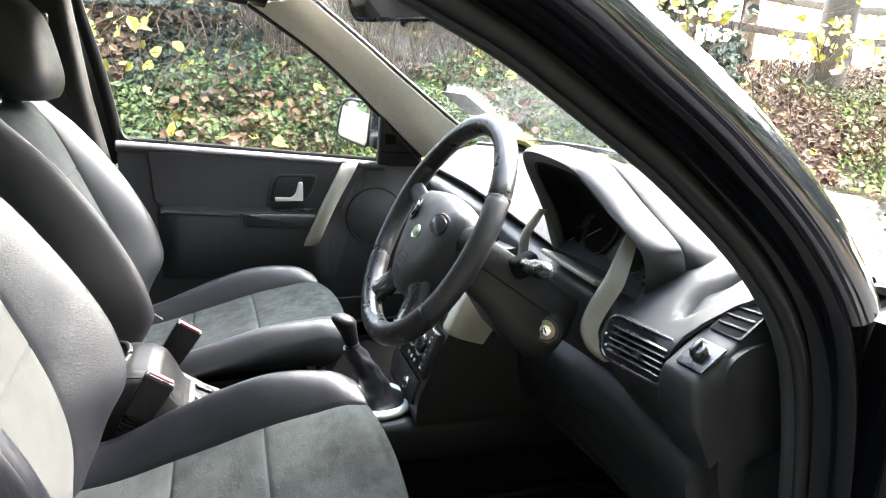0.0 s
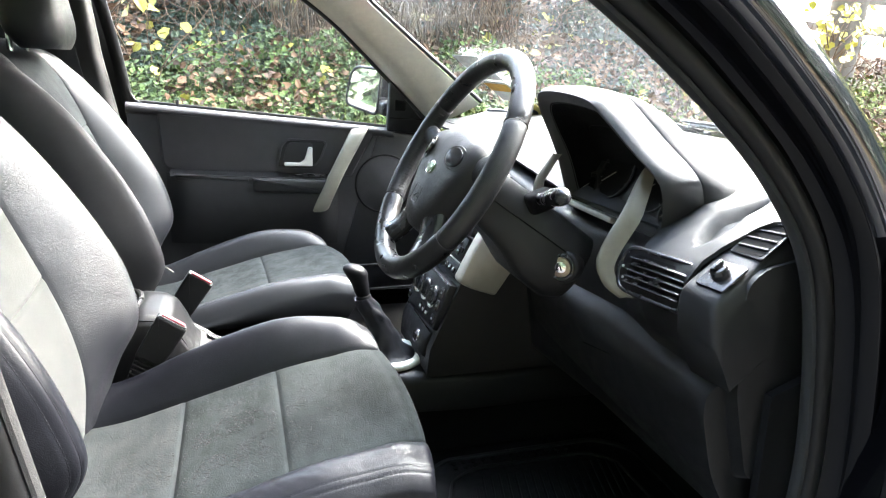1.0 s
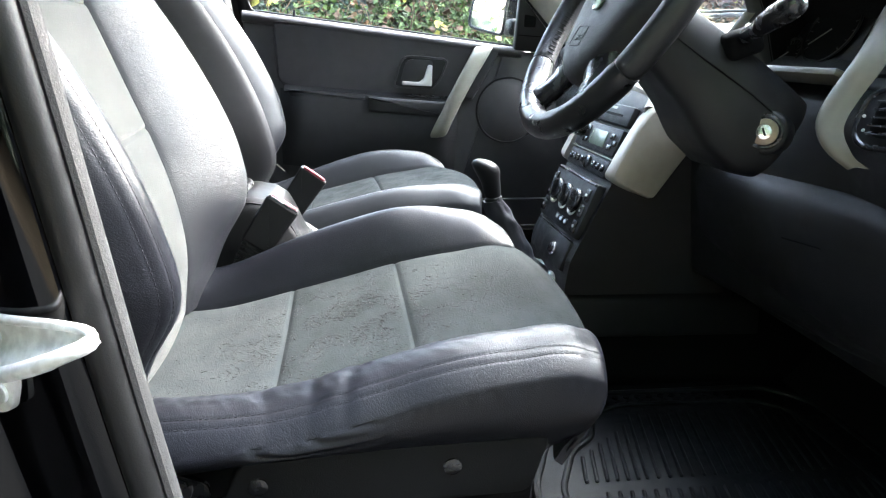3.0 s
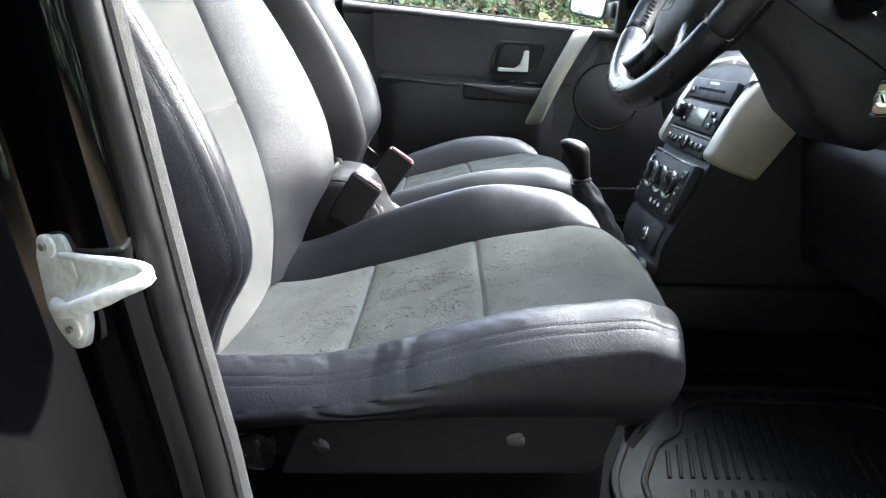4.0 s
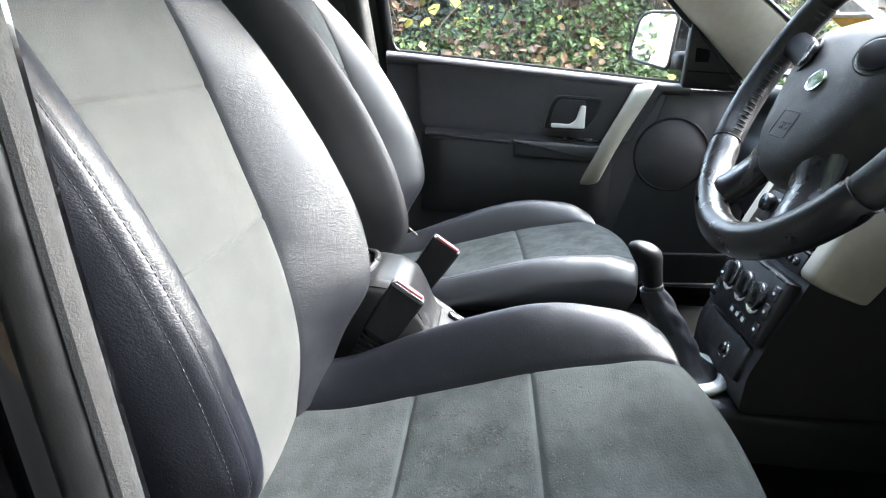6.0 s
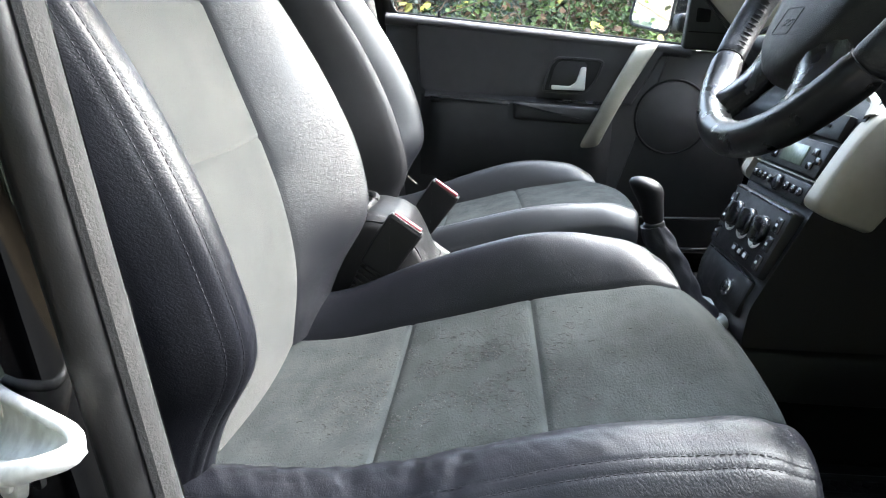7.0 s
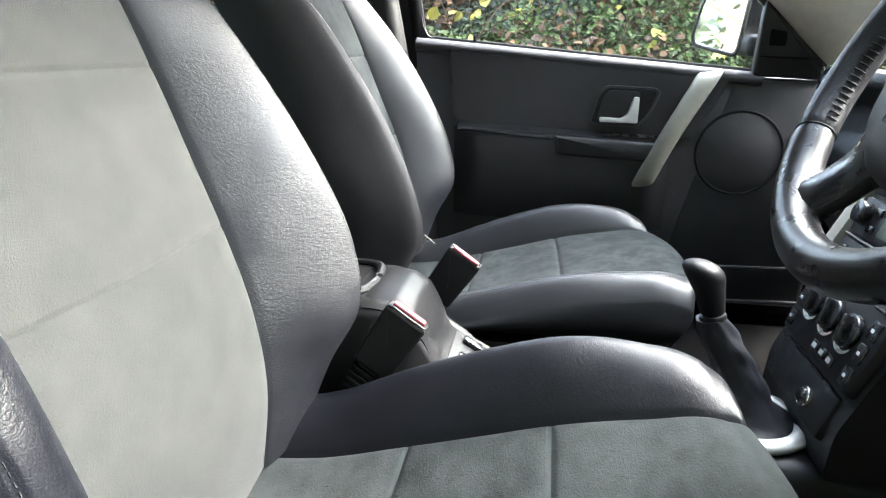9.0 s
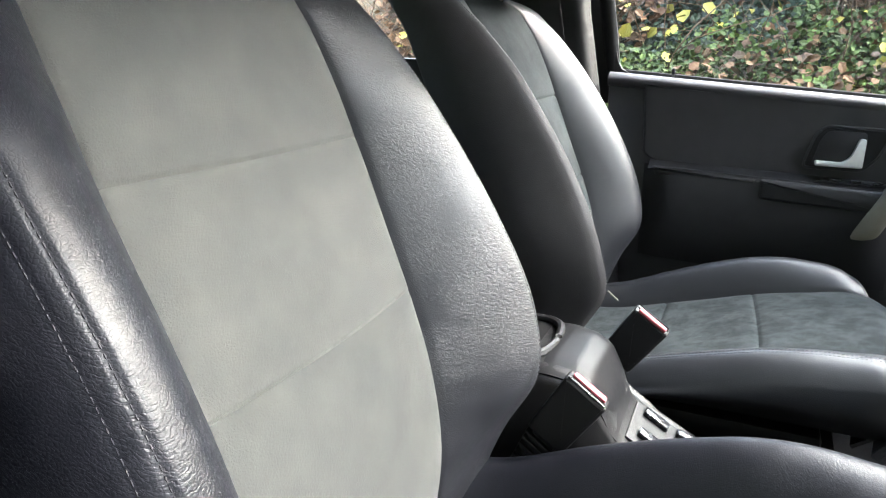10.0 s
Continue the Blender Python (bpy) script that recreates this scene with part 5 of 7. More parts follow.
# silver strips beside the hood, their shade held in the colour
strip = spline([(0.722, -0.447, 1.178), (0.700, -0.462, 1.145), (0.680, -0.470, 1.108), (0.662, -0.460, 1.062), (0.652, -0.460, 1.030), (0.658, -0.474, 1.004), (0.680, -0.488, 0.985)], 30)
rows = []
for i, p in enumerate(strip):
    t = i / 29
    w = lerp(t, [0, 0.16, 0.33, 0.6, 0.85, 1], [0.002, 0.011, 0.019, 0.017, 0.012, 0.005])
    rows.append([p + np.array((0.010 - 0.016 * math.sin(math.pi * s), (0.5 - s) * 2 * w, -0.004 * s)) for s in np.linspace(0, 1, 9)])
part("silver_strip", shell(np.array(rows), -0.006), SILVER_DARK, dash, "curved warm-silver trim strip", smooth=60)
strip = spline([(0.683, -0.210, 1.166), (0.667, -0.206, 1.140), (0.655, -0.198, 1.11), (0.655, -0.195, 1.07)], 20)
rows = [[p + np.array((0.006 - 0.010 * math.sin(math.pi * s), (0.5 - s) * (0.006 + 0.022 * i / 19), 0)) for s in np.linspace(0, 1, 7)] for i, p in enumerate(strip)]
part("silver_strip", shell(np.array(rows), -0.005), SILVER_DARK, dash, "curved warm-silver trim strip", smooth=60)
# side vent
vu, vv_ = Vector((0.146, -0.988, 0.041)).normalized(), Vector((0.294, 0.083, 0.952)).normalized()
VM = Matrix.Translation((0.6656, -0.574, 1.0434)) @ Matrix((vu, vv_, vu.cross(vv_))).transposed().to_4x4() @ Matrix.Diagonal((0.88, 0.88, 0.88, 1))
shape = rounded([(-0.075, -0.042), (0.085, -0.042), (0.085, 0.040), (-0.075, 0.040)], [0.038, 0.006, 0.006, 0.038], 8)
vent = part("side_vent", plate(shape, 0.012, VM, 0.004, 3), PLASTIC, dash, "round-ended black air vent with slats")
part("vent_mouth", plate(rounded([(-0.048, -0.026), (0.078, -0.026), (0.078, 0.026), (-0.048, 0.026)], [0.02, 0.003, 0.003, 0.02], 6), 0.0015, VM @ pose(0, 0, 0.0115), 0), CARPET, vent)
for k in range(5):
    part("slat", rbox((0.122, 0.0022, 0.014), 0.0008, VM @ pose(0.015, -0.0205 + 0.0102 * k, 0.014, 28)), PLASTIC_GLOSS, vent)
part("vent_tab", rbox((0.012, 0.005, 0.006), 0.001, VM @ pose(0.03, -0.006, 0.023)), PLASTIC_GLOSS, vent)
part("vent_surround", tube([VM @ Vector((x * 0.92, y * 0.90, 0.012)) for x, y in shape], 0.0032, 8, True), PLASTIC_GLOSS, vent)
for u, v_ in ((-0.060, 0.026), (-0.062, 0.0), (-0.055, -0.018)):
    part("vent_mark", cyl(0.0022, 0.002, VM @ pose(u, v_, 0.0125), 10), WHITE_MARK, vent)
# lamp-height knob and demister on the slanted corner
e1, e2 = Vector((0.816, 0.084, 0.572)), Vector((0.076, -0.996, 0.038))
KM = Matrix.Translation((0.676, -0.693, 1.081)) @ Matrix((e2.normalized(), e1.normalized(), e2.cross(e1).normalized())).transposed().to_4x4()
rings = []
for v_ in np.array(sorted({*np.linspace(-0.060, -0.026, 11), *np.linspace(-0.026, 0.112, 8)})):
    sink = 0.050 * max(0.0, (-0.026 - v_) / 0.034) ** 2.2
    o = rounded([(-0.038, 0.12), (-0.038, 0.001 + sink), (0.024, 0.001 + sink), (0.033, 0.024 + sink), (0.033, 0.12)], [0.004, 0.006, 0.016, 0.02, 0.004], 5)
    rings.append([KM @ Vector((u, v_, 0)) + Vector((0.45, 0, -0.90)) * w for u, w in o])
part("corner_panel", loft(rings), DASH_DARK, dash, "black rounded corner panel with side demister", smooth=50)
knobp = part("knob_plate", plate(rounded([(-0.023, -0.023), (0.023, -0.023), (0.023, 0.023), (-0.023, 0.023)], 0.003), 0.003, KM, 0.001), PLASTIC_GLOSS, dash)
part("knob", cyl(0.0125, 0.014, KM @ pose(0, 0, 0.009), 24, 0.002, 0.0105), PLASTIC_GLOSS, knobp, "black rotary mirror knob")
part("knob_grip", rbox((0.006, 0.020, 0.008), 0.002, KM @ pose(0, 0, 0.018)), PLASTIC_GLOSS, knobp)
part("knob_ring", tube([KM @ Vector((0.017 * math.cos(a), 0.017 * math.sin(a), 0.0028)) for a in np.linspace(0.5, 3.4, 20)], 0.0005, 6), WHITE_MARK, knobp)
dem = part("side_demister", plate(rounded([(-0.026, 0.042), (0.026, 0.042), (0.026, 0.108), (-0.026, 0.108)], 0.004), 0.0025, KM, 0.001), DASH_DARK, dash, "black side demister vent")
for k in range(4):
    part("slot", plate(rounded([(-0.023, 0.043), (0.021, 0.0455), (0.023, 0.056), (-0.021, 0.0535)], 0.004), 0.001, KM @ pose(0, 0.0155 * k, 0.0021), 0), CARPET, dem)
    part("slot_rib", rbox((0.046, 0.0036, 0.004), 0.0015, KM @ pose(0, 0.0571 + 0.0155 * k, 0.0035, 0, 0, 3)), DASH_DARK, dem)
# knee panel
knee = part("knee_panel", loft([[(x, y, z) for x, z in rounded([(0.700, 0.945), (0.672, 0.925), (0.672, 0.895), (0.700, 0.80), (0.76, 0.70), (0.80, 0.72), (0.74, 0.94)], [0.01, 0.02, 0.02, 0.03, 0.02, 0.01, 0.01], 4)] for y in np.linspace(-0.705, -0.15, 10)]), DASH_DARK, dash, "black lower knee panel", smooth=50)
part("panel_gap", rbox((0.001, 0.11, 0.0015), 0, pose(0.679, -0.46, 0.872, 0, 15, 20)), CARPET, knee)
# passenger shelf pad and vent
part("passenger_vent", cyl(0.042, 0.02, pose(0.688, 0.655, 1.085, 0, -80), 28, 0.004), PLASTIC_GLOSS, dash)
part("airbag_seam", rbox((0.001, 0.34, 0.0015), 0, pose(0.70, 0.38, 1.1545)), CARPET, dash)

# ---------------------------------------------------------------- centre stack
stack = thing("centre_stack", "silver-framed radio above black heater controls", "centre console")
SL = 0.36


def stack_m(z):
    return Matrix.Translation((0.526 + (z - 0.873) * SL, 0, z)) @ Matrix(((0, 0.339, -0.941, 0), (-1, 0, 0, 0), (0, 0.941, 0.339, 0), (0, 0, 0, 1)))


def stack_box(y0, y1, z0, z1, depth, proud, bev=0.003):
    m = stack_m((z0 + z1) / 2)
    return rbox((abs(y1 - y0), (z1 - z0) / 0.941, depth), bev, m @ pose(-(y0 + y1) / 2, 0, proud - depth / 2))


part("stack_core", loft([[(x, y, z) for x, z in rounded([(0.535, 0.880), (0.585, 1.02), (0.62, 1.06), (0.78, 1.07), (0.78, 0.68), (0.47, 0.68), (0.475, 0.74)], 0.012)] for y in np.linspace(-0.118, 0.118, 5)]), DASH_DARK, stack, "black console moulding", smooth=50)
# silver frame: two cheeks and a top bow
for s in (-1, 1):
    cheek = [(0.522, 0.895), (0.545, 0.945), (0.568, 0.990), (0.590, 1.020), (0.620, 1.034), (0.70, 1.030), (0.692, 0.990), (0.655, 0.938), (0.604, 0.860), (0.552, 0.878)]
    o = []
    for t, dy in ((0, 0.0), (1, 0.008), (2, 0.020), (3, 0.030), (4, 0.032)):
        k = (0, 0, 0.002, 0.010, 0.022)[t]
        c = np.mean(cheek, 0)
        o.append([(c[0] + (x - c[0]) * (1 - k * 4), s * (0.110 + dy), c[1] + (z - c[1]) * (1 - k * 4)) for x, z in rounded(cheek, [0.012, 0.02, 0.02, 0.02, 0.02, 0.015, 0.02, 0.02, 0.006, 0.012], 4)])
    ch = part("silver_cheek", loft(o), SILVER, stack, "warm-silver side cheek", smooth=50)
    groove = spline([(0.592, s * 0.1412, 0.876), (0.580, s * 0.1412, 0.888), (0.573, s * 0.1412, 0.900), (0.578, s * 0.1412, 0.915), (0.596, s * 0.1412, 0.950), (0.612, s * 0.1412, 0.973), (0.624, s * 0.1412, 0.976)], 30)
    part("panel_line", tube(groove, 0.0008, 6), DASH_DARK, ch)
bow = spline([(0.590, -0.118, 1.010), (0.604, -0.10, 1.030), (0.610, -0.05, 1.038), (0.612, 0.0, 1.040), (0.610, 0.05, 1.038), (0.604, 0.10, 1.030), (0.590, 0.118, 1.010)], 30)
part("top_bow", tube(bow, 0.012, 10), SILVER, stack)
# radio
radio = part("radio", stack_box(-0.098, 0.098, 0.925, 0.972, 0.02, 0.006), PLASTIC, stack, "black car radio with grey display")
part("radio_display", stack_box(-0.045, 0.028, 0.934, 0.962, 0.004, 0.008, 0.001), DISPLAY, radio, "grey-green display")
part("volume_knob", cyl(0.015, 0.016, stack_m(0.952) @ pose(-0.075, 0, 0.013), 24, 0.003), PLASTIC_GLOSS, radio)
for y, z in ((-0.070, 0.957), (-0.070, 0.938), (0.048, 0.960), (0.048, 0.938), (-0.086, 0.947)):
    part("radio_button", stack_box(y - 0.008, y + 0.008, z - 0.005, z + 0.005, 0.004, 0.0095, 0.002), PLASTIC_GLOSS, radio)
deck = part("cd_slot_panel", stack_box(-0.098, 0.098, 0.978, 1.012, 0.02, 0.005), PLASTIC, stack)
part("disc_slot", stack_box(-0.065, 0.050, 0.992, 0.996, 0.002, 0.0062, 0), CARPET, deck)
part("eject_button", stack_box(0.066, 0.082, 0.985, 0.995, 0.003, 0.008, 0.001), PLASTIC_GLOSS, deck)
part("maker_mark", stack_box(-0.030, 0.012, 1.003, 1.007, 0.001, 0.0058, 0), WHITE_MARK, deck)
row = part("preset_panel", stack_box(-0.098, 0.098, 0.888, 0.918, 0.02, 0.005), PLASTIC, stack)
for k, y in enumerate((-0.082, -0.062, -0.040, 0.022, 0.042, 0.060, 0.078)):
    b = part("preset_button", cyl(0.0065, 0.006, stack_m(0.903) @ pose(-y, 0, 0.007), 16, 0.0015), PLASTIC_GLOSS, row)
    part("button_print", rbox((0.005, 0.0012, 0.0005), 0, stack_m(0.903) @ pose(-y, 0.0, 0.0103)), WHITE_MARK, b)
part("hazard_button", cyl(0.0125, 0.007, stack_m(0.903) @ pose(0.009, 0, 0.008), 24, 0.002), PLASTIC_GLOSS, row)
part("silver_line", stack_box(-0.1, 0.1, 0.9205, 0.9225, 0.004, 0.0065, 0.0005), SILVER, stack)
# heater controls
heat = part("heater_panel", stack_box(-0.108, 0.108, 0.778, 0.878, 0.03, 0.012, 0.006), PLASTIC, stack, "black heater panel with three round dials")
part("edge_line", stack_box(-0.104, 0.104, 0.872, 0.875, 0.004, 0.0135, 0.0008), PLASTIC_GLOSS, heat)
for y in (-0.052, 0.0, 0.052):
    d = part("heater_dial", cyl(0.0215, 0.010, stack_m(0.836) @ pose(-y, 0, 0.016), 36, 0.003), PLASTIC_GLOSS, heat)
    part("dial_arc", tube([stack_m(0.836) @ Vector((-y + 0.0225 * math.cos(a), 0.0270 * math.sin(a), 0.0142)) for a in np.linspace(radians(170), radians(320), 18)], [0.0006 + 0.0026 * math.sin(math.pi * k / 17) for k in range(18)], 6), SILVER_BRIGHT, d)
    part("dial_grip", rbox((0.008, 0.036, 0.012), 0.003, stack_m(0.836) @ pose(-y, 0, 0.024, 0, 0, 14)), PLASTIC_GLOSS, d)
for y in (-0.090, 0.090):
    for z in (0.853, 0.825, 0.797):
        sw_ = part("side_switch", stack_box(y - 0.009, y + 0.009, z - 0.011, z + 0.011, 0.006, 0.0155, 0.002), PLASTIC_GLOSS, heat)
        part("switch_print", stack_box(y - 0.003, y + 0.003, z - 0.002, z + 0.002, 0.0005, 0.0159, 0), WHITE_MARK, sw_)
for k in range(3):
    part("heater_button", stack_box(-0.045 + 0.022 * k - 0.009, -0.045 + 0.022 * k + 0.009, 0.788, 0.800, 0.005, 0.0145, 0.0015), PLASTIC_GLOSS, heat)
    part("button_print", stack_box(-0.045 + 0.022 * k - 0.005, -0.045 + 0.022 * k + 0.005, 0.791, 0.797, 0.0005, 0.0148, 0), WHITE_MARK, heat)
low = part("ashtray", stack_box(-0.095, 0.095, 0.715, 0.772, 0.03, 0.008, 0.008), PLASTIC, stack)
part("tray_line", stack_box(-0.093, 0.093, 0.7705, 0.7725, 0.003, 0.0105, 0.0006), PLASTIC_GLOSS, low)
part("lighter_socket", cyl(0.0135, 0.010, stack_m(0.742) @ pose(0.040, 0, 0.010), 24, 0.002), CHROME, low, "chrome-rimmed lighter socket")
part("lighter", cyl(0.0095, 0.006, stack_m(0.742) @ pose(0.040, 0, 0.0155), 20, 0.002), PLASTIC_GLOSS, low)

# ---------------------------------------------------------------- floor console, gear lever, tray, buckles
console = thing("floor_console", "black plastic console between the seats with grey tray", "centre console")
prof = lambda x: lerp(x, [-0.40, -0.20, -0.075, -0.045, -0.025, -0.008, 0.004, 0.020, 0.06, 0.12, 0.25, 0.56], [0.840, 0.843, 0.845, 0.840, 0.828, 0.800, 0.772, 0.752, 0.728, 0.706, 0.684, 0.680])
wide = lambda x: lerp(x, [-0.40, -0.08, -0.02, 0.015, 0.12, 0.25, 0.40, 0.56], [0.088, 0.088, 0.082, 0.066, 0.064, 0.080, 0.100, 0.116])
rings = []
for x in np.linspace(-0.40, 0.86, 84):
    w, z = wide(x), prof(x)
    rings.append([(x, y, zz) for y, zz in rounded([(-w - 0.012, 0.60), (-w, z - 0.012), (-w + 0.016, z), (w - 0.016, z), (w, z - 0.012), (w + 0.012, 0.60)], [0.002, 0.02, 0.02, 0.02, 0.02, 0.002], 4)])
part("console_body", loft(rings), PLASTIC, console, "black plastic console moulding", smooth=50)
# grey bin with a rubber-lined tray at the rear
top = [[(x, y, prof(x) + 0.004 - 0.012 * (abs(y) / (wide(x) - 0.002)) ** 4) for y in np.linspace(-wide(x) + 0.004, wide(x) - 0.004, 17)] for x in np.linspace(-0.085, 0.012, 26)]
part("bin_nose", shell(np.array(top), 0.004), NOSE, console, "smooth black console nose", smooth=60)
m0 = rounded([(-0.30, -0.066), (-0.095, -0.066), (-0.082, 0.0), (-0.095, 0.066), (-0.30, 0.066)], [0.01, 0.03, 0.05, 0.03, 0.01])
part("tray_rim", tube([(x, y, prof(x) + 0.003) for x, y in m0], 0.006, 8, True), PLASTIC, console)
part("tray_mat", plate(m0, 0.002, pose(0, 0, 0.8425), 0), CARPET, console, "black ribbed tray mat")
sp_ = part("switch_plate", shell(np.array([[(x, y, prof(x) + 0.005) for y in np.linspace(-0.048, 0.048, 8)] for x in np.linspace(0.020, 0.125, 12)]), 0.004), DASH_DARK, console, "dark grey window-switch plate")
for y in (-0.024, 0.030):
    for x in (0.048, 0.092):
        tilt = math.degrees(math.atan2(prof(x - 0.01) - prof(x + 0.01), 0.02))
        part("window_switch", rbox((0.037, 0.017, 0.009), 0.003, pose(x, y, prof(x) + 0.009, 0, tilt)), PLASTIC_GLOSS, sp_)
part("handbrake", tube(spline([(0.10, 0.062, 0.70), (0.02, 0.062, 0.745), (-0.04, 0.062, 0.79)], 12), [0.009] * 5 + [0.012] * 7, 12), PLASTIC, console)

lever = thing("gear_lever", "worn black leather gear lever with gaiter and silver ring", "gear lever")
knob = []
for t, r, dx in ((0.0, 0.0125, 0), (0.010, 0.0150, 0), (0.026, 0.0165, -0.001), (0.040, 0.0195, -0.004), (0.052, 0.0225, -0.006), (0.060, 0.0225, -0.008), (0.066, 0.0185, -0.009), (0.070, 0.011, -0.009), (0.0712, 0.004, -0.009)):
    knob.append([(0.351 - t * 0.16 + dx + r * 1.12 * math.cos(a), -0.018 + r * math.sin(a), 0.836 + t - 0.12 * r * math.cos(a)) for a in np.linspace(0, 2 * math.pi, 25)[:-1]])
part("knob", loft(knob), NOSE, lever, "worn shiny gear knob", smooth=60)
part("collar", cyl(0.0165, 0.010, pose(0.353, -0.018, 0.833, 0, -14), 24, 0.003), RUBBER, lever)
rings = []
for t in np.linspace(0, 1, 44):
    c = np.array((0.418, -0.010, 0.692)) * (1 - t) + np.array((0.350, -0.017, 0.832)) * t + np.array((0.006, 0, 0)) * math.sin(math.pi * t)
    base = lerp(t, [0, 0.06, 0.16, 0.45, 0.8, 1], [0.056, 0.044, 0.034, 0.027, 0.022, 0.017])
    ring = []
    for a in np.linspace(0, 2 * math.pi, 49)[:-1]:
        fold = 0.10 * math.sin(3 * a + 4 * t) * (1 - t) + 0.07 * math.sin(t * 22 + 2.2 * math.sin(a * 2 + 1)) * (0.3 + 0.7 * t) + 0.09 * noise.noise((math.cos(a) * 2.2, math.sin(a) * 2.2, t * 7))
        r = base * (1 + fold)
        ring.append((c[0] + r * math.cos(a), c[1] + r * math.sin(a), c[2] + 0.30 * r * math.cos(a) * t))
    rings.append(ring)
part("gaiter", loft(rings), LEATHER_WORN, lever, "creased black leather gaiter", smooth=70)
part("ring", tube([(0.414 + 0.068 * math.cos(a), -0.008 + 0.068 * math.sin(a), 0.690) for a in np.linspace(0, 2 * math.pi, 49)[:-1]], 0.0115, 10, True, 0.8, (0, 0, 1)), SILVER_BRIGHT, lever, "satin silver gaiter ring", smooth=60)
part("ring_plate", cyl(0.062, 0.004, pose(0.414, -0.008, 0.688), 40), PLASTIC, lever)


def buckle(name, top, base, roll, facing, label):
    """A seat-belt buckle: black body with a red button at its top."""
    top, base = Vector(top), Vector(base)
    up = (top - base).normalized()
    ob = thing(name, label, "seat belt buckle", "seat belt buckles")
    side = (Matrix.Rotation(radians(roll), 3, up) @ (Vector((1, 0, 0)) - up * up.x)).normalized()
    m = Matrix((side, up, side.cross(up))).transposed().to_4x4()
    m.translation = top
    part("buckle_body", plate(rounded([(-0.026, -0.085), (0.026, -0.085), (0.029, 0.0), (-0.029, 0.0)], 0.005), 0.024, m @ pose(0, 0, -0.012), 0.004), PLASTIC, ob, "black plastic buckle body", 22)
    part("red_button", rbox((0.046, 0.006, 0.0115), 0.002, m @ pose(0, 0.0010, -0.004 if facing > 0 else 0.0065)), RED, ob, "red press button")
    part("slot_frame", rbox((0.052, 0.003, 0.003 if facing > 0 else 0.012), 0.001, m @ pose(0, 0.0004, 0.0090 if facing > 0 else -0.0045)), PLASTIC_GLOSS, ob)
    part("crease", rbox((0.034, 0.001, 0.001), 0, m @ pose(0, -0.045, -0.0122)), DASH, ob)
    for k in range(6):
        part("sleeve_rib", rbox((0.046 - 0.003 * k, 0.0035, 0.022), 0.0015, m @ pose(0, -0.092 - 0.009 * k, 0)), RUBBER, ob)
    part("stalk", rbox((0.032, 0.09, 0.012), 0.003, m @ pose(0, -0.125, 0)), PLASTIC, ob)
    return ob


buckle("seat_belt_buckle", (-0.018, -0.112, 0.844), (-0.075, -0.118, 0.755), -2, 1, "black seat belt buckle with red button beside the driver's seat")
buckle("seat_belt_buckle", (0.022, 0.120, 0.850), (-0.035, 0.118, 0.765), -2, -1, "black seat belt buckle with red button beside the passenger seat")
part("belt_tongue", rbox((0.022, 0.0015, 0.0025), 0.0006, pose(-0.050, 0.205, 0.846, 0, 40)), SILVER_DARK, passenger_seat)

# ---------------------------------------------------------------- steering wheel and column
wheel = thing("steering_wheel", "black leather four-spoke steering wheel, worn shiny at the rim", "steering wheel")
WM = Matrix(((0, 0.490, -0.872, 0.430), (-1, 0, 0, -0.324), (0, 0.872, 0.490, 1.168), (0, 0, 0, 1))) @ Matrix.Diagonal((1.065, 1.065, 1.065, 1))  # right, up, towards the driver


def on_wheel(geo):
    v, f = geo
    return [WM @ Vector(p) for p in v], f


RIM = 0.1755


def rim_arc(a0, a1, n, r, grip=0.0):
    pts, rad = [], []
    for a in np.linspace(radians(a0), radians(a1), n):
        pts.append((RIM * math.cos(a), RIM * math.sin(a), 0.0))
        e = min(a - radians(a0), radians(a1) - a)
        rad.append(r - 0.0016 * math.exp(-(e / 0.012) ** 2) + grip)
    return tube(pts, rad, 18, False, 1.0, (0, 0, 1))


for a0, a1, m_, lab in ((28, 152, WHEEL, "smooth leather rim"), (152, 212, WHEEL_GRIP, "worn perforated grip"), (212, 328, WHEEL, "shiny worn lower rim"), (-32, 28, WHEEL_GRIP, "perforated grip")):
    part("rim", on_wheel(rim_arc(a0, a1, 40, 0.0163 if a0 != 212 else 0.0172)), m_, wheel, lab, smooth=70)
for a in (28, 152, 212, 328):
    c, s = math.cos(radians(a)), math.sin(radians(a))
    ring = [(c * (RIM + 0.0160 * math.cos(b)), s * (RIM + 0.0160 * math.cos(b)), 0.0160 * math.sin(b)) for b in np.linspace(0, 2 * math.pi, 25)[:-1]]
    part("rim_seam", on_wheel(tube(ring, 0.0009, 5, True)), THREAD, wheel)
for k in range(26):
    a = radians(155 + 54 * k / 25)
    c, s = math.cos(a), math.sin(a)
    p = lambda r, h: (c * r, s * r, h)
    part("lace", on_wheel(tube([p(RIM - 0.0165, -0.004), p(RIM - 0.0172, 0.0), p(RIM - 0.0155, 0.005)], 0.0008, 5)), THREAD, wheel)
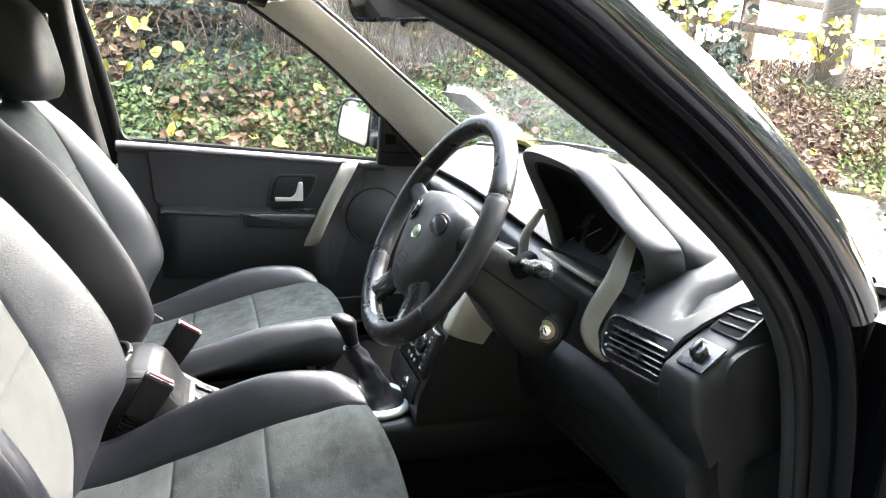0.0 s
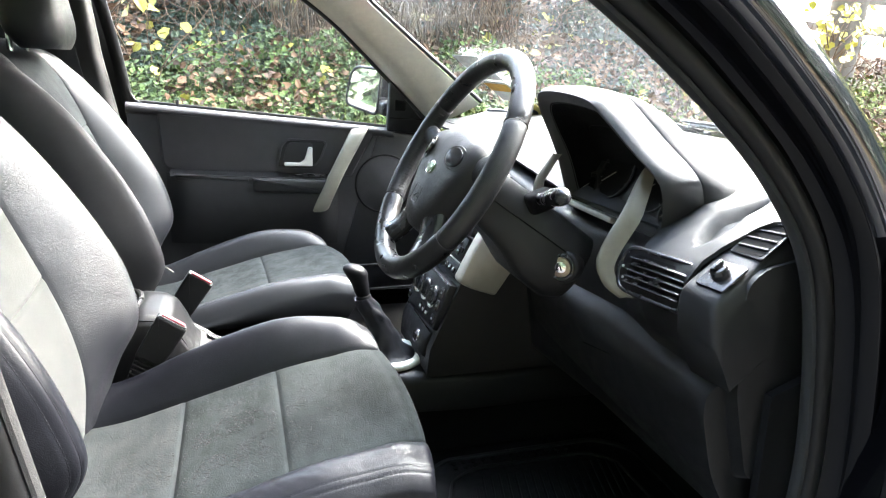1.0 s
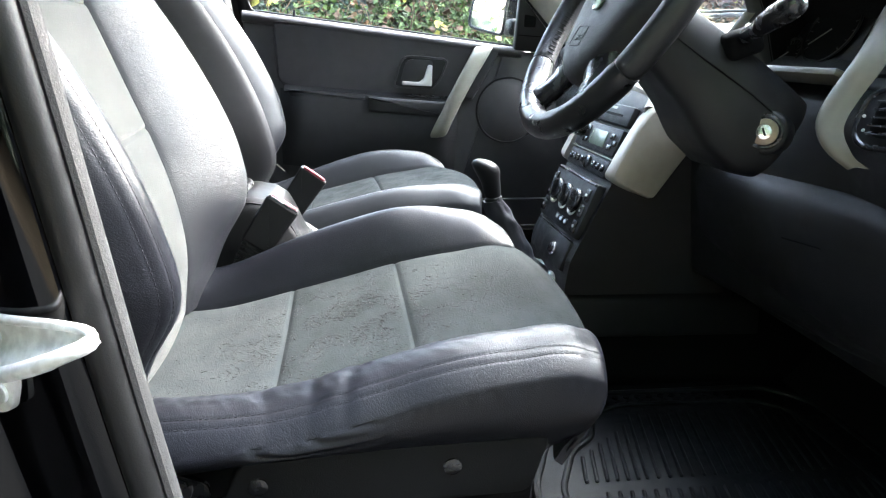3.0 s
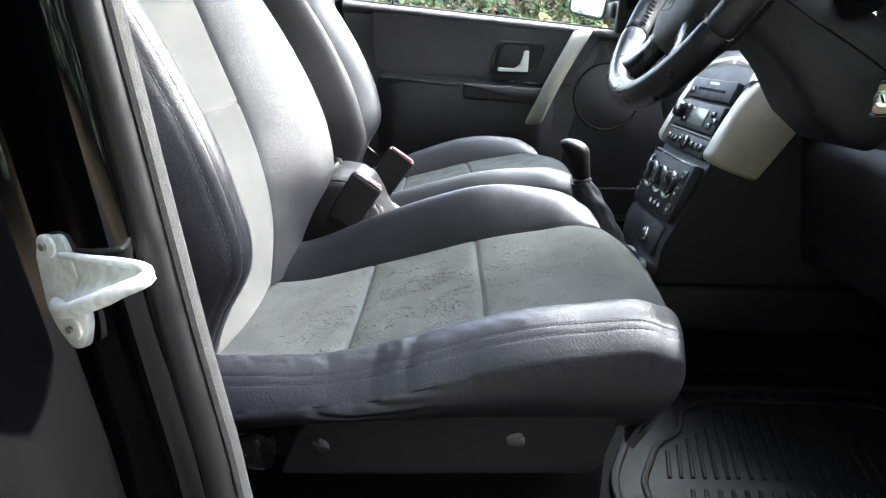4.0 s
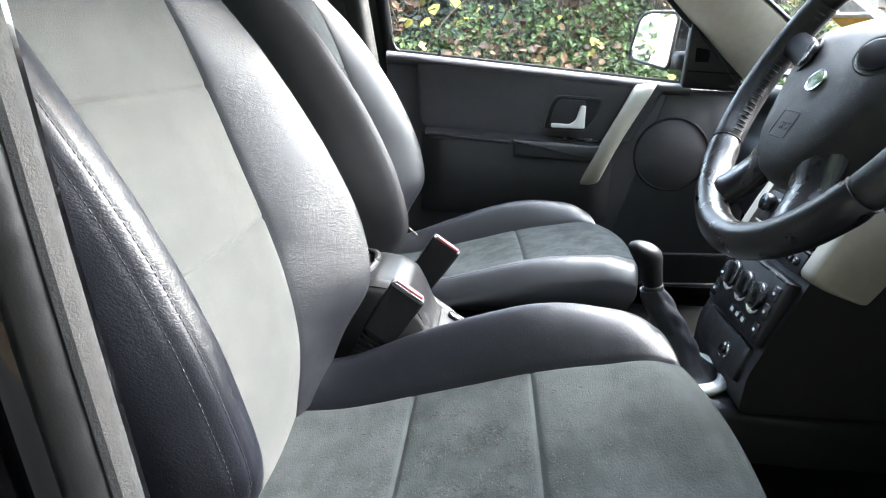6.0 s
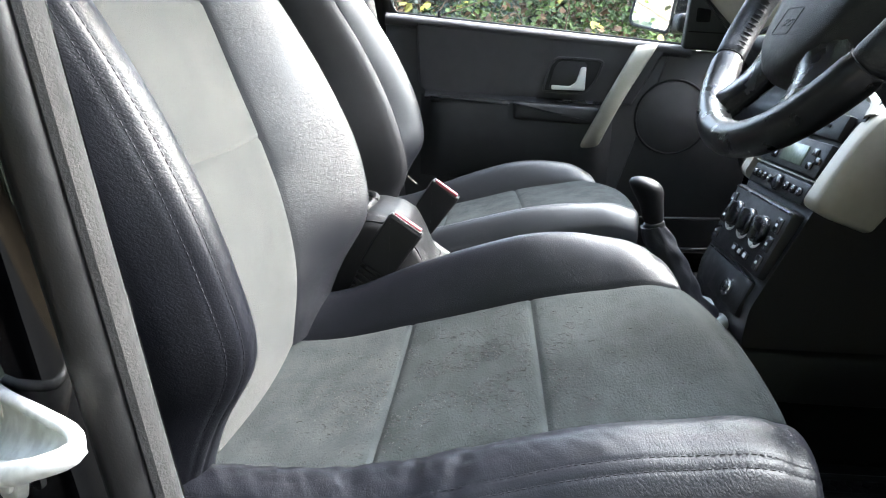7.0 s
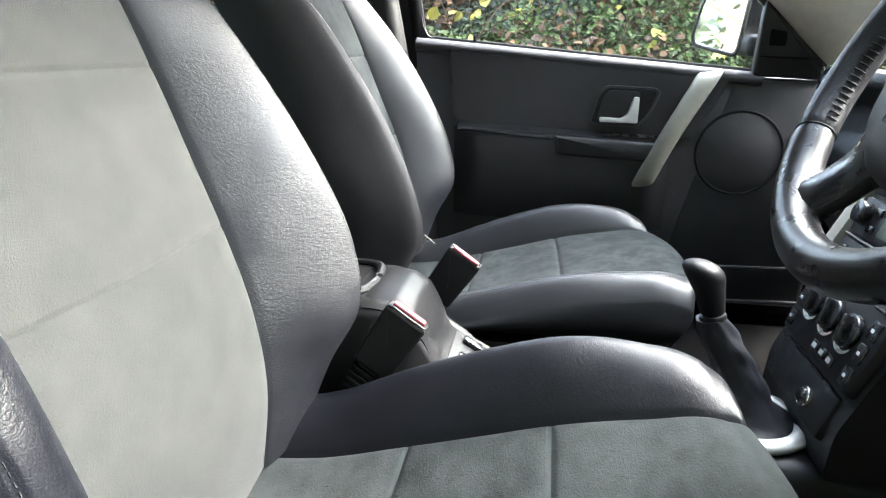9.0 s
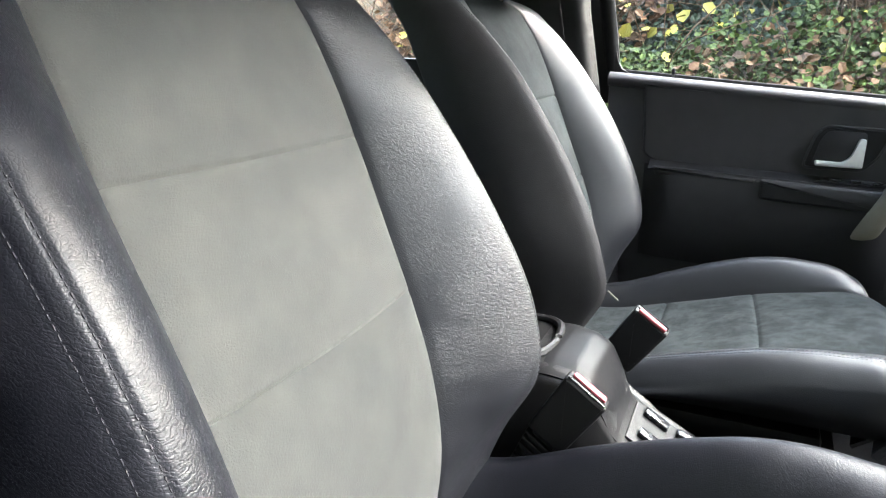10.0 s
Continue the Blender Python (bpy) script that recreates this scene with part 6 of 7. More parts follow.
# hub
rings = []
for h, k in ((-0.045, 0.95), (-0.02, 1.10), (0.0, 1.13), (0.012, 1.09), (0.020, 0.98), (0.025, 0.70), (0.0275, 0.35), (0.028, 0.06)):
    o = rounded([(-0.088, 0.052), (-0.096, 0.012), (-0.060, -0.062), (-0.022, -0.088), (0.022, -0.088), (0.060, -0.062), (0.096, 0.012), (0.088, 0.052), (0.0, 0.066)], 0.035, 5)
    rings.append([WM @ Vector((x * k, (y + 0.005) * k - 0.019, h - 0.010)) for x, y in o])
part("airbag_cover", loft(rings), DASH_DARK, wheel, "black grained airbag cover", smooth=60)
for sgn in (-1, 1):
    arm = spline([(sgn * 0.080, 0.006, -0.012), (sgn * 0.115, 0.018, -0.012), (sgn * 0.150, 0.030, -0.004), (sgn * 0.172, 0.032, 0.0)], 14)
    part("spoke", on_wheel(tube(arm, [0.024, 0.023, 0.021, 0.019, 0.018, 0.017, 0.0165, 0.016, 0.016, 0.016, 0.0165, 0.017, 0.018, 0.018], 14, False, 0.62, (0, 0, 1))), DASH_DARK, wheel, smooth=60)
    arm = spline([(sgn * 0.040, -0.066, -0.008), (sgn * 0.058, -0.104, -0.012), (sgn * 0.078, -0.140, -0.006), (sgn * 0.088, -0.156, 0.0)], 14)
    part("spoke", on_wheel(tube(arm, [0.034, 0.032, 0.030, 0.028, 0.026, 0.025, 0.0245, 0.0245, 0.025, 0.026, 0.028, 0.030, 0.031, 0.029], 14, False, 0.55, (0, 0, 1))), PLASTIC_GLOSS, wheel, "shiny lower spoke", smooth=60)
    part("horn_button", cyl(0.016, 0.006, WM @ pose(sgn * 0.062, 0.010, 0.0165, 0, sgn * 14) @ Matrix.Diagonal((1.25, 0.9, 1, 1)), 28, 0.002), PLASTIC_GLOSS, wheel)
    part("horn_ring", on_wheel(tube([(sgn * 0.062 + 0.024 * math.cos(a), 0.010 + 0.0175 * math.sin(a), 0.0152 - sgn * 0.25 * (0.024 * math.cos(a)) * 1.0) for a in np.linspace(0, 2 * math.pi, 33)[:-1]], 0.0012, 6, True)), PLASTIC, wheel)
badge = part("badge", cyl(0.0125, 0.003, WM @ pose(0, -0.018, 0.0190) @ Matrix.Diagonal((1.0, 0.8, 1, 1)), 32, 0.001), GREEN, wheel, "small green oval badge")
part("badge_rim", on_wheel(tube([(0.0125 * math.cos(a), -0.018 + 0.010 * math.sin(a), 0.0202) for a in np.linspace(0, 2 * math.pi, 33)[:-1]], 0.0009, 6, True)), CHROME, badge)
txt = bpy.data.curves.new("airbag_text", "FONT")
txt.body, txt.size, txt.extrude, txt.align_x = "SRS", 0.012, 0.0003, "CENTER"
tm = new("airbag_text", txt)
tm.matrix_world = WM @ pose(0, -0.068, 0.0185, -6)
txt.materials.append(DASH)
tm.parent = wheel
part("text_frame", on_wheel(tube([(x, y - 0.064, 0.0190 + 0.03 * y) for x, y in rounded([(-0.017, -0.012), (0.017, -0.012), (0.017, 0.014), (-0.017, 0.014)], 0.003)], 0.0005, 5, True)), DASH, wheel)

column = thing("steering_column", "black plastic column shroud with stalk and ignition lock", "steering column")
rings, seam = [], []
for t in np.linspace(0, 1, 14):
    c = WM @ Vector((0, -0.008 - 0.018 * t, -0.048 - 0.20 * t))
    wl, h1 = 0.055, 0.042
    wr = lerp(t, [0, 0.3, 0.6, 0.9, 1], [0.056, 0.070, 0.092, 0.096, 0.092])
    h2 = lerp(t, [0, 0.35, 0.6, 0.85, 1], [0.045, 0.060, 0.084, 0.088, 0.074])
    rings.append([(c.x + 0.49 * v, c.y - u, c.z + 0.872 * v) for u, v in rounded([(-wl * 0.8, h1), (wr * 0.82, h1), (wr, h1 * 0.35), (wr * 1.01, -h2 * 0.60), (wr * 0.82, -h2), (-wl * 0.72, -h2), (-wl * 1.02, -h2 * 0.4), (-wl, h1 * 0.35)], 0.014, 4)])
    seam.append((c.x - 0.49 * 0.004, c.y - wr * 1.003, c.z - 0.872 * 0.004))
part("shroud", loft(rings), DASH_DARK, column, "black two-part shroud", smooth=50)
part("shroud_joint", tube(seam, 0.0012, 6), CARPET, column)
# ignition lock
IM = Matrix.Translation((0.600, -0.420, 1.013)) @ Vector((-0.66, -0.74, 0.10)).to_track_quat("Z", "Y").to_matrix().to_4x4()
lock = part("ignition_boss", cyl(0.032, 0.030, IM @ pose(0, 0, -0.0165), 36, 0.004, 0.027), DASH_DARK, column, smooth=50)
part("lock_ring", tube([IM @ Vector((0.0195 * math.cos(a), 0.0195 * math.sin(a), 0.003)) for a in np.linspace(0, 2 * math.pi, 33)[:-1]], 0.0028, 8, True), PLASTIC_GLOSS, lock)
part("lock_face", cyl(0.0165, 0.004, IM @ pose(0, 0, 0.003), 32, 0.001), BRASS, lock, "worn brass ignition lock face")
part("lock_barrel", cyl(0.0095, 0.004, IM @ pose(0, 0, 0.005), 28, 0.001), CHROME, lock)
part("key_slot", rbox((0.0022, 0.010, 0.001), 0, IM @ pose(0, 0, 0.0072, 0, 0, 25)), CARPET, lock)
# stalk
st = spline([(0.565, -0.390, 1.120), (0.552, -0.430, 1.128), (0.540, -0.480, 1.140), (0.530, -0.530, 1.152), (0.527, -0.546, 1.156)], 18)
part("stalk_gaiter", rbox((0.045, 0.03, 0.034), 0.008, pose(0.563, -0.398, 1.118, 0, -20), 3), CARPET, column)
part("stalk", tube(st, [0.010] * 5 + [0.0095, 0.010, 0.011, 0.012, 0.0125, 0.013, 0.0135, 0.0135, 0.013, 0.0125, 0.0115, 0.009, 0.004], 14), PLASTIC_GLOSS, column, "black indicator stalk", smooth=60)
st = spline([(0.565, -0.262, 1.125), (0.552, -0.21, 1.138), (0.540, -0.165, 1.150)], 12)
part("stalk", tube(st, 0.0095, 12), PLASTIC_GLOSS, column)

# ---------------------------------------------------------------- small things in the car
inside = thing("rear_view_mirror", "black framed interior mirror under the roof", "mirror")
RM = Matrix.Translation((0.44, 0.005, 1.535)) @ Vector((-0.80, -0.58, -0.22)).to_track_quat("Z", "Y").to_matrix().to_4x4()
shape = rounded([(-0.115, -0.032), (0.115, -0.032), (0.12, 0.03), (-0.12, 0.03)], 0.02)
part("mirror_housing", plate(shape, -0.03, RM, 0.0), PLASTIC_GLOSS, inside)
part("mirror_rim", tube([RM @ Vector((x, y, 0.001)) for x, y in shape], 0.005, 8, True), PLASTIC_GLOSS, inside)
part("mirror_glass", plate([(x * 0.96, y * 0.92) for x, y in shape], 0.001, RM @ pose(0, 0, 0.002), 0), MIRROR, inside)
part("dip_tab", rbox((0.016, 0.014, 0.008), 0.003, RM @ pose(0.01, -0.040, -0.006)), PLASTIC_GLOSS, inside)
part("mirror_stem", tube([(0.46, 0.005, 1.545), (0.50, 0.002, 1.58), (0.52, 0.0, 1.615)], 0.009, 10), PLASTIC, inside)

# permits stuck behind the windscreen's lower corner
def on_glass(y, t, off=0.012):
    return np.array((screen_base(y) + 0.03 - t * 0.66 - off * 0.6, y, 1.185 + t * 0.47 - 0.02 * math.cos(y * 2) * (1 - t) - off * 0.9))


def permit(name, y0, y1, t0, t1, m_, label):
    rows_ = [[on_glass(y, t) for y in np.linspace(y0, y1, 6)] for t in np.linspace(t0, t1, 6)]
    return tagged(part(name, shell(np.array(rows_), 0.0008), m_), label, "permit", "permits on the windscreen")


p = permit("parking_permit", 0.52, 0.605, 0.235, 0.37, PAPER, "white paper permit stuck inside the windscreen corner")
p = permit("parking_permit", 0.52, 0.605, 0.105, 0.225, PAPER, "orange and white permit stuck inside the windscreen corner")
part("orange_band", shell(np.array([[on_glass(y, t, 0.0145) for y in np.linspace(0.525, 0.60, 5)] for t in np.linspace(0.170, 0.215, 4)]), 0.0005), PAPER_ORANGE, p)
ring = permit("tax_disc_holder", 0.50, 0.575, 0.015, 0.10, PAPER_YELLOW, "yellow round paper disc in the windscreen corner")
part("disc_print", shell(np.array([[on_glass(0.537 + 0.016 * s * math.cos(a), 0.058 + 0.018 * s * math.sin(a), 0.0145) for s in np.linspace(0.05, 1, 4)] for a in np.linspace(0, 2 * math.pi, 25)]), 0.0004), DASH, ring)

# rubber floor mat
mat_ob = thing("floor_mat", "ribbed black rubber floor mat with grit on it", "floor mat")
mz = 0.500
edge = rounded([(0.345, -0.60), (0.345, -0.42), (0.40, -0.30), (0.46, -0.20), (0.50, -0.165), (0.86, -0.160), (0.93, -0.22), (0.93, -0.58), (0.88, -0.62), (0.42, -0.62)], 0.03, 4)
part("mat_base", plate(edge, 0.006, pose(0, 0, mz - 0.004), 0.002), MAT, mat_ob)
part("mat_rim", tube([(x, y, mz + 0.004) for x, y in edge], 0.006, 8, True, 0.8, (0, 0, 1)), MAT, mat_ob)
inner = rounded([(0.385, -0.575), (0.385, -0.425), (0.43, -0.335), (0.475, -0.30), (0.50, -0.235), (0.56, -0.205), (0.82, -0.205), (0.87, -0.25), (0.87, -0.575)], 0.02, 4)
part("mat_ridge", tube([(x, y, mz + 0.004) for x, y in inner], 0.005, 8, True, 0.8, (0, 0, 1)), MAT, mat_ob)
for k in range(24):
    x = 0.425 + 0.018 * k
    for y0, y1 in ((-0.555, -0.435), (-0.415, max(-0.235, -0.235 - 0.0) if x > 0.52 else -0.345 + (x - 0.43) * 0.9)):
        if y1 - y0 > 0.02:
            part("rib", rbox((0.006, y1 - y0, 0.005), 0.002, pose(x + 0.008, (y0 + y1) / 2, mz + 0.004, 0, 0, -14), 1), MAT, mat_ob)
for k in range(14):
    for q in range(2):
        part("stud", cyl(0.006, 0.004, pose(0.52 + 0.022 * k, -0.178 - 0.016 * q, mz + 0.003), 8), MAT, mat_ob)
# ---------------------------------------------------------------- outside


def ground_height(x, y):
    """Lane, verge and bank, with a field behind its top."""
    far = min(1.0, max(0.0, (x - 2.0) / 4.0))
    foot, crest = 1.75 + 0.5 * far, 1.95 - 0.35 * far
    t = min(1.0, max(0.0, (y - foot) / 3.0))
    h = crest * (0.55 * t + 0.45 * t * t * (3 - 2 * t))
    if 1.2 < y < 9 and -12 < x < 40:
        h += t * (0.10 * noise.noise((x * 1.1, y * 1.1, 0)) + 0.05 * noise.noise((x * 3.5, y * 3.5, 4)))
    # rise out of view, under the hedge added across the lane
    if y < -4.5:
        q = min(1.0, (-4.5 - y) / 2.5)
        h += 1.6 * q * q * (3 - 2 * q)
    if y > 9:
        h -= 0.012 * (y - 9)
    return h


LITTER = surface("leaf_litter_soil", (0.10, 0.072, 0.042), (0.034, 0.030, 0.018), 0.95, 0.04, big=2.5, fine=14, mix=1.0, grain=1.0, grain_scale=40, dents=0.9)
ROAD = surface("worn_asphalt", (0.034, 0.033, 0.032), (0.018, 0.018, 0.018), 0.75, 0.08, big=0.8, fine=30, grain=1.0, grain_scale=120)
IVY = surface("ivy_leaf", (0.026, 0.046, 0.020), (0.012, 0.023, 0.011), 0.62, 0.1, big=2, fine=9, random_tint=0.55)
HERB = surface("nettle_leaf", (0.085, 0.125, 0.024), (0.030, 0.050, 0.011), 0.8, 0.1, big=2, fine=9, random_tint=0.5)
LIME = surface("yellow_green_leaf", (0.145, 0.165, 0.032), (0.06, 0.075, 0.016), 0.8, 0.1, big=2, fine=9, random_tint=0.5)
FALLEN = surface("fallen_leaf", (0.17, 0.090, 0.040), (0.055, 0.028, 0.014), 0.8, 0.1, big=5, fine=11, mix=0.8, random_tint=0.65)
YELLOW = surface("yellow_leaf", (0.45, 0.37, 0.05), (0.30, 0.27, 0.045), 0.55, 0.1, big=4, fine=12, random_tint=0.25)
GRASS = surface("verge_grass", (0.22, 0.25, 0.060), (0.11, 0.14, 0.030), 0.7, 0.1, big=2, fine=10, random_tint=0.5)
BARK = surface("grey_brown_bark", (0.16, 0.13, 0.10), (0.06, 0.05, 0.04), 0.9, 0.05, big=5, fine=26, mix=0.9, grain=1.0, grain_scale=60, stretch=(1, 1, 0.3))
TWIG = surface("dead_bramble", (0.15, 0.095, 0.055), (0.06, 0.038, 0.022), 0.85, 0.05, big=4, fine=20, mix=0.8, random_tint=0.5)
WOOD = surface("weathered_fence_wood", (0.26, 0.21, 0.17), (0.13, 0.11, 0.09), 0.85, 0.05, big=3, fine=24, mix=0.9, grain=0.8, grain_scale=70, stretch=(0.2, 1, 1))

xs_g = np.array(sorted({-400.0, -120.0, -40.0, -20.0, *np.arange(-12, 22, 0.16), 30.0, 60.0, 150.0, 400.0}))
ys_g = np.array(sorted({-400.0, -120.0, -40.0, -15.0, -9.0, -7.0, -6.0, -5.2, -4.5, -3.0, -1.5, 0.0, 1.0, 1.5, *np.arange(1.6, 6.2, 0.14), 7.0, 8.0, 9.0, 15.0, 40.0, 120.0, 400.0}))
verts = [(x, y, ground_height(x, y)) for x in xs_g for y in ys_g]
nyg = len(ys_g)
faces = [(i * nyg + j, (i + 1) * nyg + j, (i + 1) * nyg + j + 1, i * nyg + j + 1) for i in range(len(xs_g) - 1) for j in range(nyg - 1)]
me = mesh("ground", verts, faces, ROAD, 60)
me.materials.append(LITTER)
me.polygons.foreach_set("material_index", [1 if p.center.y > 1.5 or p.center.y < -4.4 else 0 for p in me.polygons])
tagged(new("ground", me), "asphalt lane with a bank of soil and fallen leaves beside it", "ground", kind="structure")

nrng = np.random.default_rng(11)


def leaf_mass(name, centres, normals, size, spread, material, label, category, slim=0.75, lobes=False):
    """Many folded leaves as one mesh."""
    n = len(centres)
    c, nm = np.array(centres), np.array(normals, float)
    nm = nm + nrng.normal(0, spread, (n, 3))
    nm /= np.linalg.norm(nm, axis=1, keepdims=True)
    a = np.cross(nm, nrng.normal(0, 1, (n, 3)))
    a /= np.linalg.norm(a, axis=1, keepdims=True)
    b = np.cross(nm, a)
    s = (size * nrng.uniform(0.55, 1.3, n))[:, None]
    fold = nrng.uniform(0.05, 0.35, n)[:, None]
    w = slim * s * 0.5
    base, tip = c - a * s * 0.5, c + a * s * 0.5
    rows_ = [base, c - a * s * 0.22 + b * w + nm * w * fold, c + a * s * 0.20 + b * w * 0.8 + nm * w * fold, tip, c + a * s * 0.20 - b * w * 0.8 + nm * w * fold, c - a * s * 0.22 - b * w + nm * w * fold]
    if lobes:
        rows_[1] = c - a * s * 0.30 + b * w * 1.2 + nm * w * fold
        rows_[5] = c - a * s * 0.30 - b * w * 1.2 + nm * w * fold
    v = np.stack(rows_, 1).reshape(-1, 3)
    k = np.arange(n)[:, None] * 6
    f = np.concatenate([k + [0, 1, 2, 3], k + [0, 3, 4, 5]]).tolist()
    return tagged(new(name, mesh(name, v, f, material, 0)), label, category, kind="stuff")


def scatter(n, x0, x1, y0, y1, lift0, lift1, keep=None):
    out_ = []
    while len(out_) < n:
        x, y = nrng.uniform(x0, x1), nrng.uniform(y0, y1)
        if keep and not keep(x, y):
            continue
        out_.append((x, y, ground_height(x, y) + nrng.uniform(lift0, lift1)))
    return out_


patchy = lambda f, lim, seed: (lambda x, y: noise.noise((x * f, y * f, seed)) > lim)
UPN = (-0.1, -0.55, 0.83)
pts = scatter(16000, -2.5, 9, 1.6, 5.2, 0.005, 0.05)
leaf_mass("fallen_leaves", pts, [UPN] * len(pts), 0.062, 0.45, FALLEN, "brown and tan fallen leaves strewn over the bank", "fallen leaves", 0.7)
def herb_patch(x, y):
    lush = noise.noise((x * 1.3, y * 1.3, 3)) + 0.35 * noise.noise((x * 4, y * 4, 6))
    return lush > lerp(y, [1.9, 3.1, 3.45, 3.8], [-0.5, -0.22, 0.05, 0.35])


pts = [(x, y, z + (z - ground_height(x, y)) * 1.2 * noise.noise((x * 2.5, y * 2.5, 9))) for x, y, z in scatter(58000, -2.2, 4.4, 1.9, 3.8, 0.02, 0.26, herb_patch)]
leaf_mass("ground_herbs", pts, [(-0.1, -0.65, 0.75)] * len(pts), 0.034, 0.65, HERB, "fresh green nettles and herbs on the bank", "plants", 0.8)
pts = scatter(26000, -2.2, 4.6, 1.8, 3.3, 0.02, 0.20, patchy(1.7, -0.1, 31))
leaf_mass("ground_herbs", pts, [(-0.1, -0.65, 0.75)] * len(pts), 0.026, 0.7, LIME, "small yellow-green weeds and cleavers on the bank", "plants", 0.6)
pts = scatter(20000, 3.5, 10, 1.9, 4.4, 0.03, 0.22, patchy(0.9, -0.12, 8))
leaf_mass("ground_herbs", pts, [(-0.1, -0.65, 0.75)] * len(pts), 0.038, 0.65, LIME, "yellow-green weeds among leaf litter further along the bank", "plants", 0.8)
pts = scatter(11000, -2.5, 9, 2.7, 4.1, 0.06, 0.27, patchy(1.2, -0.12, 21))
leaf_mass("fallen_leaves", pts, [UPN] * len(pts), 0.058, 0.55, FALLEN, "curled brown leaves caught among the plants", "fallen leaves", 0.7)
pts = scatter(620, -2.5, 10, 1.8, 4.4, 0.10, 0.28)
leaf_mass("bank_yellow_leaves", pts, [UPN] * len(pts), 0.09, 0.5, YELLOW, "pale yellow leaves lying on the bank", "fallen leaves", 0.85)
pts = scatter(9000, -2.2, 4.6, 3.25, 4.1, 0.02, 0.13, lambda x, y: noise.noise((x * 1.6, y * 1.6, 12)) > lerp(y, [3.05, 3.5, 3.9], [0.3, -0.1, -0.5]))
leaf_mass("bank_ivy", pts, [(-0.1, -0.7, 0.7)] * len(pts), 0.04, 0.55, IVY, "dark green ivy creeping over the bank", "ivy", 0.95, True)
# ivy wall in the hedge behind
pts, nrm = [], []
while len(pts) < 22000:
    x = nrng.uniform(-2.0, 4.6)
    z = nrng.uniform(1.1, lerp(x, [-1.6, -0.6, 4.6], [1.7, 2.5, 2.5]))
    if noise.noise((x * 0.9, z * 0.9, 7)) < lerp(z, [1.5, 2.2, 3.2], [-0.25, 0.0, 0.15]) and nrng.random() < 0.93:
        continue
    pts.append((x, 3.95 + 0.35 * noise.noise((x * 1.3, z * 1.3, 1)) + nrng.uniform(-0.12, 0.25) + 0.1 * (z - 1), max(z, ground_height(x, 4.2) + 0.1)))
    nrm.append((0, -0.85, 0.5))
leaf_mass("hedge_ivy", pts, nrm, 0.042, 0.55, IVY, "dark green ivy covering the hedge", "ivy", 0.95, True)
pts = [(x, y, z) for x, y, z in zip(nrng.uniform(-4, 5.5, 12000), nrng.uniform(4.7, 5.6, 12000), nrng.uniform(1.3, 2.9, 12000)) if noise.noise((x * 1.4, 0, z * 1.4)) > -0.02 - 0.5 * (z < 1.75) and z < lerp(x, [-2.0, -0.6], [1.6, 2.9])]
leaf_mass("hedge_depth", pts, [(0, -0.8, 0.4)] * len(pts), 0.12, 0.6, IVY, "dense dark foliage deep in the hedge", "hedge", 0.8)

# unseen screen of leaves, added to cut sky light from the driver's side
pts = [(nrng.uniform(-16, 12), -5.6 + nrng.normal(0, 0.5), nrng.uniform(1.0, 14.0)) for _ in range(40000)]
leaf_mass("offscreen_hedge", pts, [(0, 0.8, 0.4)] * len(pts), 0.36, 0.6, IVY, "added unseen hedge across the lane, shading the driver's side", "hedge", 0.85)
# trees added out of view so the black door frame mirrors less sky
pts = [(22 + nrng.normal(0, 1.2), nrng.uniform(-9, -2.2), nrng.uniform(0.0, 8.5)) for _ in range(9000)]
leaf_mass("offscreen_hedge", pts, [(-0.8, 0.2, 0.4)] * len(pts), 0.42, 0.6, IVY, "added unseen trees up the lane, darkening the paint's reflections", "hedge", 0.85)


pts = [(-19 + nrng.normal(0, 1.0), nrng.uniform(-6, 9), nrng.uniform(0.0, 4.5)) for _ in range(6000)]
leaf_mass("offscreen_hedge", pts, [(0.8, 0, 0.4)] * len(pts), 0.40, 0.6, IVY, "dark hedge further back along the lane", "hedge", 0.85)


def stems(name, count, x0, x1, y0, y1, height, r0, material, label, lean=0.5, wiggle=0.12, base=None):
    geos_ = []
    for _ in range(count):
        x, y = nrng.uniform(x0, x1), nrng.uniform(y0, y1)
        z = ground_height(x, y) - 0.02
        h = height * nrng.uniform(0.5, 1.2)
        d = nrng.normal(0, lean, 2)
        pts_ = [(x, y, z)]
        for k in range(1, 6):
            t = k / 5
            pts_.append((x + d[0] * h * t * t + nrng.normal(0, wiggle) * t * 0.5, y + d[1] * h * 0.6 * t * t + nrng.normal(0, wiggle) * 0.4 * t, z + h * (t - 0.25 * abs(d[0]) * t * t)))
        geos_.append(tube(spline(pts_, 9), np.linspace(r0 * nrng.uniform(0.6, 1.4), r0 * 0.35, 9), 5))
    return tagged(part(name, join(*geos_), material), label, "brambles", kind="stuff")


stems("bramble_stems", 300, -3, 5, 3.2, 4.3, 1.1, 0.0045, TWIG, "tangle of dry brown bramble stems in the hedge", 0.7, 0.25)
stems("bramble_stems", 200, 4, 10, 3.2, 5.2, 1.1, 0.005, TWIG, "tangle of dry brown bramble stems along the fence", 0.7, 0.25)
stems("dry_stalks", 420, 0.35, 2.2, 3.5, 4.1, 1.2, 0.007, TWIG, "sheaf of dry brown stalks leaning in the hedge", 0.35, 0.10)
stems("hedge_stems", 120, -4, 5, 4.2, 5.4, 2.6, 0.018, BARK, "upright grey hedge stems", 0.22, 0.15)
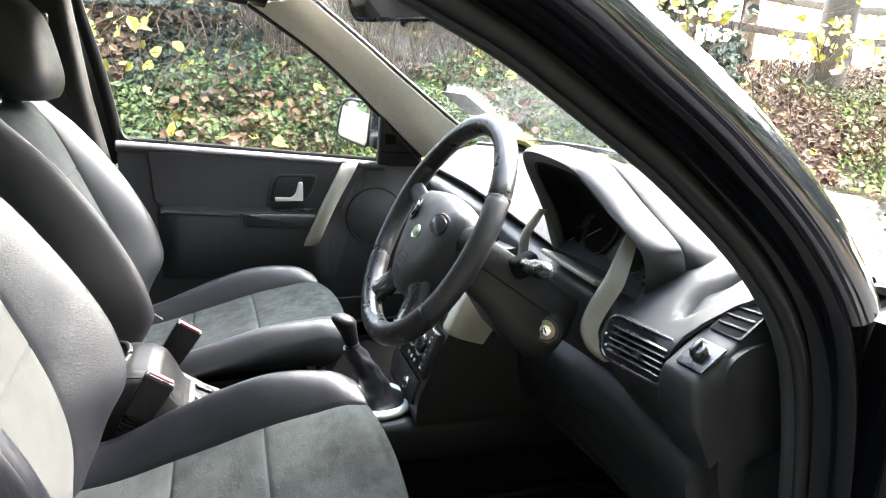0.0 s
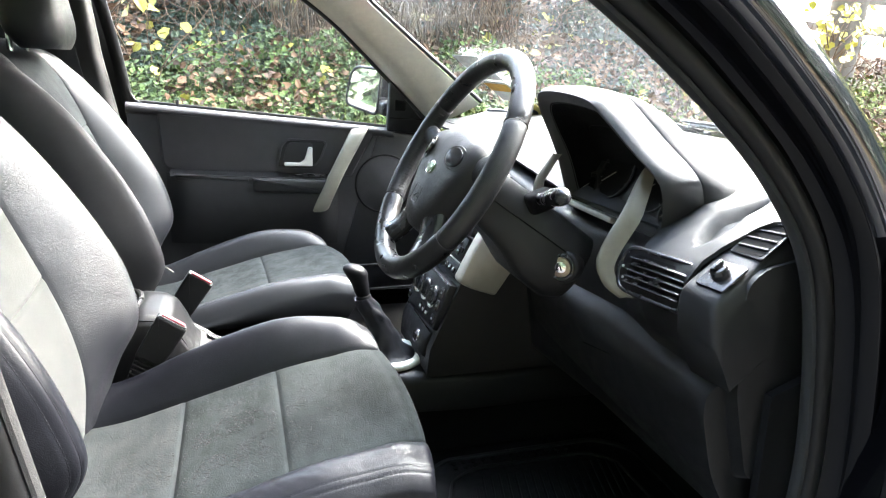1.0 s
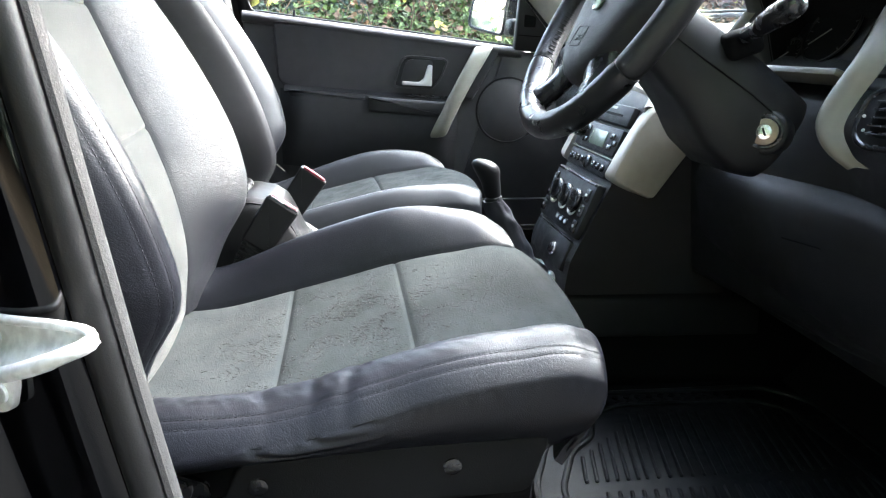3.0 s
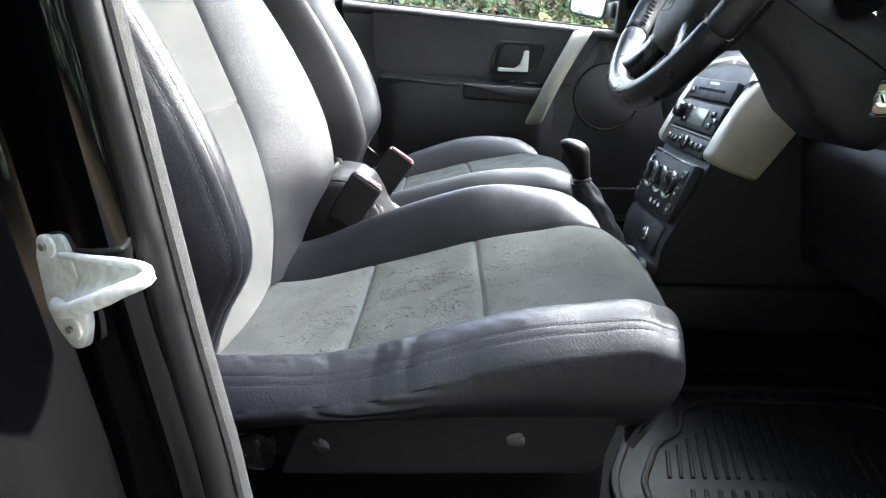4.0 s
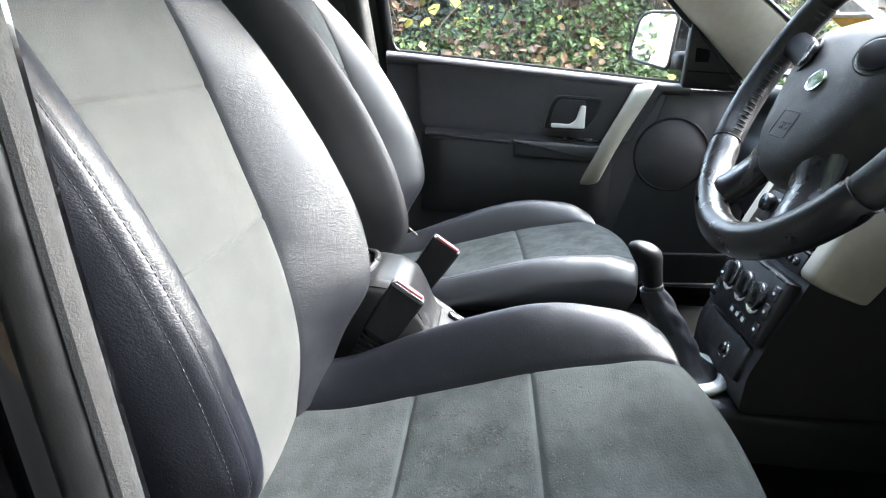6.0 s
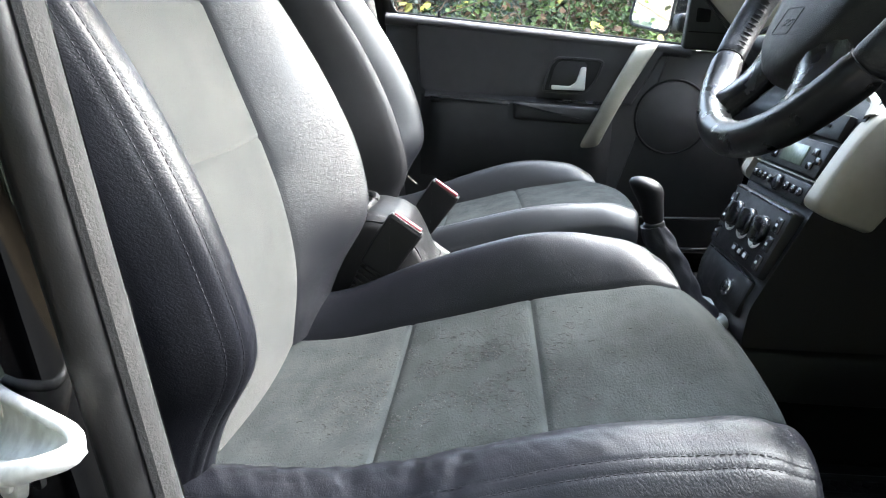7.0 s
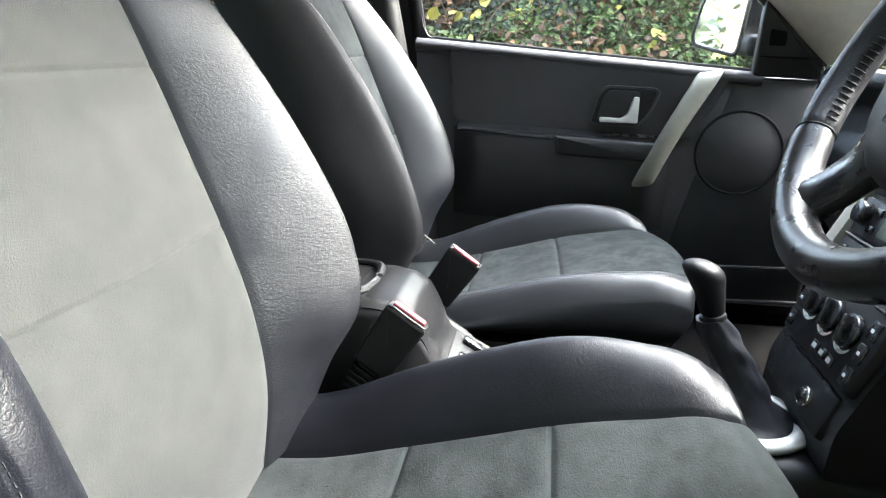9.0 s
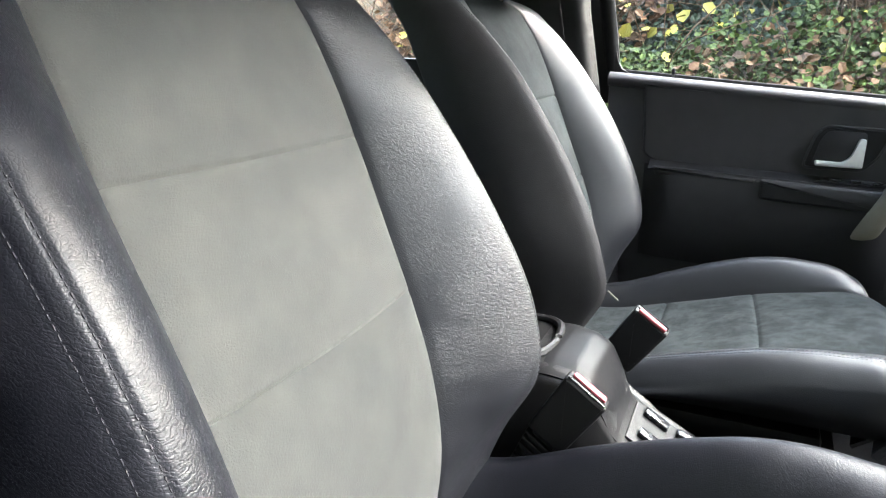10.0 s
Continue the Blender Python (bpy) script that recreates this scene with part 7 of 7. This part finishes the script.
# grass
geos, faces_g, vg = [], [], []
gp = scatter(9000, -2.5, 9, 1.5, 3.1, 0.0, 0.01, patchy(0.7, -0.15, 5))
for x, y, z in gp:
    h, a, l_ = nrng.uniform(0.08, 0.26), nrng.uniform(0, 6.28), nrng.uniform(0.2, 0.9)
    cx, cy_ = math.cos(a), math.sin(a)
    w = 0.004
    k = len(vg)
    vg += [(x - cy_ * w, y + cx * w, z), (x + cy_ * w, y - cx * w, z), (x + cx * h * l_ * 0.4 + cy_ * w * 0.7, y + cy_ * h * l_ * 0.4 - cx * w * 0.7, z + h * 0.6), (x + cx * h * l_ * 0.4 - cy_ * w * 0.7, y + cy_ * h * l_ * 0.4 + cx * w * 0.7, z + h * 0.6), (x + cx * h * l_, y + cy_ * h * l_, z + h * (1 - 0.35 * l_))]
    faces_g += [(k, k + 1, k + 2, k + 3), (k + 3, k + 2, k + 4)]
tagged(new("verge_grass", mesh("verge_grass", vg, faces_g, GRASS, 0)), "yellow-green grass along the foot of the bank", "grass", kind="stuff")


def shrub(name, root, twigs, leaf_size, n_leaf, material, label, reach):
    """A shrub: thin arching twigs, with leaves set along them."""
    ob = thing(name, label, "shrub", "shrubs on the bank")
    geos_, lp = [], []
    for _ in range(twigs):
        d = nrng.normal(0, 1, 3)
        d = d / np.linalg.norm(d) * reach * nrng.uniform(0.5, 1.1)
        d[2] = abs(d[2]) * 0.6 + 0.1 * reach
        d[1] = -abs(d[1]) * 0.8
        p0 = np.array(root) + nrng.normal(0, 0.10, 3)
        pts_ = spline([p0, p0 + d * 0.5 + (0, 0, 0.12 * reach), p0 + d + (0, 0, 0.02)], 10)
        geos_.append(tube(pts_, np.linspace(0.008, 0.002, 10), 5))
        for _ in range(n_leaf // twigs):
            q = pts_[nrng.integers(3, 10)]
            lp.append(q + nrng.normal(0, 0.035, 3) - (0, 0, 0.02))
    part("twig_tangle", join(*geos_), TWIG, ob)
    c = np.array(lp)
    leaves = leaf_mass("leaves", c, [(-0.2, -0.7, 0.5)] * len(c), leaf_size, 0.4, material, "broad yellow autumn leaves", "leaves", 0.85)
    leaves.parent = ob
    del leaves["category"], leaves["kind"]
    return ob


shrub("hazel_shrub", (-0.9, 3.6, 1.25), 14, 0.085, 60, YELLOW, "thin hazel twigs with a few broad yellow leaves", 1.0)
shrub("hazel_shrub", (0.55, 4.0, 1.75), 10, 0.08, 44, YELLOW, "thin hazel twigs with a few broad yellow leaves", 0.8)
shrub("hazel_shrub", (3.6, 4.2, 1.7), 16, 0.08, 190, YELLOW, "hazel twigs with many yellow leaves", 1.1)
shrub("hazel_shrub", (5.6, 4.0, 1.5), 14, 0.07, 120, YELLOW, "hazel twigs with many yellow leaves", 0.9)


def tree(x, y, r, h, lean):
    """A bare-trunked tree with limbs and a thin autumn crown."""
    ob = thing("tree", "tall grey-brown tree with thinning yellow-green crown", "tree", "trees along the lane")
    z = ground_height(x, y) - 0.1
    trunk = spline([(x, y, z), (x + lean * 0.3, y, z + h * 0.3), (x + lean * 0.8, y + 0.1, z + h * 0.65), (x + lean, y, z + h)], 18)
    geos_ = [tube(trunk, np.linspace(r * 1.25, r * 0.25, 18), 12)]
    lp = []
    for k in range(16):
        i = nrng.integers(5, 17)
        p0 = trunk[i]
        a = nrng.uniform(0, 6.28)
        ln = h * nrng.uniform(0.15, 0.32)
        p1 = p0 + np.array((math.cos(a) * ln, math.sin(a) * ln, ln * nrng.uniform(0.1, 0.6)))
        br = spline([p0, (p0 + p1) / 2 + (0, 0, 0.1 * ln), p1], 8)
        geos_.append(tube(br, np.linspace(r * 0.3, 0.01, 8), 6))
        for _ in range(110):
            lp.append(br[nrng.integers(2, 8)] + nrng.normal(0, 0.32, 3))
    part("trunk", join(*geos_), BARK, ob)
    c = np.array(lp)
    crown = leaf_mass("crown", c, [(0, 0, 1)] * len(c), 0.13, 0.8, HERB if r > 0.12 else YELLOW, "sparse yellow-green leaves", "leaves", 0.7)
    crown.parent = ob
    del crown["category"], crown["kind"]
    return ob


for q in ((2.7, 5.2, 0.13, 7, 0.3), (4.2, 5.6, 0.10, 6, -0.2), (6.4, 4.6, 0.16, 8, 0.4), (8.5, 6.4, 0.14, 8, -0.3), (11.5, 5.0, 0.18, 9, 0.5), (15, 4.4, 0.2, 10, 0.2), (20, 3.6, 0.2, 10, 0.0), (24, 6.0, 0.22, 10, 0.4), (9.5, 9.5, 0.15, 8, 0.1), (-5, 6, 0.2, 9, 0.2), (-7.5, 2.6, 0.16, 8, 0.3), (-10, 3.4, 0.18, 9, -0.3), (-12.5, 2.2, 0.15, 8, 0.2), (1.0, 6.5, 0.12, 7, 0.1)):
    tree(*q)

# woodland where the lane bends ahead
pts = [(x + nrng.normal(0, 1.0), y, nrng.uniform(0.2, 1.0) ** 0.8 * 6.0) for x, y in zip(nrng.uniform(13, 20, 15000), nrng.uniform(-2.0, 9.0, 15000))]
leaf_mass("far_wood", pts, [(-0.8, -0.2, 0.4)] * len(pts), 0.30, 0.6, IVY, "dim green woodland where the lane bends", "woodland", 0.8)
pts = [(x + nrng.normal(0, 0.8), y, nrng.uniform(0.3, 5.0)) for x, y in zip(nrng.uniform(10, 15, 2600), nrng.uniform(1.5, 9.0, 2600))]
leaf_mass("far_wood", pts, [(-0.8, -0.2, 0.4)] * len(pts), 0.16, 0.6, YELLOW, "yellow autumn leaves at the edge of the woodland", "woodland", 0.8)
fence = thing("fence", "weathered wooden post and rail fence on top of the bank", "fence")
for x in np.arange(3.2, 16, 1.9):
    z = ground_height(x, 5.3)
    part("post", rbox((0.10, 0.10, 1.25), 0.008, pose(x, 5.3, z + 0.5, 0, nrng.uniform(-2, 2))), WOOD, fence)
    z2 = ground_height(x + 1.9, 5.3)
    for k in range(3):
        d = math.degrees(math.atan2(z2 - z, 1.9))
        part("rail", rbox((1.96, 0.035, 0.10), 0.006, pose(x + 0.95, 5.235, (z + z2) / 2 + 0.28 + 0.36 * k, nrng.uniform(-3, 3), -d)), WOOD, fence)
